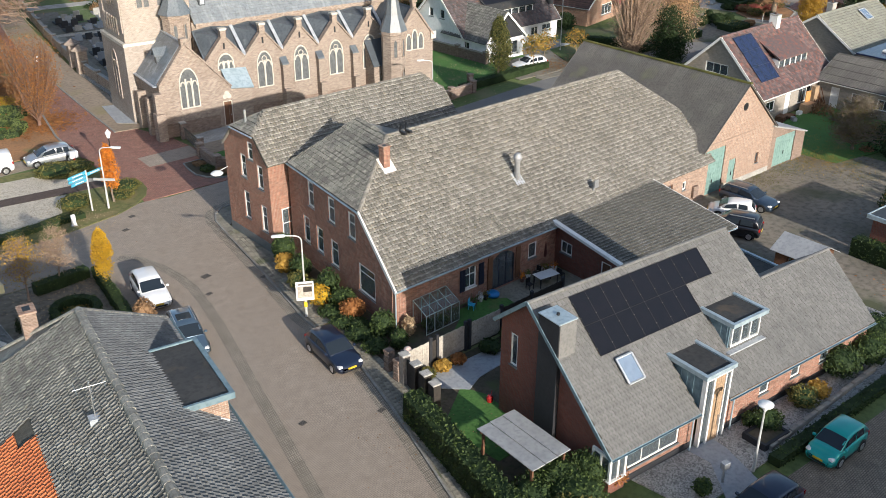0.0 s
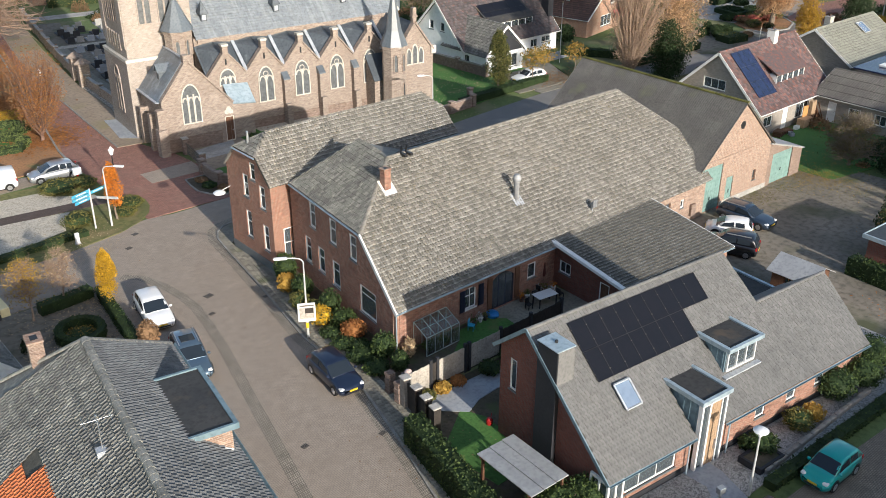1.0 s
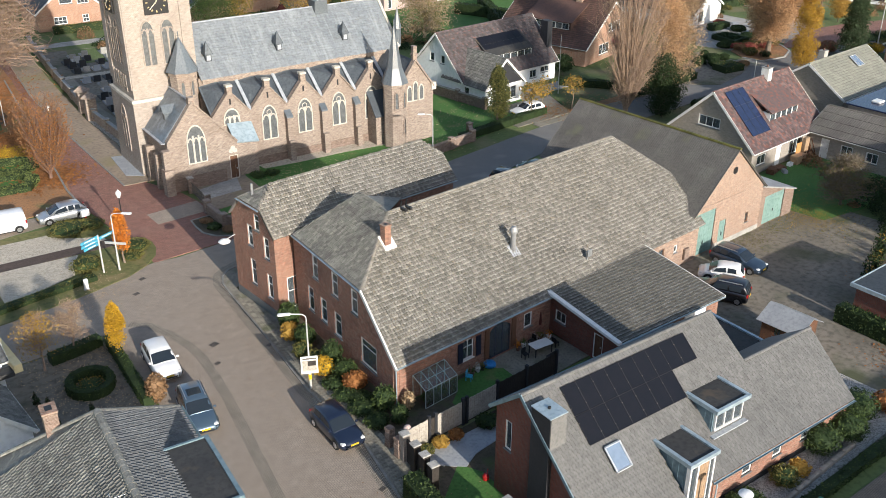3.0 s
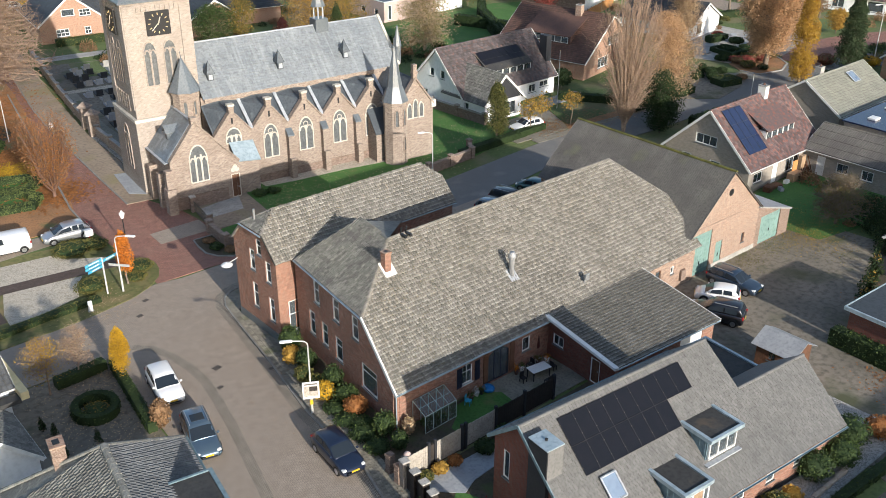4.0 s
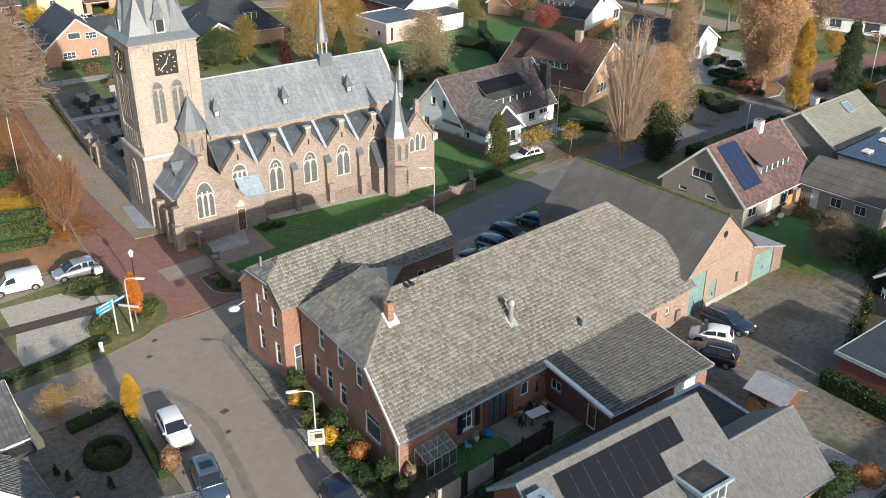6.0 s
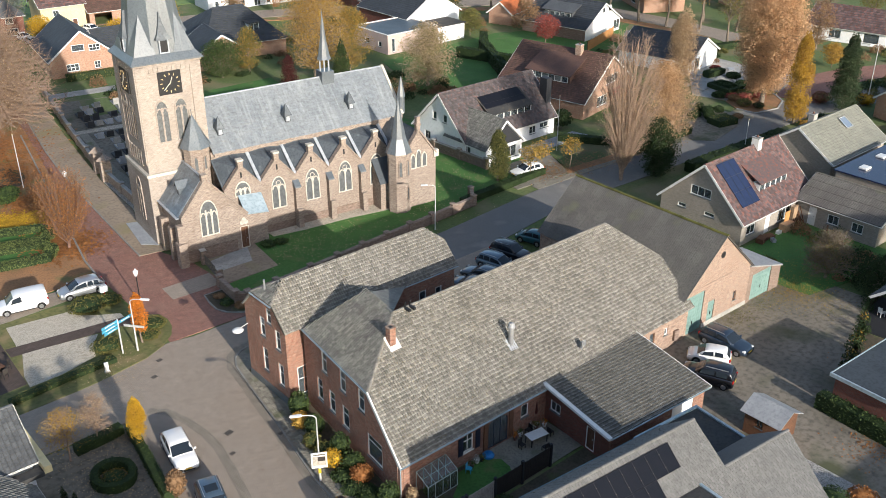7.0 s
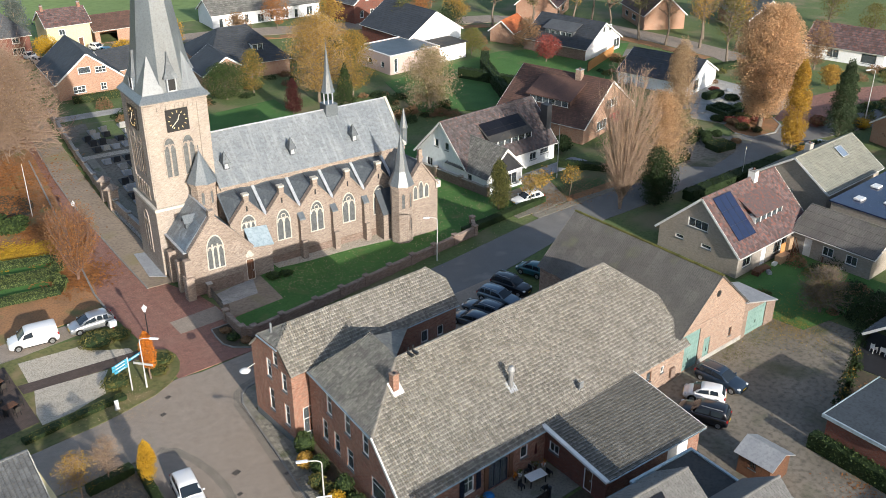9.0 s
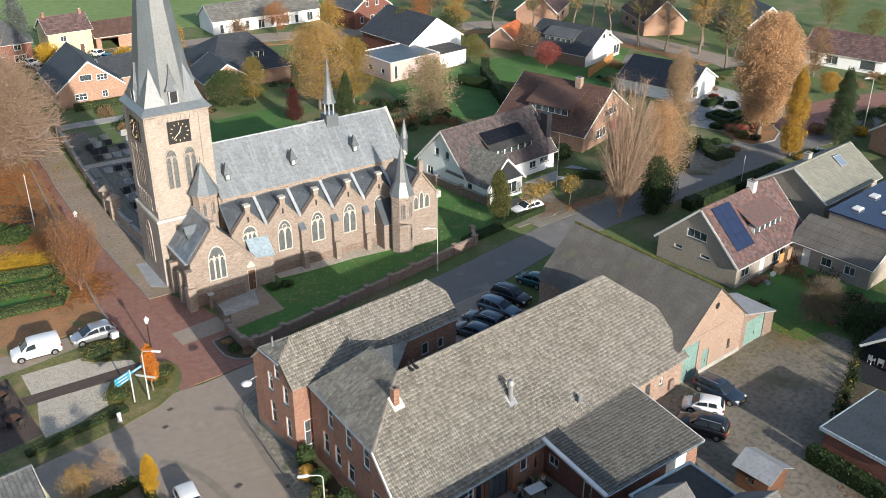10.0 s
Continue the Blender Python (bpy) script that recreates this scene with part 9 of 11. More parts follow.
# ---- street furniture ----
lp = street_lamp("street_lamp", -2.85, 5.25, 5.35, 150, 1.5, "arm", "pale street lamp with a sign board on its pole")
sgn = part("sign_board", boxes((-0.55, 0.55, 0.09, 0.15, 1.3, 2.6), bevel=0.01), M["plastic_white"], lp, "white poster board")
part("poster", boxes((-0.45, 0.45, 0.15, 0.16, 1.5, 2.3)), M["fence_wood"], sgn, "faded poster")
part("poster_bar", boxes((-0.42, 0.1, 0.16, 0.168, 1.9, 2.25)), M["fence_dark"], sgn)
part("poster_bar", boxes((-0.45, 0.42, 0.15, 0.16, 2.38, 2.48)), M["iron"], sgn)
part("band", boxes((-0.1, 0.1, -0.1, 0.1, 0.8, 1.15)), M["plate"], lp, "yellow band")
jl = street_lamp("street_lamp", -5.34, 29.1, 4.75, -48, 1.5, "arm", "white street lamp with a finger board at the junction")
bm = bmesh.new()
beam(bm, (-1.0, 0.25, 2.35), (1.0, -0.25, 2.6), 0.06, 0.2)
part("finger_board", bm, M["pole_white"], jl)
street_lamp("street_lamp", 29.4, 30.9, 4.9, 150, 1.3, "arm", "pale street lamp beside the church wall")
street_lamp("street_lamp", 5.46, -21.1, 3.65, 0, 1.0, "disc", "white street lamp with a round flat head")
street_lamp("street_lamp", 108.0, 22.5, 8.5, 160, 1.6, "arm", "tall street lamp beside the conifer")
for x_, y_ in ((-1.75, 36.4), (2.3, 64.1)):
    ol = thing("lantern", x_, y_, 0, 0, "black post with a white lantern", "street lamp")
    bm = bmesh.new()
    lathe(bm, [(0.12, 0), (0.12, 0.5), (0.06, 0.6), (0.045, 2.9), (0.07, 3.0)], 10)
    part("post", bm, M["black"], ol)
    bm = bmesh.new()
    lathe(bm, [(0.12, 3.0), (0.24, 3.4), (0.26, 3.45), (0.08, 3.65), (0.03, 3.75)], 10)
    part("lantern_head", bm, M["plastic_white"], ol)
for nm, x_, y_, hh, lb in (("flagpole", -0.4, 71.4, 6.6, "white flagpole in the park"), ("flagpole", 57.0, 38.8, 7.4, "white flagpole on a front lawn"), ("flagpole", 74.9, 22.3, 4.6, "white pole beside the lane"), ("flagpole", 71.5, 40.5, 6.0, "thin white pole on a lawn")):
    fp = thing(nm, x_, y_, 0, 0, lb, "pole")
    bm = bmesh.new()
    tube(bm, (0, 0, 0), (0, 0, hh), 0.06, 0.04)
    part("pole", bm, M["pole_white"], fp)
    bm = bmesh.new()
    lathe(bm, [(0.02, 0), (0.07, 0.05), (0.07, 0.1), (0.02, 0.16)], 10, (0, 0, hh))
    part("finial", bm, M["gilt"], fp)
wp = thing("signpost", -6.48, 29.5, 0, 0, "white fingerpost with light blue direction arms", "signpost")
bm = bmesh.new()
tube(bm, (0, 0, 0), (0, 0, 3.4), 0.07)
part("pole", bm, M["pole_white"], wp)
M["sign_blue"] = mat("sign_blue", (0.07, 0.36, 0.52), (0.06, 0.32, 0.47), 0.4, bump=0)
for i, (z_, a_, l_) in enumerate(((3.25, 200, 1.7), (2.95, 200, 1.7), (3.05, 20, 1.6), (2.65, 200, 1.5))):
    bm = bmesh.new()
    c_, s_ = math.cos(math.radians(a_)), math.sin(math.radians(a_))
    beam(bm, (0, 0, z_), (c_ * l_, s_ * l_, z_), 0.05, 0.24)
    arm_ = part("sign_arm", bm, M["sign_blue"], wp, "light blue direction arm")
    bm = bmesh.new()
    beam(bm, (c_ * 0.35, s_ * 0.35, z_), (c_ * (l_ - 0.35), s_ * (l_ - 0.35), z_), 0.06, 0.07)
    part("lettering_bar", bm, M["plastic_white"], arm_)
mk = thing("marker_post", -8.62, 27.7, 0.0, 0, "short white marker post at the kerb", "bollard")
part("post", boxes((-0.16, 0.16, -0.1, 0.1, 0, 0.95), bevel=0.03), M["plastic_white"], mk)
part("foot", boxes((-0.22, 0.22, -0.16, 0.16, 0, 0.12), bevel=0.03), M["concrete"], mk)
bx_ = thing("kerb_sign", -3.9, 39.3, 0, 0, "white box sign on a red post", "sign")
part("post", boxes((-0.06, 0.06, -0.06, 0.06, 0, 0.9)), M["red_lamp"], bx_)
part("box", boxes((-0.35, 0.35, -0.2, 0.2, 0.9, 1.5), bevel=0.03), M["plastic_white"], bx_)
wl = thing("wall_lamp", -0.1, 19.5, 4.75, 180, "white lamp on a bracket on the wing's facade", "street lamp")
bm = bmesh.new()
tube(bm, (-0.45, 0, 0.3), (0.35, 0, 0.1), 0.03)
part("bracket", bm, M["pole_white"], wl)
bm = bmesh.new()
lathe(bm, [(0.1, 0.0), (0.42, 0.05), (0.46, 0.12), (0.3, 0.24), (0.08, 0.3)], 16, (0.6, 0, -0.15))
part("lamp_head", bm, M["plastic_white"], wl)
# drains
for x_, y_, s_ in ((-5.0, 14.2, 0.3), (-6.0, 24.6, 0.24), (-4.6, 26.6, 0.24), (-6.0, 11.9, 0.2), (-2.1, 11.6, 0.2), (-5.2, -5.4, 0.2), (-9.0, -3.6, 0.2)):
    d_ = thing("drain_cover", x_, y_, 0, 12, "dark iron drain cover set in the street", "drain", group="drain covers")
    part("cover", boxes((-s_, s_, -s_ * 0.8, s_ * 0.8, -0.02, 0.018), bevel=0.006), M["iron"] if "iron" in M else M["black"], d_)
    part("slots", boxes(*[(-s_ * 0.8 + s_ * 0.36 * i, -s_ * 0.66 + s_ * 0.36 * i, -s_ * 0.6, s_ * 0.6, 0.018, 0.022) for i in range(5)]), M["black"], d_)

# ---- boundary walls and fences ----
def brick_fence(name, line, h, label, material="brick_plinth", th=0.3, pier=3.2, cap="concrete"):
    root = thing(name, line[0][0], line[0][1], 0, 0, label, "garden wall")
    o = Vector((*line[0], 0))
    for a, b in zip(line, line[1:]):
        a, b = Vector((*a, 0)) - o, Vector((*b, 0)) - o
        bm = bmesh.new()
        beam(bm, a + Vector((0, 0, h / 2)), b + Vector((0, 0, h / 2)), th, h)
        part("wall", bm, M[material], root)
        bm = bmesh.new()
        beam(bm, a + Vector((0, 0, h + 0.04)), b + Vector((0, 0, h + 0.04)), th + 0.12, 0.09)
        part("coping", bm, M[cap], root)
        n = max(1, int((b - a).length / pier))
        for i in range(0 if a.length < 1e-3 else 1, n + 1):
            p = a.lerp(b, i / n)
            q = part("pier", boxes((p.x - 0.26, p.x + 0.26, p.y - 0.26, p.y + 0.26, 0, h + 0.22)), M[material], root)
            part("pier_cap", boxes((p.x - 0.32, p.x + 0.32, p.y - 0.32, p.y + 0.32, h + 0.22, h + 0.34), bevel=0.03), M[cap], q)
    return root


brick_fence("churchyard_wall", [(5.5, 34.6), (5.2, 31.0), (6.1, 30.3), (9.3, 30.55), (13.4, 30.85), (36.9, 33.0), (38.3, 35.0)], 1.0, "low old brick wall round the church lawn", pier=3.0, cap="brick_church")
rl = thing("churchyard_railing", 6.6, 39.9, 0, -98.0, "low iron railing between two brick posts", "railing")
for x_ in (0.0, 4.6):
    q = part("post", boxes((x_ - 0.25, x_ + 0.25, -0.25, 0.25, 0, 1.5)), M["brick_plinth"], rl)
    part("post_cap", boxes((x_ - 0.31, x_ + 0.31, -0.31, 0.31, 1.5, 1.62), bevel=0.03), M["concrete"], q)
for z_ in (0.25, 1.1):
    part("rail", boxes((0.25, 4.35, -0.03, 0.03, z_, z_ + 0.06)), M["iron"], rl)
for i in range(26):
    part("bar", boxes((0.4 + i * 0.155, 0.43 + i * 0.155, -0.015, 0.015, 0.12, 1.2)), M["iron"], rl)
brick_fence("graveyard_wall", [(7.5, 57.5), (8.1, 66.6), (8.6, 71.5), (11.0, 86.4), (14.6, 106)], 1.2, "brick graveyard wall with piers", "brick_church", pier=4.0)
brick_fence("garden_wall", [(44.6, 56.5), (45.0, 49.5), (45.6, 40.2)], 1.2, "brick garden wall of the white house", pier=3.5)
for px0, py0 in ((8.5, 70.4), (8.1, 67.2)):
    g_ = thing("gate_pier", px0, py0, 0, -8, "tall brick gate pier of the graveyard", "pier")
    part("shaft", boxes((-0.6, 0.6, -0.6, 0.6, 0, 2.6)), M["brick_church"], g_)
    bm = bmesh.new()
    lathe(bm, [(0.95, 2.6), (0.9, 2.75), (0.1, 3.3)], 4)
    part("cap", bm, M["brick_church"], g_)
# panel fence between the gardens: posts and pale panels
pf = thing("panel_fence", -2.6, -4.0, 0, 0, "garden fence of pale boards between dark posts", "fence")
fx_ = [0.0, 2.0, 2.5, 4.7, 5.0, 7.6, 10.2, 13.0]
for i, x_ in enumerate(fx_):
    p_ = part("post", boxes((x_ - 0.1, x_ + 0.1, -0.1, 0.1, 0, 2.0), bevel=0.015), M["charcoal"], pf)
for i, (a, b) in enumerate(zip(fx_, fx_[1:])):
    if b - a < 0.7:
        part("panel", boxes((a + 0.1, b - 0.1, -0.03, 0.03, 0, 1.7)), M["fence_dark"], pf)
        continue
    n = int((b - a - 0.2) / 0.16)
    w_ = (b - a - 0.2) / n
    ma = "fence_wood" if i < 5 else "fence_dark"
    for j in range(n):
        part("board", boxes((a + 0.1 + j * w_ + 0.006, a + 0.1 + (j + 1) * w_ - 0.006, -0.02, 0.02, 0.15, 1.75 + 0.02 * math.sin(j * 2.1))), M[ma], pf)
    part("rail", boxes((a + 0.1, b - 0.1, 0.02, 0.06, 0.4, 0.5), (a + 0.1, b - 0.1, 0.02, 0.06, 1.4, 1.5)), M[ma], pf)
gt = thing("garden_gate", -2.75, -4.6, 0, 262, "dark timber garden gate between brick piers", "gate")
part("gate_leaf", boxes((0, 2.6, -0.04, 0.04, 0.1, 1.75)), M["fence_dark"], gt)
for x_, hh in ((-0.3, 1.9), (0.9, 1.95), (1.9, 1.9), (2.8, 1.8)):
    q = part("pier", boxes((x_ - 0.22, x_ + 0.22, -0.22, 0.22, 0, hh)), M["fence_dark"] if x_ > 0 else M["brick_grey"], gt)
    part("pier_cap", boxes((x_ - 0.28, x_ + 0.28, -0.28, 0.28, hh, hh + 0.1), bevel=0.03), M["concrete"], q)
for x_, y_ in ((-2.55, -2.7), (-2.75, -3.8)):
    g_ = thing("stone_pier", x_, y_, 0, 0, "stacked grey stone gate pier", "pier")
    for i in range(7):
        part("stone", boxes((-0.24 + 0.02 * (i % 2), 0.24, -0.24, 0.24 - 0.03 * (i % 3), i * 0.2, i * 0.2 + 0.185), bevel=0.02), M["brick_plinth"], g_)
# carport-like shelter with a sheet roof
cp = thing("garden_shelter", -3.35, -14.0, 0, -3, "open garden shelter with a pale sheet roof", "shelter")
for sx in (-1, 1):
    for sy in (-1, 1):
        part("post", boxes((sx * 1.0 - 0.06, sx * 1.0 + 0.06, sy * 1.7 - 0.06, sy * 1.7 + 0.06, 0, 2.2)), M["timber"], cp)
for i in range(3):
    part("roof_sheet", boxes((-1.2 + i * 0.8, -0.42 + i * 0.8, -1.95, 1.95, 2.2 + 0.03 * i, 2.26 + 0.03 * i), bevel=0.01), M["aluminium"], cp)
part("beam", boxes((-1.2, 1.2, -1.75, -1.65, 2.1, 2.2), (-1.2, 1.2, 1.65, 1.75, 2.1, 2.2)), M["timber"], cp)
# greenhouse
bush("shrub", 2.0, -0.75, 0.45, 0.7, "leaf_green", 300, 0.07, "green pot plants inside the greenhouse", seed=761)
bush("shrub", 3.2, -0.8, 0.4, 0.5, "leaf_olive", 260, 0.07, "withered plants inside the greenhouse", seed=762)
gh = thing("greenhouse", 1.4, -1.3, 0, 2, "small lean-to greenhouse with glass panes", "greenhouse")
bm = bmesh.new()
for i in range(5):
    x_ = i * 0.68
    tube(bm, (x_, 0, 0), (x_, 0, 1.35), 0.025, sides=4)
    tube(bm, (x_, 0, 1.35), (x_, 1.2, 1.95), 0.025, sides=4)
    tube(bm, (x_, 1.2, 0), (x_, 1.2, 1.95), 0.025, sides=4)
for z_, y_ in ((1.35, 0), (1.95, 1.2), (0.05, 0), (1.65, 0.6)):
    tube(bm, (0, y_, z_), (2.72, y_, z_), 0.025, sides=4)
part("frame", bm, M["frame_pale"], gh, "pale green glazing bars")
for i in range(4):
    x0_, x1_ = i * 0.68 + 0.03, (i + 1) * 0.68 - 0.03
    for t0_, t1_ in ((0.02, 0.49), (0.51, 0.98)):
        part("pane", extrude_poly([(x0_, 1.2 * t0_, 1.37 + 0.6 * t0_), (x1_, 1.2 * t0_, 1.37 + 0.6 * t0_), (x1_, 1.2 * t1_, 1.37 + 0.6 * t1_), (x0_, 1.2 * t1_, 1.37 + 0.6 * t1_)], (0, 0, 0.012)), M["glass_clear"], gh)
    part("pane", boxes((x0_, x1_, -0.01, 0.0, 0.08, 1.33)), M["glass_clear"], gh)
# patio things
tb = thing("patio_table", 11.6, -1.5, 0.02, -8, "rectangular patio table with a pale top", "table")
part("tabletop", boxes((-0.8, 0.8, -0.45, 0.45, 0.72, 0.76), bevel=0.012), M["plastic_white"], tb)
for sx in (-1, 1):
    for sy in (-1, 1):
        part("leg", boxes((sx * 0.7 - 0.03, sx * 0.7 + 0.03, sy * 0.36 - 0.03, sy * 0.36 + 0.03, 0, 0.72)), M["black"], tb)
M["blue_plastic"] = mat("blue_plastic", (0.02, 0.2, 0.5), (0.018, 0.17, 0.42), 0.4, bump=0)
sb = thing("sand_shell", 7.75, -0.45, 0.03, 0, "bright blue plastic sand shell with a lid", "sandpit")
bm = bmesh.new()
lathe(bm, [(0.3, 0), (0.43, 0.08), (0.45, 0.22), (0.38, 0.32), (0.15, 0.38)], 16)
part("shell", bm, M["blue_plastic"], sb, smooth=True)
part("rim", boxes((-0.1, 0.1, -0.5, -0.42, 0.16, 0.26), bevel=0.02), M["blue_plastic"], sb)
def garden_chair(x_, y_, yaw_, m_, lb):
    ch_ = thing("garden_chair", x_, y_, 0.03, yaw_, lb, "chair")
    part("seat", boxes((-0.2, 0.2, -0.2, 0.2, 0.32, 0.36), bevel=0.01), m_, ch_)
    part("backrest", boxes((-0.2, 0.2, 0.17, 0.21, 0.36, 0.75), bevel=0.01), m_, ch_)
    for sx in (-1, 1):
        for sy in (-1, 1):
            part("leg", boxes((sx * 0.17 - 0.02, sx * 0.17 + 0.02, sy * 0.17 - 0.02, sy * 0.17 + 0.02, 0, 0.32)), m_, ch_)


M["sky_plastic"] = mat("sky_blue_plastic", (0.05, 0.4, 0.6), (0.045, 0.35, 0.53), 0.4, bump=0)
garden_chair(5.6, -0.75, 30, M["sky_plastic"], "small light blue garden chair")
for i, (x_, y_) in enumerate(((10.3, -1.3), (13.0, -1.6), (11.4, -2.6), (11.9, -0.4))):
    garden_chair(x_, y_, 90 * i, M["black"], "dark metal patio chair at the table")
pa = thing("parasol", 13.2, 0.2, 0, 0, "closed dark red parasol on a stand", "parasol")
bm = bmesh.new()
tube(bm, (0, 0, 0), (0, 0, 2.4), 0.025)
part("pole", bm, M["black"], pa)
bm = bmesh.new()
lathe(bm, [(0.14, 0.9), (0.18, 1.1), (0.12, 1.9), (0.03, 2.45)], 10)
part("canopy", bm, M["leaf_red"], pa)
part("base", boxes((-0.25, 0.25, -0.25, 0.25, 0, 0.08), bevel=0.03), M["concrete"], pa)
for i, (x_, y_) in enumerate(((6.1, -0.5), (6.7, -0.4), (7.1, -0.45), (10.6, -0.3), (11.2, -0.25), (12.3, -0.3), (12.7, -0.4), (13.4, -0.6))):
    po = thing("flower_pot", x_, y_, 0.03, 40 * i, "planted pot standing along the farmhouse wall", "pot", group="pots along the wall")
    bm = bmesh.new()
    lathe(bm, [(0.12, 0), (0.18, 0.3), (0.2, 0.32), (0.17, 0.32)], 10)
    part("pot", bm, (M["tile_brown"], M["plastic_white"], M["black"])[i % 3], po)
    rr_ = random.Random(i)
    LV, LF = leaf_cards([(rr_.gauss(0, 0.13), rr_.gauss(0, 0.13), 0.45 + rr_.gauss(0, 0.12)) for _ in range(60)], 0.07, rr_)
    mesh("leaves", LV, LF, M[("leaf_green", "curtain", "leaf_olive", "leaf_bright")[i % 4]], po)
hs = thing("garden_hose_reel", -2.0, -3.7, 1.6, 0, "red and white ball lantern on a garden pier", "lantern")
bm = bmesh.new()
bmesh.ops.create_uvsphere(bm, u_segments=14, v_segments=8, radius=0.24)
part("ball", bm, M["render_pink"], hs, smooth=True)
bm = bmesh.new()
tube(bm, (0, 0, -0.45), (0, 0, -0.2), 0.05)
part("stand", bm, M["black"], hs)
for i, (x_, y_, c_) in enumerate(((-0.3, -8.6, "red_lamp"), (-0.6, -13.2, "red_lamp"), (-0.5, -12.8, "plastic_white"))):
    gb = thing("watering_can", x_, y_, 0.03, 30, "small bright plastic can on the lawn", "can")
    bm = bmesh.new()
    lathe(bm, [(0.18, 0), (0.2, 0.25), (0.1, 0.4)], 12)
    part("body", bm, M[c_], gb)
    bm = bmesh.new()
    tube(bm, (0.15, 0, 0.1), (0.42, 0, 0.42), 0.025)
    part("spout", bm, M[c_], gb)
# letterbox and raised bed edges before the new house
lb_ = thing("letterbox", 3.6, -20.6, 0, -10, "grey letterbox on a post beside the path", "letterbox")
part("box", boxes((-0.2, 0.2, -0.15, 0.15, 0.9, 1.25), bevel=0.02), M["steel"], lb_)
part("post", boxes((-0.05, 0.05, -0.05, 0.05, 0, 0.9)), M["steel"], lb_)
ed = thing("raised_bed", 7.4, -20.0, 0, -4, "square dark raised bed with a stone edge", "planter")
part("edge", boxes((-0.2, 1.8, -0.7, -0.55, 0, 0.4), (-0.2, 1.8, 0.55, 0.7, 0, 0.4), (-0.2, -0.05, -0.55, 0.55, 0, 0.4), (1.65, 1.8, -0.55, 0.55, 0, 0.4)), M["charcoal"], ed)
part("soil", boxes((-0.05, 1.65, -0.55, 0.55, 0, 0.32)), M["soil"], ed)

# ---- hedges ----
hedge("hedge", [(-4.35, -6.9), (-6.3, -16.5)], 1.1, 1.7, "leaf_dark", "tall dark green hedge along the pavement", 70, 0.09, leaf2="leaf_green")
hedge("hedge", [(6.6, -21.5), (9.4, -21.6), (16.2, -21.9), (24, -22.4)], 0.7, 0.5, "leaf_dark", "clipped hedge before the front garden", 60, 0.08, leaf2="leaf_green")
hedge("hedge", [(-10.5, 19.0), (-11.2, 14), (-11.7, 10.2)], 0.7, 0.8, "leaf_dark", "clipped low hedge along the front garden", 80, 0.06, leaf2="leaf_green")
hedge("hedge", [(-14.6, 19.1), (-12.8, 19.2), (-11.0, 19.4)], 0.8, 0.8, "leaf_dark", "clipped low hedge along the street", 80, 0.06, leaf2="leaf_green")
ring = [(-13.6 + 1.28 * math.cos(2 * math.pi * i / 20), 14.75 + 1.42 * math.sin(2 * math.pi * i / 20)) for i in range(20)]
hedge("ring_hedge", ring, 0.55, 0.7, "leaf_dark", "clipped ring-shaped box hedge", 80, 0.06, closed=True, leaf2="leaf_green")
bush("bush", -13.6, 14.75, 1.0, 0.5, "leaf_olive", 600, 0.06, "low golden shrub inside the ring hedge", leaf2="leaf_gold")
for i, (x_, y_, h_) in enumerate(((-16.6, 14.0, 1.1), (-17.0, 15.1, 1.0), (-14.8, 11.5, 1.2), (-16.9, 11.4, 1.1))):
    tree("topiary", x_, y_, h_, 0.3, "leaf_dark", "cone", 0.02, 900, 0.05, 20, label="small dark clipped cone in the front garden", category="topiary", seed=750 + i, group="clipped cones in the front garden")
hedge("hedge", [(-16.2, 28.2), (-11.6, 28.7), (-7.4, 28.9)], 0.8, 0.45, "leaf_olive", "low loose hedge along the street corner", 60, 0.07, leaf2="leaf_green")
hedge("park_hedge", [(-22, 60.6), (-8, 60.2), (-2.9, 58.2), (-2.3, 56.6), (-3.9, 55.2), (-9.1, 56.8), (-22, 57.6)], 1.3, 0.55, "leaf_hedge", "clipped green park hedge round a lawn", 70, 0.08)
hedge("park_hedge", [(-22, 55.8), (-9, 55.6), (-4.5, 54.4), (-3.9, 52.6), (-5, 50.8), (-10, 52), (-22, 53)], 1.3, 0.55, "leaf_hedge", "clipped green park hedge round a lawn", 70, 0.08)
for i, (x_, y_, r_, h_) in enumerate(((-3.6, 68.6, 1.9, 1.5), (-6.2, 69.6, 2.2, 1.6), (-5.0, 71.8, 1.8, 1.3), (-8.6, 69.0, 2.0, 1.5), (-2.4, 70.2, 1.2, 1.0))):
    bush("park_shrub", x_, y_, r_, h_, "leaf_green", int(900 * r_), 0.13, "broad green park shrub among fallen leaves", seed=300 + i, leaf2="leaf_dark")
hedge("hedge", [(72, 62), (84, 82), (88, 86)], 1.4, 2.2, "leaf_dark", "tall dark hedge between the gardens", 14, 0.16)
hedge("hedge", [(84, 64), (78, 82)], 1.2, 1.8, "leaf_dark", "dark clipped hedge between gardens", 14, 0.16)
hedge("hedge", [(64, 23.0), (84, 22.3)], 1.6, 1.3, "leaf_dark", "dark hedge along the lane", 16, 0.14)
hedge("hedge", [(63, 31.8), (76, 31.8)], 1.2, 0.9, "leaf_dark", "low hedge along the lane", 16, 0.12)
hedge("hedge", [(36, 33.9), (50, 34.6)], 1.0, 0.8, "leaf_dark", "low clipped hedge beside the lane", 24, 0.1)
hedge("hedge", [(60, 41.5), (66, 33)], 1.0, 1.0, "leaf_green", "clipped hedge between front lawns", 24, 0.1)
hedge("hedge", [(20, 111), (30, 109.5)], 1.0, 1.2, "leaf_olive", "clipped hedge before the brick house", 20, 0.12)
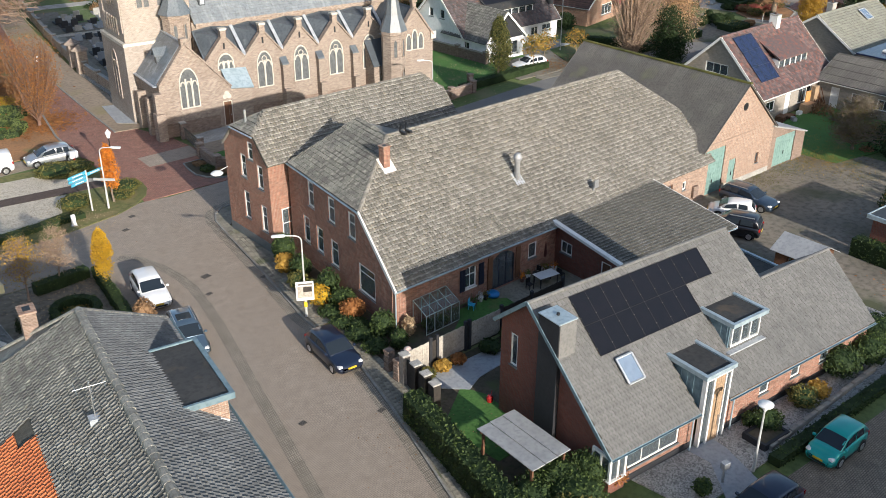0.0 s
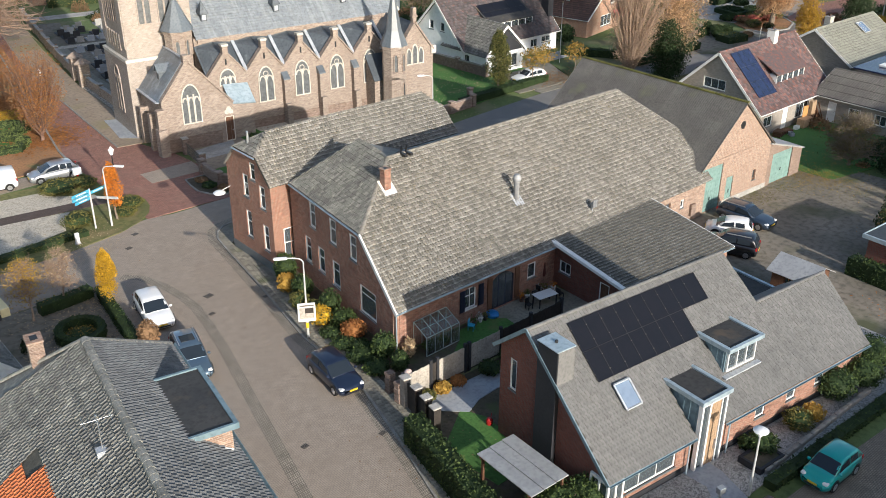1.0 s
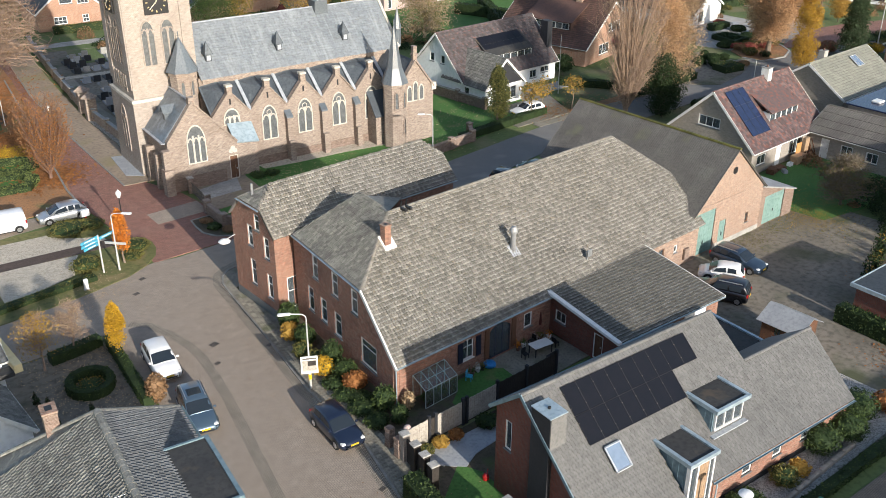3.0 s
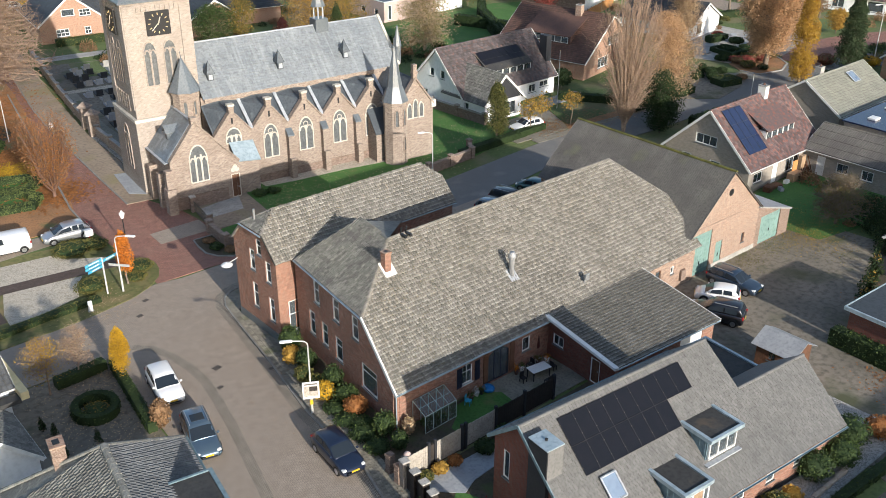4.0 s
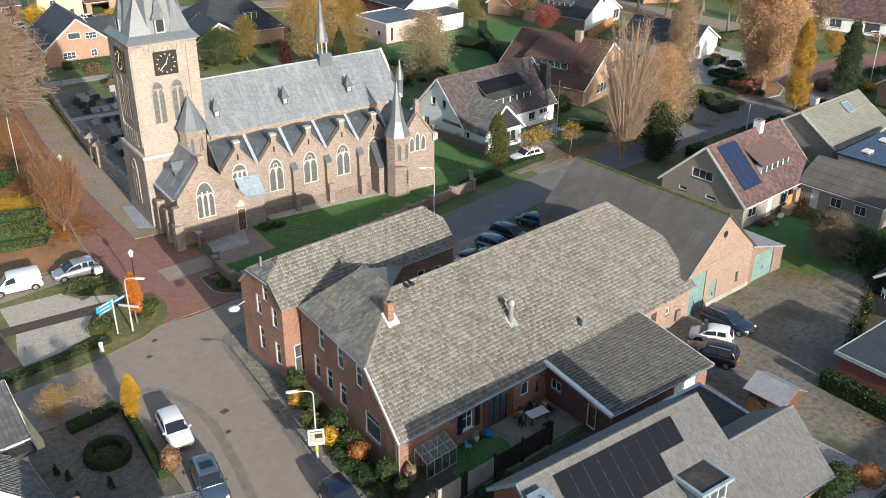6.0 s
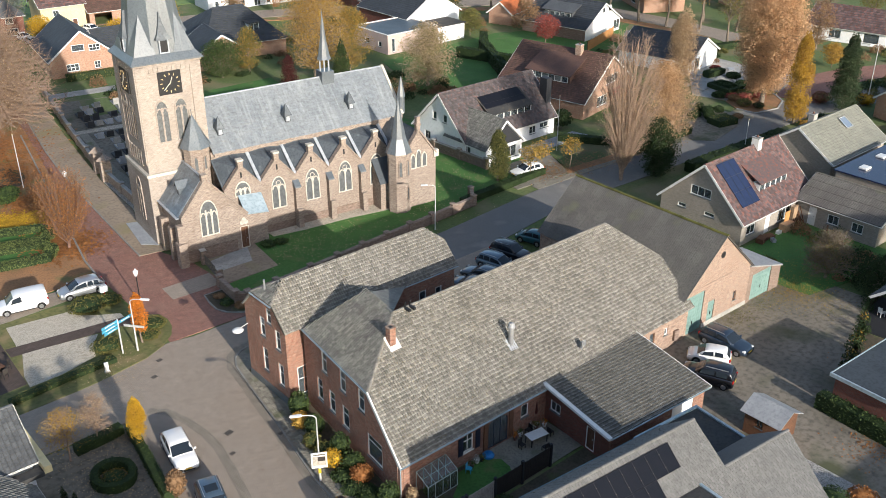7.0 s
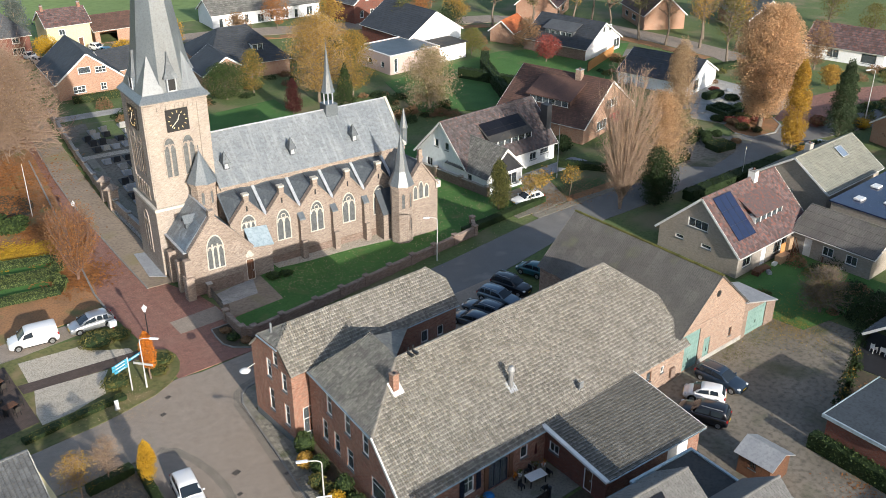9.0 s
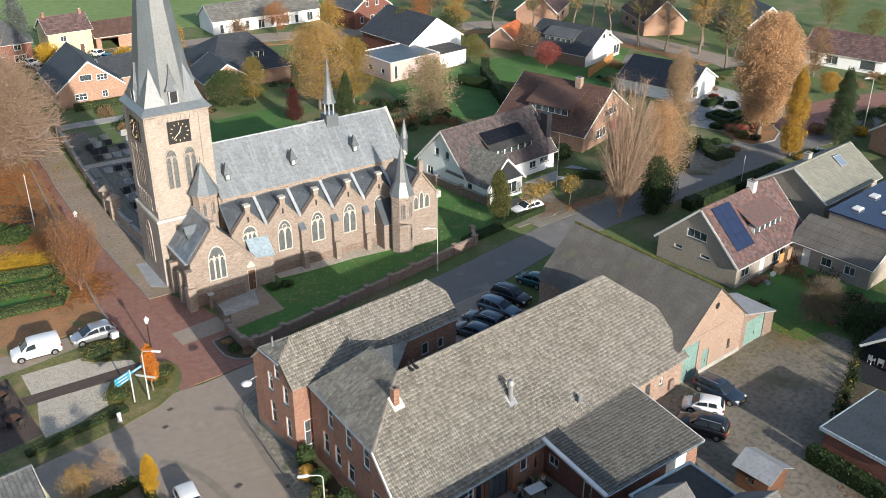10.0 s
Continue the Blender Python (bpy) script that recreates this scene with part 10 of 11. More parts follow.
hedge("hedge", [(110, 57), (128, 52)], 1.2, 1.1, "leaf_dark", "dark hedge along the far street", 12, 0.16)
hedge("hedge", [(31.5, -12.6), (31.0, -19.6)], 1.0, 1.4, "leaf_dark", "mixed shrubs along the garage", 50, 0.1, leaf2="leaf_green")

# ---- shrubs before the farm and in gardens ----
for i, (x_, y_, r_, h_, l_, lb) in enumerate((
        (0.2, 12.6, 0.9, 2.2, "leaf_green", "tall green shrub against the farmhouse"), (-0.6, 11.2, 0.7, 1.5, "leaf_gold", "russet shrub in the border"), (-0.2, 9.9, 0.8, 1.8, "leaf_dark", "dark green shrub in the border"),
        (-1.2, 8.7, 0.75, 1.3, "leaf_olive", "golden conifer ball in the border"), (-1.1, 7.4, 0.75, 1.2, "leaf_olive", "golden conifer ball in the border"), (-1.35, 6.1, 0.8, 1.5, "leaf_yellow", "bright yellow rounded conifer in the border"),
        (-0.1, 6.8, 0.8, 1.9, "leaf_dark", "dark green shrub against the farmhouse"), (-0.3, 5.0, 0.9, 1.3, "leaf_green", "rounded green shrub in the border"), (-0.6, 3.5, 0.9, 1.2, "leaf_orange", "russet-orange shrub in the border"),
        (-1.5, 4.6, 0.9, 0.5, "leaf_dark", "dark ground cover in the border"), (-1.6, 3.0, 1.0, 0.5, "leaf_dark", "dark ground cover in the border"), (-1.7, 1.2, 1.1, 0.6, "leaf_dark", "dark ground cover in the border"), (-1.2, 2.0, 0.9, 0.6, "leaf_dark", "dark ground cover in the border"), (-1.9, -0.6, 0.9, 0.8, "leaf_dark", "dark ground cover in the border"),
        (-0.6, 0.4, 0.8, 1.8, "leaf_green", "tall green shrub at the farmhouse corner"), (-0.8, -1.4, 0.6, 1.5, "leaf_dark", "dark shrub beside the gate"), (0.6, -0.6, 0.45, 1.4, "leaf_tan", "pale flowering shrub by the wall"),
        (-0.3, -4.7, 0.55, 0.7, "leaf_gold", "yellow-green perennials at the fence foot"), (-1.4, -4.7, 0.5, 0.6, "leaf_olive", "perennials at the fence foot"), (0.9, -4.7, 0.5, 0.6, "leaf_orange", "russet perennials at the fence foot"), (3.2, -5.0, 0.8, 0.7, "leaf_dark", "dark shrub at the fence"), (5.0, -4.9, 0.8, 0.9, "leaf_dark", "dark shrub at the fence"),
        (-2.85, -15.9, 1.4, 2.0, "leaf_green", "large mixed shrub beside the shelter"), (-4.4, -15.9, 1.3, 1.7, "leaf_green", "large mixed shrub beside the shelter"), (-1.3, -16.5, 1.2, 2.0, "leaf_green", "large mixed shrub beside the house corner"), (-3.1, -17.2, 1.6, 1.8, "leaf_green", "large mixed shrub beside the shelter"), (-4.2, -18.2, 1.5, 1.8, "leaf_olive", "large loose shrub beside the street"), (-0.4, -17.2, 0.7, 1.3, "leaf_orange", "orange flowering shrub beside the shelter"), (-3.6, -20.4, 1.5, 1.5, "leaf_dark", "dark shrub beside the street"),
        (2.2, -20.4, 0.5, 0.9, "leaf_green", "small green shrub in the gravel"), (8.9, -19.6, 0.9, 1.2, "leaf_dark", "dark flowering shrub in the front garden"), (12.2, -19.8, 0.9, 1.1, "leaf_olive", "olive shrub in the front garden"), (13.6, -19.9, 0.7, 0.9, "leaf_gold", "golden shrub in the front garden"),
        (16.4, -19.6, 1.3, 1.9, "leaf_dark", "dark green shrub in the front garden"), (18.8, -20.0, 1.3, 1.8, "leaf_green", "green shrub in the front garden"), (21.0, -19.4, 1.4, 2.0, "leaf_dark", "dark shrub at the house corner"), (23.5, -20.4, 1.2, 1.2, "leaf_orange", "russet shrub beside the lane"), (8.4, -18.9, 0.35, 0.9, "leaf_dark", "narrow dark shrub in the gravel"),
        (-2.6, 32.0, 1.3, 0.7, "leaf_olive", "low shrub on the corner island"), (-3.6, 30.6, 1.0, 0.5, "leaf_olive", "low shrub on the corner island"), (-7.2, 31.0, 1.4, 1.0, "leaf_olive", "rounded olive shrub beside the gravel"), (-5.8, 38.7, 1.9, 0.9, "leaf_olive", "low spreading conifer beside the parked cars"), (-3.8, 38.4, 1.2, 0.9, "leaf_olive", "low shrub beside the parked cars"),
        (-11.0, 10.4, 0.7, 2.3, "leaf_brown", "tall russet shrub beside the parked cars"),
        (4.4, 32.8, 0.6, 0.4, "leaf_brown", "low brown planting in the corner bed"), (4.3, 31.2, 0.7, 0.5, "leaf_dark", "low dark planting in the corner bed"), (5.0, 29.9, 0.6, 0.5, "leaf_brown", "low brown planting in the corner bed"), (7.0, 31.4, 0.6, 0.5, "leaf_dark", "dark ivy inside the churchyard wall"), (13.6, 39.2, 0.9, 0.6, "leaf_green", "low green planting by the church"), (15.0, 38.9, 0.8, 0.5, "leaf_green", "low green planting by the church"), (30.5, 39.3, 0.8, 0.6, "leaf_olive", "low planting by the church"), (32.0, 39.0, 0.8, 0.5, "leaf_olive", "low planting by the church"))):
    bush("shrub", x_, y_, r_, h_, l_, int(420 * r_ * max(h_, 0.8)) + 150, 0.085, lb, seed=i, leaf2={"leaf_dark": "leaf_green", "leaf_green": "leaf_dark", "leaf_yellow": "leaf_olive"}.get(l_))

# ---- trees ----
tree("young_tree", -10.75, 16.7, 4.5, 0.66, "leaf_yellow", "column", 0.26, 9000, 0.06, 70, label="small upright tree with bright yellow leaves", seed=3, clump=0.5)
tree("young_tree", -15.2, 18.6, 4.4, 1.8, "leaf_gold", "dome", 0.4, 2600, 0.06, 40, "twig", label="flat-crowned young tree with yellow leaves thinning out", seed=4, leaf2="leaf_yellow", twigs=14, tw=0.012)
tree("young_tree", -12.8, 19.2, 4.3, 1.5, "leaf_tan", "dome", 0.4, 1700, 0.05, 40, "twig", label="flat-crowned young tree nearly bare", seed=5, twigs=16, tw=0.012, leaf2="leaf_brown")
tree("young_tree", -4.46, 30.1, 4.9, 0.72, "leaf_bright", "column", 0.3, 5200, 0.07, 46, label="narrow upright tree with fiery orange leaves", seed=6, clump=0.5)
tree("tree", -2.3, 52.2, 8.8, 3.3, "leaf_orange", "vase", 0.25, 13000, 0.075, 70, "twig_red", label="small tree with thin orange autumn leaves", seed=7, twigs=12, leaf2="leaf_brown", tw=0.018)
tree("tree", 1.5, 92.0, 16.0, 11.5, "leaf_brown", "dome", 0.1, 26000, 0.1, 380, "twig", 0.35, 20, "wide spreading tree nearly bare in autumn", seed=8, leaf2="leaf_tan", clump=0.6, tw=0.032)
tree("tree", -11.0, 80.0, 14.0, 8.0, "leaf_orange", "dome", 0.12, 16000, 0.1, 150, "twig", 0.3, 11, "wide brown autumn tree in the park", seed=9, leaf2="leaf_brown", tw=0.03)
tree("tree", 55.6, 26.9, 18.8, 4.5, "leaf_tan", "plume", 0.2, 15000, 0.05, 150, "twig", 0.15, 24, "tall many-stemmed tree almost bare", seed=10, stems=6, clump=0.6, leaf2="leaf_brown", tw=0.014)
tree("tree", 67.5, 28.4, 19.0, 2.6, "leaf_tan", "column", 0.12, 30000, 0.085, 130, "twig", 0.22, 8, "tall slender tree with tan leaves", seed=11, stems=2, leaf2="leaf_brown", clump=0.55)
tree("tree", 63.6, 28.0, 13.0, 3.0, "leaf_copper", "plume", 0.1, 22000, 0.085, 90, "twig", 0.16, 8, "tan and orange autumn tree", seed=12, stems=4, leaf2="leaf_brown")
tree("tree", 95.6, 32.8, 18.2, 5.3, "leaf_copper", "plume", 0.13, 120000, 0.12, 340, "bark", 0.34, 5, "tall dense oak with copper-tan leaves", seed=13, leaf2="leaf_copper_dull", clump=0.42)
tree("tree", 90.6, 24.5, 12.9, 1.7, "leaf_gold", "column", 0.05, 30000, 0.1, 90, "bark", 0.16, 4, "narrow golden autumn tree", seed=14, leaf2="leaf_yellow", clump=0.5)
tree("conifer", 101.0, 22.9, 11.4, 3.1, "leaf_needle", "spruce", 0.03, 34000, 0.12, 150, "bark", 0.18, 5, "broad dark green spruce beside the far junction", seed=15, leaf2="leaf_dark", clump=0.3)
tree("conifer", 44.0, 36.4, 6.6, 1.35, "leaf_olive", "column", 0.04, 15000, 0.095, 70, "bark", 0.12, 4, "columnar olive-green conifer before the white house", seed=16, leaf2="leaf_dark", clump=0.5)
for i, (x_, y_) in enumerate(((53.6, 33.4), (50.6, 35.6), (47.8, 34.6))):
    tree("young_tree", x_, y_, 4.2, 1.5, "leaf_gold", "globe", 0.42, 700, 0.13, 18, label="small ball-crowned street tree in autumn yellow", seed=17 + i, leaf2="leaf_olive", group="ball-crowned trees on the drive")
tree("tree", 62.7, 72.0, 10.0, 5.4, "leaf_tan", "dome", 0.06, 15600, 0.112, 90, "bark_pale", 0.22, 6, "broad drooping tree with tan leaves", seed=20, leaf2="leaf_olive", clump=0.5)
tree("tree", 40.2, 97.0, 6.0, 3.5, "leaf_green", "globe", 0.06, 13200, 0.112, 60, "bark", 0.18, 4, "dense round green tree", seed=21, leaf2="leaf_dark", clump=0.5)
tree("tree", 45.5, 97.5, 7.2, 2.4, "leaf_olive", "egg", 0.1, 7680, 0.112, 40, label="olive-yellow autumn tree by the churchyard", seed=22, leaf2="leaf_gold")
tree("tree", 51.0, 86.0, 14.2, 6.0, "leaf_gold", "globe", 0.15, 36000, 0.1, 140, "bark", 0.26, 6, "large maple with golden leaves", seed=23, leaf2="leaf_tan", clump=0.5)
tree("tree", 57.0, 85.0, 11.0, 4.0, "leaf_gold", "egg", 0.15, 16000, 0.1, 70, label="golden autumn tree in the churchyard", seed=24, leaf2="leaf_olive")
tree("conifer", 52.0, 80.0, 7.6, 2.0, "leaf_dark", "cone", 0.04, 9120, 0.106, 60, label="dark conifer in the churchyard", seed=25, leaf2="leaf_green", clump=0.4)
tree("tree", 44.6, 83.7, 5.6, 1.35, "leaf_red", "column", 0.05, 7680, 0.099, 40, label="dark purple-red columnar tree", seed=26, clump=0.5)
tree("tree", 51.4, -2.2, 4.9, 3.1, "leaf_olive", "dome", 0.16, 5200, 0.06, 110, "bark", 0.14, 14, "half-bare spreading garden tree", seed=27, tw=0.016, leaf2="leaf_brown")
tree("tree", 70.5, 31.5, 6.0, 2.4, "leaf_brown", "dome", 0.2, 528, 0.066, 40, "bark", 0.12, 9, "small bare tree beside the lane", seed=28)
tree("conifer", 61.0, 26.0, 7.0, 2.6, "leaf_dark", "egg", 0.05, 10080, 0.112, 50, label="dark evergreen beside the tall trees", seed=29)
tree("conifer", 59.6, 24.6, 4.5, 2.0, "leaf_dark", "globe", 0.05, 6240, 0.099, 40, label="dark evergreen shrub tree", seed=30)
tree("conifer", 27.0, 158.0, 13.0, 3.8, "leaf_blue", "cone", 0.03, 8640, 0.198, 90, "bark_pale", 0.2, 5, "pale blue-grey spruce beyond the houses", seed=31, clump=0.4)
rt_ = random.Random(5)
for i, (x_, y_) in enumerate(((123.0, 78.0), (124.2, 72.2), (127.3, 66.4), (119.9, 55.3), (121.2, 84.5), (118.4, 91.5), (113.5, 99.0), (107.5, 104.5), (131.5, 61.0), (133.5, 70.0), (131.5, 83.0), (128.0, 95.0), (121.5, 107.0))):
    tree("street_tree", x_, y_, rt_.uniform(17, 22), rt_.uniform(2.6, 3.8), ("leaf_olive", "leaf_brown", "leaf_gold")[i % 3], "egg", 0.28, 2600 if i % 3 != 1 else 900, 0.17, 70, "bark", 0.24, 8, "tall half-bare tree along the far street", seed=40 + i, group="trees along the far street", tw=0.03)
for i, (x_, y_, h_, r_, l_, st_) in enumerate(((101, 88, 6, 3.2, "leaf_brown", "dome"), (97, 79, 5, 2.6, "leaf_red2", "globe"), (90, 92, 5, 2.6, "leaf_olive", "dome"), (86, 108, 8, 3, "leaf_olive", "egg"), (104, 112, 9, 3, "leaf_gold", "egg"), (78, 122, 8, 3.4, "leaf_gold", "egg"), (60, 128, 6, 2.6, "leaf_brown", "globe"), (72, 133, 7, 3, "leaf_orange", "globe"),
        (100, 120, 8, 3, "leaf_orange", "egg"), (110, 128, 8, 3.4, "leaf_brown", "egg"), (122, 36, 4, 2, "leaf_gold", "globe"), (131, 44, 9, 3, "leaf_brown", "egg"), (156, 46, 8, 3.4, "leaf_olive", "egg"), (150, 80, 10, 3.8, "leaf_brown", "egg"), (165, 60, 10, 3.8, "leaf_olive", "egg"), (118, 16, 5, 2.4, "leaf_dark", "cone"), (103, 16, 5, 1.4, "leaf_dark", "column"), (86, 18, 4, 2, "leaf_dark", "globe"),
        (34, 122, 6, 2.5, "leaf_yellow", "globe"), (26, 138, 5, 2.4, "leaf_yellow", "globe"), (12, 132, 8, 4, "leaf_brown", "dome"), (48, 132, 6, 2.6, "leaf_gold", "globe"), (66, 104, 5, 2.2, "leaf_dark", "globe"), (95, 104, 7, 3, "leaf_dark", "globe"), (86, 44, 4, 2.0, "leaf_dark", "globe"), (64, 44.5, 2.6, 1.4, "leaf_dark", "globe"), (80, -4, 5, 2.4, "leaf_dark", "egg"), (72, -8, 6, 3, "leaf_dark", "egg"), (60, -10, 6, 3.2, "leaf_dark", "egg"), (52, -7.5, 4, 2.4, "leaf_dark", "globe"), (86, 2, 5, 2.4, "leaf_green", "column"))):
    tree("garden_tree", x_, y_, h_, r_, l_, st_, 0.15, 3200, 0.14, 34, label={"leaf_dark": "dark evergreen garden tree", "leaf_red2": "small crimson garden tree"}.get(l_, "garden tree in autumn colours"), seed=60 + i)

# ---- churchyard graves and litter ----
rg = random.Random(11)
def grave(x_, y_, yaw_, k_):
    g_ = thing("grave", x_, y_, 0, yaw_, "stone grave with a low kerb and headstone", "grave", "graves in the churchyard")
    m_ = M[("charcoal", "concrete", "slab", "slab")[k_ % 4]]
    part("kerb", boxes((-0.5, 0.5, -1.0, 1.0, 0, 0.18), bevel=0.03), m_, g_)
    part("bed", boxes((-0.38, 0.38, -0.88, 0.8, 0.18, 0.2)), M[("charcoal", "dark_gravel", "dark_gravel", "gravel")[k_ % 4]], g_)
    part("headstone", boxes((-0.45, 0.45, 0.86, 1.0, 0.18, 0.75 + 0.3 * rg.random()), bevel=0.03), m_, g_)


for i in range(8):
    for j in range(13):
        gy_ = 64 + j * 2.65
        if rg.random() < 0.12 or abs(gy_ - 85.4) < 1.3:
            continue
        grave(10.9 + i * 1.45 + j * 0.38 + rg.uniform(-0.2, 0.2), gy_ + rg.uniform(-0.25, 0.25), 172, rg.randrange(4))
for i in range(4):
    for j in range(4):
        grave(40 + i * 2.6, 72 + j * 3.0, 172, rg.randrange(4))
for i, (x_, y_, r_, h_, l_) in enumerate(((98, 41, 1.5, 0.9, "leaf_dark"), (101, 39.5, 1.3, 0.9, "leaf_dark"), (97, 36.4, 1.5, 0.8, "leaf_olive"), (94, 36.8, 1.2, 0.8, "leaf_red2"), (101, 36.5, 1.4, 0.9, "leaf_green"), (105.5, 47.8, 1.0, 0.7, "leaf_red2"), (93, 38.5, 1.2, 0.8, "leaf_dark"), (99, 34.6, 1.0, 0.7, "leaf_brown"), (103.5, 43, 1.3, 1.0, "leaf_dark"))):
    bush("shrub", x_, y_, r_, h_, l_, 700, 0.14, {"leaf_red2": "low crimson shrub in the stone yard"}.get(l_, "low rounded shrub in the stone yard"), seed=320 + i)
for i in range(14):
    x_, y_ = 95 + (i % 5) * 3.2 + rg.uniform(-0.7, 0.7), 39.5 + (i // 5) * 3.0 + (i % 5) * 0.9
    sl_ = thing("stone_slab", x_, y_, 0.03, rg.uniform(0, 90), "pale flat stone slab lying in the yard", "slab", "slabs in the stone yard")
    part("slab", boxes((-0.9, 0.9, -0.5, 0.5, 0, 0.16), bevel=0.04), M["concrete" if i % 3 else "slab"], sl_)


def thicket(name, spots, leaf, label, per=260, size=0.13, seed=1):
    """Loose low planting in mounds round the spots (x, y, radius, height)."""
    rr_ = random.Random(seed)
    pts = []
    for x_, y_, r_, h_ in spots:
        for i in range(int(per * r_ * r_)):
            d = Vector((rr_.gauss(0, 1), rr_.gauss(0, 1), abs(rr_.gauss(0, 0.8)))).normalized()
            w = rr_.uniform(0.55, 1.05)
            pts.append((x_ + d.x * r_ * w, y_ + d.y * r_ * w, max(0.05, d.z * h_ * w)))
    LV, LF = leaf_cards(pts, size, rr_, 0.5)
    tagged(mesh(name, LV, LF, M[leaf]), label, "planting", kind="stuff")


def spots(seed, n, zones, r0=0.5, r1=1.4):
    rr_ = random.Random(seed)
    out = []
    for i in range(n):
        x0, x1, y0, y1 = rr_.choice(zones)
        r_ = rr_.uniform(r0, r1)
        out.append((rr_.uniform(x0, x1), rr_.uniform(y0, y1), r_, r_ * rr_.uniform(0.6, 1.3)))
    return out


ISLAND = [(94.7, 35.2, 1.2, "leaf_red2"), (93.2, 36.0, 1.0, "leaf_brown"), (98.6, 36.2, 1.3, "leaf_brown"), (97.2, 34.2, 1.0, "leaf_red2"), (92.2, 33.6, 1.2, "leaf_olive"), (93.0, 31.6, 0.9, "leaf_dark"), (99.4, 34.4, 1.0, "leaf_olive")]
for i, (x_, y_, r_, l_) in enumerate(ISLAND):
    bush("shrub", x_, y_, r_, r_ * 0.9, l_, int(800 * r_), 0.11, {"leaf_red2": "low crimson shrub under the oak"}.get(l_, "low rounded shrub under the oak"), z=0.06, seed=700 + i, leaf2="leaf_brown")
for i, (x_, y_, r_, h_) in enumerate(((84.6, 36.2, 0.8, 1.5), (84.4, 34.6, 1.0, 1.4), (86.6, 34.2, 0.8, 1.1), (83.0, 33.4, 0.9, 1.2), (81.2, 34.9, 0.8, 1.3))):
    bush("topiary", x_, y_, r_, h_, "leaf_dark", 900, 0.09, "clipped dark green ball shrub in the lane garden", z=0.04, seed=720 + i, group="clipped balls in the lane garden")
hedge("hedge", [(81.2, 31.4), (84.6, 30.7)], 2.6, 0.9, "leaf_dark", "broad clipped block of dark hedge beside the lane", 40, 0.09, z=0.04, leaf2="leaf_olive")
bush("shrub", 86.4, 30.8, 0.8, 0.8, "leaf_brown", 600, 0.09, "withered brown shrub beside the lane", z=0.04, seed=731)
hedge("hedge", [(96.4, 42.6), (95.6, 38.5), (99.2, 38.7), (99.2, 42.4)], 0.9, 0.7, "leaf_dark", "low clipped hedge round a bed in the stone yard", 30, 0.1, closed=True)
hedge("hedge", [(100.4, 46.2), (104.4, 45.7)], 1.4, 1.0, "leaf_dark", "clipped hedge against the white gable", 30, 0.1, leaf2="leaf_green")
bush("shrub", 107.0, 22.4, 1.5, 1.5, "leaf_yellow", 1500, 0.1, "rounded golden-yellow shrub in a garden", seed=733, leaf2="leaf_gold")
bush("shrub", 91.0, 22.6, 1.2, 0.8, "leaf_gold", 900, 0.1, "low golden shrub under the golden tree", seed=734)
bush("shrub", 102.8, 27.2, 1.5, 1.6, "leaf_brown", 1300, 0.1, "russet shrub beside the spruce", seed=735, leaf2="leaf_red2")
gardens = [(84, 98, 92, 100), (86, 100, 58, 70), (101, 118, 66, 73), (76, 84, 33, 44), (106, 122, 50, 62), (130, 150, 30, 36), (110, 124, 18, 27), (66, 92, 14, 21), (50, 62, -6, 6), (86, 100, 106, 114), (60, 78, 104, 126), (24, 44, 118, 136)]
thicket("garden_planting", spots(1, 80, gardens), "leaf_dark", "dark green garden planting between the houses", seed=1)
thicket("garden_planting", spots(2, 55, gardens), "leaf_brown", "brown withered garden planting between the houses", seed=2)
thicket("garden_planting", spots(3, 40, gardens), "leaf_olive", "olive garden planting between the houses", seed=3)
thicket("garden_planting", spots(4, 50, [(34, 50, 66, 74), (20, 60, 96, 106), (56, 66, 66, 84)]), "leaf_brown", "withered planting round the graves", seed=4)
thicket("garden_planting", spots(5, 40, [(34, 50, 66, 74), (20, 60, 96, 106), (56, 66, 62, 84)]), "leaf_dark", "dark planting round the graves", seed=5)


def litter(name, n, spots, leaf, label, size=0.1, z=0.075, seed=3):
    """Fallen leaves lying flat on the ground, thickest near the spots (x, y, radius)."""
    rr_ = random.Random(seed)
    V, F = [], []
    for i in range(n):
        x_, y_, r_ = rr_.choice(spots)
        p = Vector((x_ + rr_.gauss(0, r_ * 0.5), y_ + rr_.gauss(0, r_ * 0.5), z + rr_.uniform(0, 0.03)))
        a = rr_.uniform(0, 6.28)
        s = size * rr_.uniform(0.6, 1.4)
        u_ = Vector((math.cos(a), math.sin(a), rr_.uniform(-0.3, 0.3))) * s
        w_ = Vector((-math.sin(a), math.cos(a), rr_.uniform(-0.3, 0.3))) * s * 0.6
        b = len(V)
        V += [p - u_, p + w_, p + u_, p - w_]
        F.append((b, b + 1, b + 2, b + 3))
    tagged(mesh(name, V, F, M[leaf]), label, "leaves", kind="stuff")


litter("fallen_leaves", 12000, [(0.5, 88, 8), (-3, 76, 7), (-2.2, 53, 3.5), (-1.5, 60, 3), (-2, 82, 8), (-0.8, 66, 3)], "leaf_orange", "orange fallen leaves strewn over the park", 0.16, 0.06)
litter("fallen_leaves", 6000, [(-9, 62.5, 3), (-3.5, 61.8, 2.5), (-5.5, 62.5, 3), (-2.6, 60.6, 2)], "leaf_yellow", "bright yellow fallen leaves", 0.16, 0.06, 4)
litter("fallen_leaves", 2200, [(50, 0.5, 4), (45, -1.5, 3), (47, -3.5, 3), (47, -1.5, 2.5)], "leaf_gold", "yellow fallen leaves at the yard's edge", 0.05, 0.03, 5)
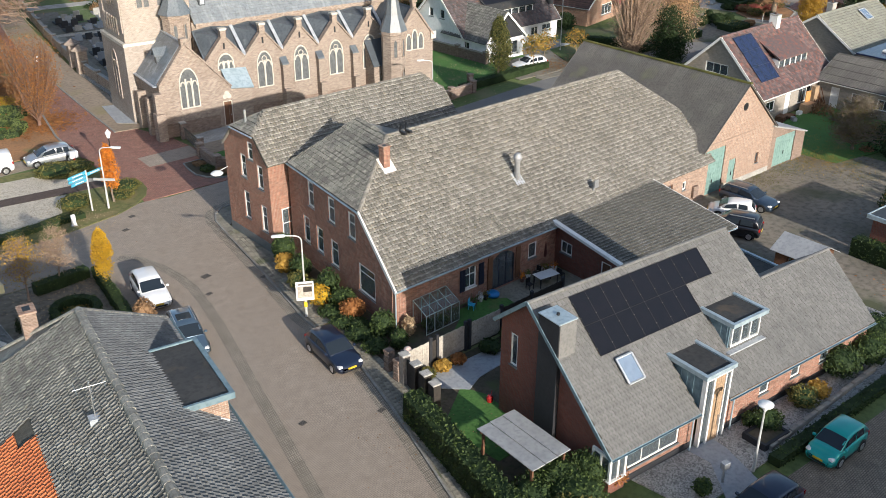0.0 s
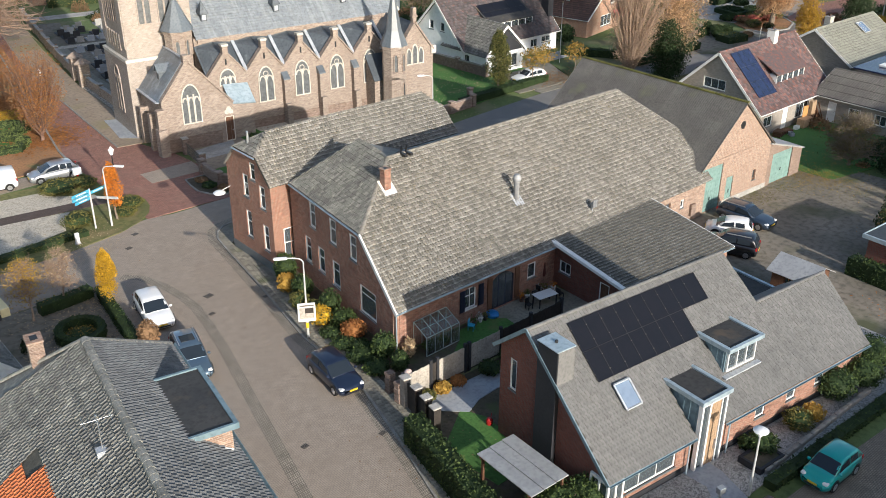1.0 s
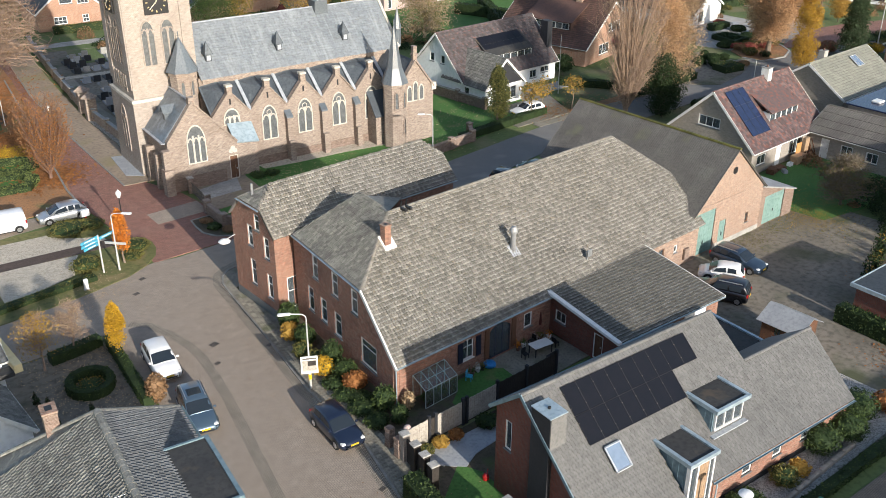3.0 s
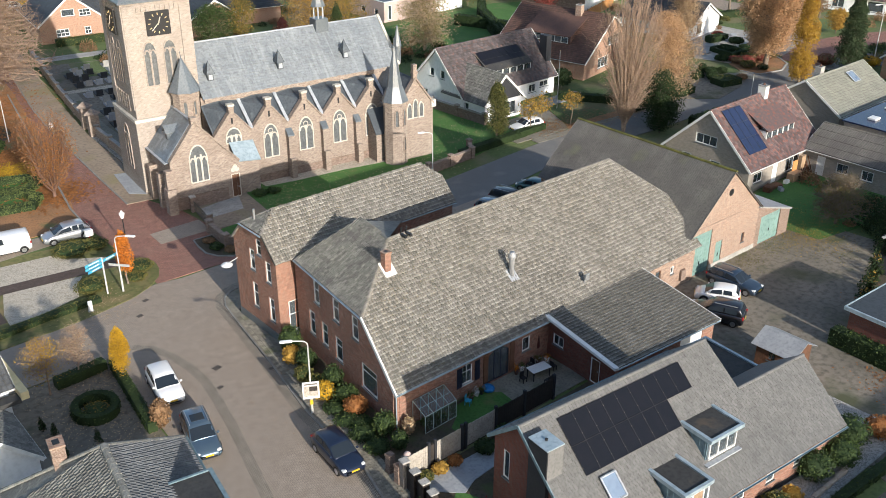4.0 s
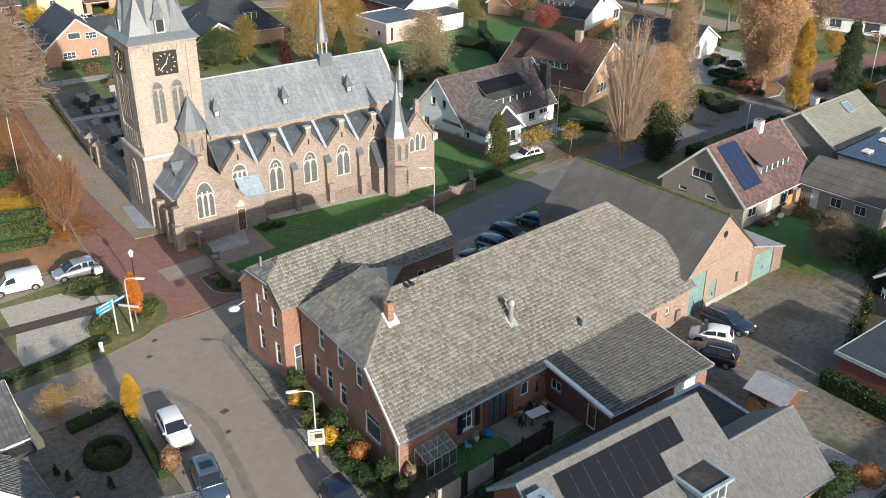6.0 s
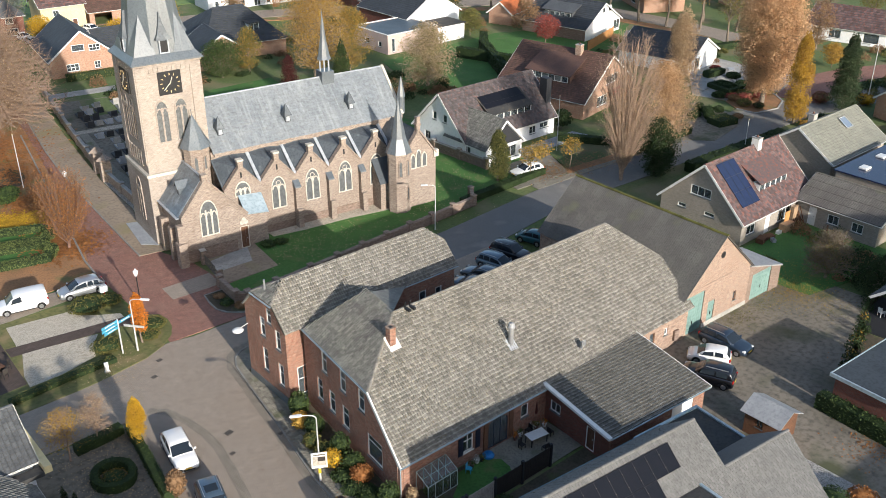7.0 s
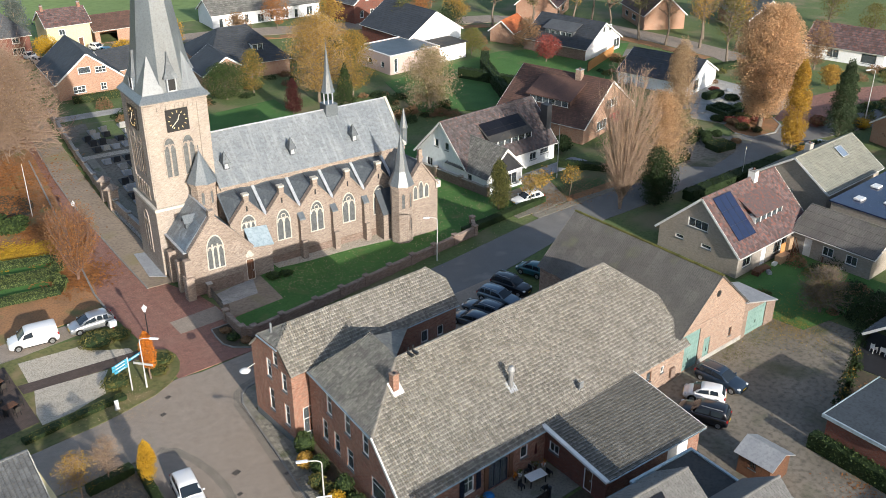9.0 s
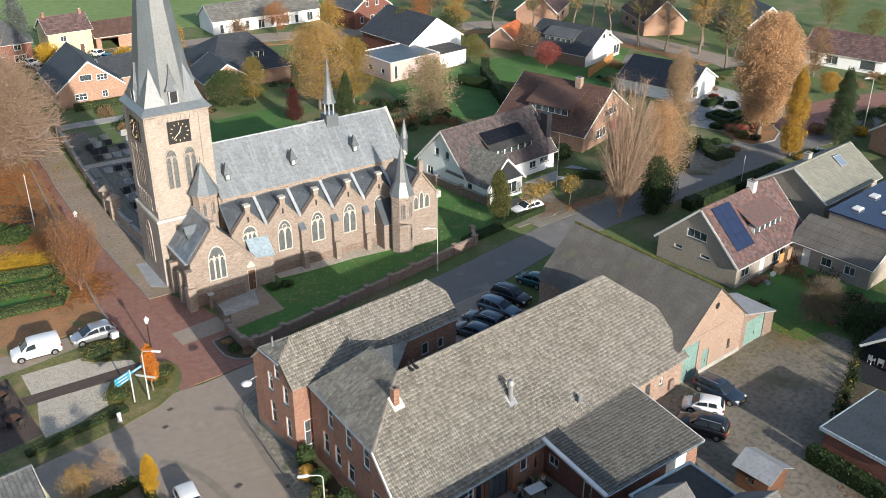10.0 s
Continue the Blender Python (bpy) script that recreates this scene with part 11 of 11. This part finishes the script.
litter("fallen_leaves", 2200, [(58, 34, 4), (53, 34, 3), (62, 70, 4), (94, 33, 4), (50, 35, 3)], "leaf_brown", "brown fallen leaves under the trees", 0.12, 0.06, 6)
litter("fallen_leaves", 1700, [(-13, 17, 3), (-15, 14, 3), (-11, 19, 1.5), (-14, 18, 4), (-13, 12, 3), (-8, 28, 3)], "leaf_tan", "pale fallen leaves in the gravel garden", 0.06, 0.06, 7)
litter("fallen_leaves", 900, [(30, -18, 2.5), (33, -20, 2.5), (41, -13, 3)], "leaf_orange", "russet fallen leaves along the lane", 0.08, 0.04, 8)

# clutter on the terrace behind the pale-roofed house
bl = thing("water_barrel", 62.0, 5.6, 0.03, 0, "bright blue plastic water barrel", "barrel")
bm = bmesh.new()
lathe(bm, [(0.0, 0), (0.27, 0), (0.3, 0.1), (0.31, 0.45), (0.3, 0.8), (0.27, 0.9), (0.0, 0.91)], 14)
part("barrel", bm, M["blue_plastic"], bl, smooth=True)
part("lid", boxes((-0.2, 0.2, -0.2, 0.2, 0.905, 0.94), bevel=0.02), M["black"], bl)
for i, (x_, y_, yaw_, n_) in enumerate(((53.6, 6.3, 10, 4), (55.2, 6.4, -8, 2), (61.8, 3.6, 80, 5), (62.0, 2.2, 70, 3))):
    pl_ = thing("pallet_stack", x_, y_, 0.03, yaw_, "stack of weathered pale wooden pallets", "pallet", "pallets on the terrace")
    for q in range(n_):
        z_ = 0.14 * q
        pt_ = part("pallet", boxes((-0.07, 0.07, -0.4, 0.4, z_, z_ + 0.098)), M["timber"], pl_)
        for c in range(5):
            part("slat", boxes((-0.6, 0.6, -0.4 + 0.17 * c, -0.28 + 0.17 * c, z_ + 0.1, z_ + 0.12)), M["timber"], pt_)
        for s_ in (-1, 1):
            part("bearer", boxes((s_ * 0.53 - 0.07, s_ * 0.53 + 0.07, -0.4, 0.4, z_, z_ + 0.098)), M["timber"], pt_)
bd = thing("board", 58.6, 6.5, 0.03, -4, "orange-brown board standing upright on the terrace", "board")
part("panel", boxes((-0.42, 0.42, -0.03, 0.03, 0, 2.0), bevel=0.01), M["fence_orange"], bd)
part("foot", boxes((-0.42, -0.34, -0.25, 0.25, 0, 0.06), (0.34, 0.42, -0.25, 0.25, 0, 0.06)), M["timber"], bd)
rb_ = random.Random(77)
tp = thing("timber_pile", 60.6, 6.2, 0.03, 0, "loose timber lengths leaning together", "timber")
for i in range(11):
    bm = bmesh.new()
    x_ = -0.9 + 0.18 * i
    beam(bm, (x_, rb_.uniform(-0.5, -0.2), 0.05), (x_ + rb_.uniform(-0.5, 0.5), 0.4, rb_.uniform(1.2, 2.1)), 0.05, 0.09)
    part("plank", bm, M["timber"], tp)
for i, (x_, y_, m_) in enumerate(((56.8, 6.2, "plastic_white"), (59.4, 5.6, "fence_orange"), (61.6, 1.0, "plastic_white"), (54.6, 5.5, "slab"))):
    cr_ = thing("crate", x_, y_, 0.03, 20 * i, "small open storage crate on the terrace", "crate")
    part("crate_wall", boxes((-0.3, 0.3, -0.2, -0.17, 0, 0.35), (-0.3, 0.3, 0.17, 0.2, 0, 0.35), (-0.3, -0.27, -0.17, 0.17, 0, 0.35), (0.27, 0.3, -0.17, 0.17, 0, 0.35)), M[m_], cr_)
    part("crate_floor", boxes((-0.27, 0.27, -0.17, 0.17, 0.0, 0.03)), M[m_], cr_)
litter("fallen_leaves", 2600, [(38, -0.7, 2.2), (42, -0.5, 2.4), (46, -0.6, 2.6), (46.5, -4, 4)], "leaf_olive", "mossy leaf drift along the barn's foot", 0.05, 0.03, 15)
# stone edge of the front garden
se = thing("stone_edging", 7.5, -20.75, 0, 0, "grey stone edging round the front garden", "edging")
for i in range(17):
    x_ = i * 0.64
    part("stone", boxes((x_, x_ + 0.6, -0.12 - 0.01 * (i % 3), 0.12, 0, 0.3 + 0.03 * (i % 2)), bevel=0.03), M["brick_grey"], se)


# furniture on the terrace beside the gravel garden
def garden_chair(x_, y_, yaw_):
    c_ = thing("garden_chair", x_, y_, 0.06, yaw_, "dark metal garden chair on the terrace", "chair", "chairs on the terrace")
    part("seat", boxes((-0.24, 0.24, -0.23, 0.23, 0.42, 0.47), bevel=0.015), M["fence_dark"], c_)
    part("backrest", boxes((-0.24, 0.24, 0.2, 0.25, 0.5, 0.92), bevel=0.015), M["fence_dark"], c_)
    for sx in (-1, 1):
        for sy in (-1, 1):
            part("leg", boxes((sx * 0.2 - 0.02, sx * 0.2 + 0.02, sy * 0.2 - 0.02, sy * 0.2 + 0.02, 0, 0.47 if sy < 0 else 0.9)), M["black"], c_)


for tx_, ty_ in ((-15.6, 33.0), (-15.4, 37.2), (-17.8, 35.0)):
    t_ = thing("terrace_table", tx_, ty_, 0.06, 15, "brown slatted table on the terrace", "table", "tables on the terrace")
    for i in range(5):
        part("slat", boxes((-0.6, 0.6, -0.4 + i * 0.16, -0.27 + i * 0.16, 0.71, 0.74)), M["timber"], t_)
    for sx in (-1, 1):
        part("trestle", boxes((sx * 0.45 - 0.03, sx * 0.45 + 0.03, -0.34, 0.34, 0, 0.71)), M["black"], t_)
    for a_ in (20, 110, 200, 290):
        garden_chair(tx_ + 0.95 * math.cos(math.radians(a_)), ty_ + 0.8 * math.sin(math.radians(a_)), a_ - 90)


# terrace of the dark-tiled house beyond the yard, with two white chairs
# the house's shadow is put into the dark colour of these two slabs
flat("terrace_yard", [(47.4, -8.1), (44.9, -9.9), (45.2, -12.4), (52, -12.4), (52, -7.6)], M["charcoal"], 0.03, "paved terrace beyond the yard, its shade in the dark colour")
flat("bed_yard", [(51.5, -7.0), (47.4, -8.3), (38.5, -11.5), (33.5, -13.3), (41, -14.0), (45.0, -12.6), (44.7, -9.8), (47.3, -8.0), (52, -7.4)], M["soil"], 0.02, "ground along the yard's edge, darkened for its shade")


def plastic_chair(x_, y_, yaw_):
    c_ = thing("plastic_chair", x_, y_, 0.03, yaw_, "white plastic garden chair beyond the yard", "chair", "white chairs beyond the yard")
    part("seat", boxes((-0.25, 0.25, -0.24, 0.24, 0.4, 0.44), bevel=0.015), M["plastic_white"], c_)
    part("backrest", boxes((-0.25, 0.25, 0.2, 0.25, 0.44, 0.88), bevel=0.015), M["plastic_white"], c_)
    for sx in (-1, 1):
        part("armrest", boxes((sx * 0.26 - 0.025, sx * 0.26 + 0.025, -0.24, 0.22, 0.62, 0.66)), M["plastic_white"], c_)
        for sy in (-1, 1):
            part("leg", boxes((sx * 0.23 - 0.025, sx * 0.23 + 0.025, sy * 0.2 - 0.025, sy * 0.2 + 0.025, 0, 0.64 if sy < 0 else 0.42)), M["plastic_white"], c_)


plastic_chair(48.4, -9.3, 60)
plastic_chair(48.6, -10.1, 100)
edge_v = [(50.5, -7.1, 0.8, 1.4), (48.6, -7.9, 0.7, 1.2), (46.6, -8.6, 0.6, 1.0), (44.6, -9.4, 0.8, 1.3), (43.0, -9.9, 0.7, 1.0), (41.4, -10.4, 0.8, 1.2), (39.8, -11.0, 0.7, 0.9), (38.2, -11.5, 0.7, 0.8), (52.5, -5.6, 1.2, 1.9), (53.5, -3.6, 1.3, 2.0), (55.0, -5.4, 1.5, 2.2), (56.5, -3.0, 1.2, 1.6)]
thicket("yard_planting", edge_v, "leaf_dark", "dark overgrown planting along the yard's edge", 420, 0.1, 21)
thicket("yard_planting", [(x_, y_, r_ * 0.8, h_ * 1.1) for x_, y_, r_, h_ in edge_v[2:8:2]], "leaf_gold", "yellowing creepers along the yard's edge", 160, 0.1, 22)

# timber fence behind the brown house
tf = thing("timber_fence", 98.0, 69.5, 0, 20, "orange-stained timber garden fence", "fence")
for i in range(44):
    part("board", boxes((i * 0.3, i * 0.3 + 0.27, -0.02, 0.02, 0.05, 1.8)), M["fence_orange"], tf)
for i in range(8):
    part("post", boxes((i * 1.85 - 0.06, i * 1.85 + 0.06, 0.02, 0.14, 0, 1.9)), M["timber"], tf)
litter("fallen_leaves", 700, [(-3.2, 5, 3), (-2.2, 10, 3), (-5, -8, 4), (-10.3, 12, 3), (-8, 27, 4), (-2.4, 1, 2)], "leaf_brown", "dry leaves blown along the kerbs", 0.045, 0.09, 9)
litter("fallen_leaves", 1600, [(22, 36, 7), (34, 36, 5), (16, 37, 4), (42, 40, 5)], "leaf_tan", "scattered leaves on the church lawn", 0.07, 0.05, 10)

# ---- single pieces ----
def shared(name, me, parent, m):
    ob = bpy.data.objects.new(name, me)
    scene.collection.objects.link(ob)
    ob.parent = parent
    ob.matrix_local = m
    return ob


# roof tiles of the new house above its eave
o_, u_, v_, n_ = plane_axes(main)
tile_me = bpy.data.meshes.new("roof_tile")
TP = [(0.006, 0.0), (0.11, 0.01), (0.214, 0.0)]
tile_me.from_pydata([(a, 0.0, -0.02) for a, h in TP] + [(a, 0.0, 0.066 + h) for a, h in TP] + [(a, 0.367, 0.009 + h) for a, h in TP], [], [(0, 1, 4, 3), (1, 2, 5, 4), (3, 4, 7, 6), (4, 5, 8, 7)])
tile_me.materials.append(M["tile_piece"])
tile_me.materials.append(M["joint"])
tile_me.polygons.foreach_set("material_index", [1, 1, 0, 0])
rp = random.Random(91)
for j in range(11):
    for i in range(28):
        a = i * 0.22 - (j % 2) * 0.11
        if -0.02 < a < 6.15 - 0.2:
            p = o_ + u_ * (a + rp.uniform(-0.004, 0.004)) + v_ * (j * 0.34 - 0.03 + rp.uniform(-0.01, 0.01)) + n_ * rp.uniform(-0.008, 0.008)
            shared("roof_tile", tile_me, roof_n, Matrix(((u_.x, v_.x, n_.x, p.x), (u_.y, v_.y, n_.y, p.y), (u_.z, v_.z, n_.z, p.z), (0, 0, 0, 1))))

# concrete flags of the farm-side pavement
flag_me = bpy.data.meshes.new("paving_flag")
fb = boxes((-0.142, 0.142, -0.142, 0.142, -0.02, 0.016))
fb.to_mesh(flag_me)
fb.free()
flag_me.materials.append(M["flag"])
pave = bpy.data.objects["pavement_east"]
edge_l = [(-7.2, -20.0), (-7.2, -14.2), (-4.75, -6.2), (-3.55, -1.65), (-2.95, 5.66), (-1.65, 12.5), (-0.45, 19.7)]
edge_r = [(-6.1, -20.0), (-5.95, -14.6), (-4.05, -7.2), (-2.55, -4.6), (-1.35, 5.9), (0.15, 13.4), (0.3, 19.7)]


def along(line, y):
    for (x0, y0), (x1, y1) in zip(line, line[1:]):
        if y0 <= y <= y1:
            return x0 + (x1 - x0) * (y - y0) / (y1 - y0)
    return line[-1][0]


rest_v, rest_f, count = [], [], 0
y_ = -15.0
while y_ < 19.4:
    xl, xr = along(edge_l, y_), along(edge_r, y_)
    yaw_ = math.atan2(along(edge_l, y_ + 1.0) - xl, 1.0)
    step = 0.3 / math.cos(yaw_)
    n = int((xr - xl - 0.1) / step)
    for i in range(n):
        m = pose(xl + 0.1 + step * (i + 0.5), y_, 0.055 + rp.uniform(-0.004, 0.004), rp.uniform(-0.5, 0.5), rp.uniform(-0.5, 0.5), -math.degrees(yaw_))
        if count < 300:
            shared("paving_flag", flag_me, pave, m)
            count += 1
        else:
            b = len(rest_v)
            rest_v += [m @ v.co for v in flag_me.vertices]
            rest_f += [tuple(b + k for k in f.vertices) for f in flag_me.polygons]
    y_ += 0.3 * math.cos(yaw_) if abs(yaw_) < 0.2 else 0.315
mesh("paving_flags", rest_v, rest_f, M["paver"], pave)["kind"] = "stuff"
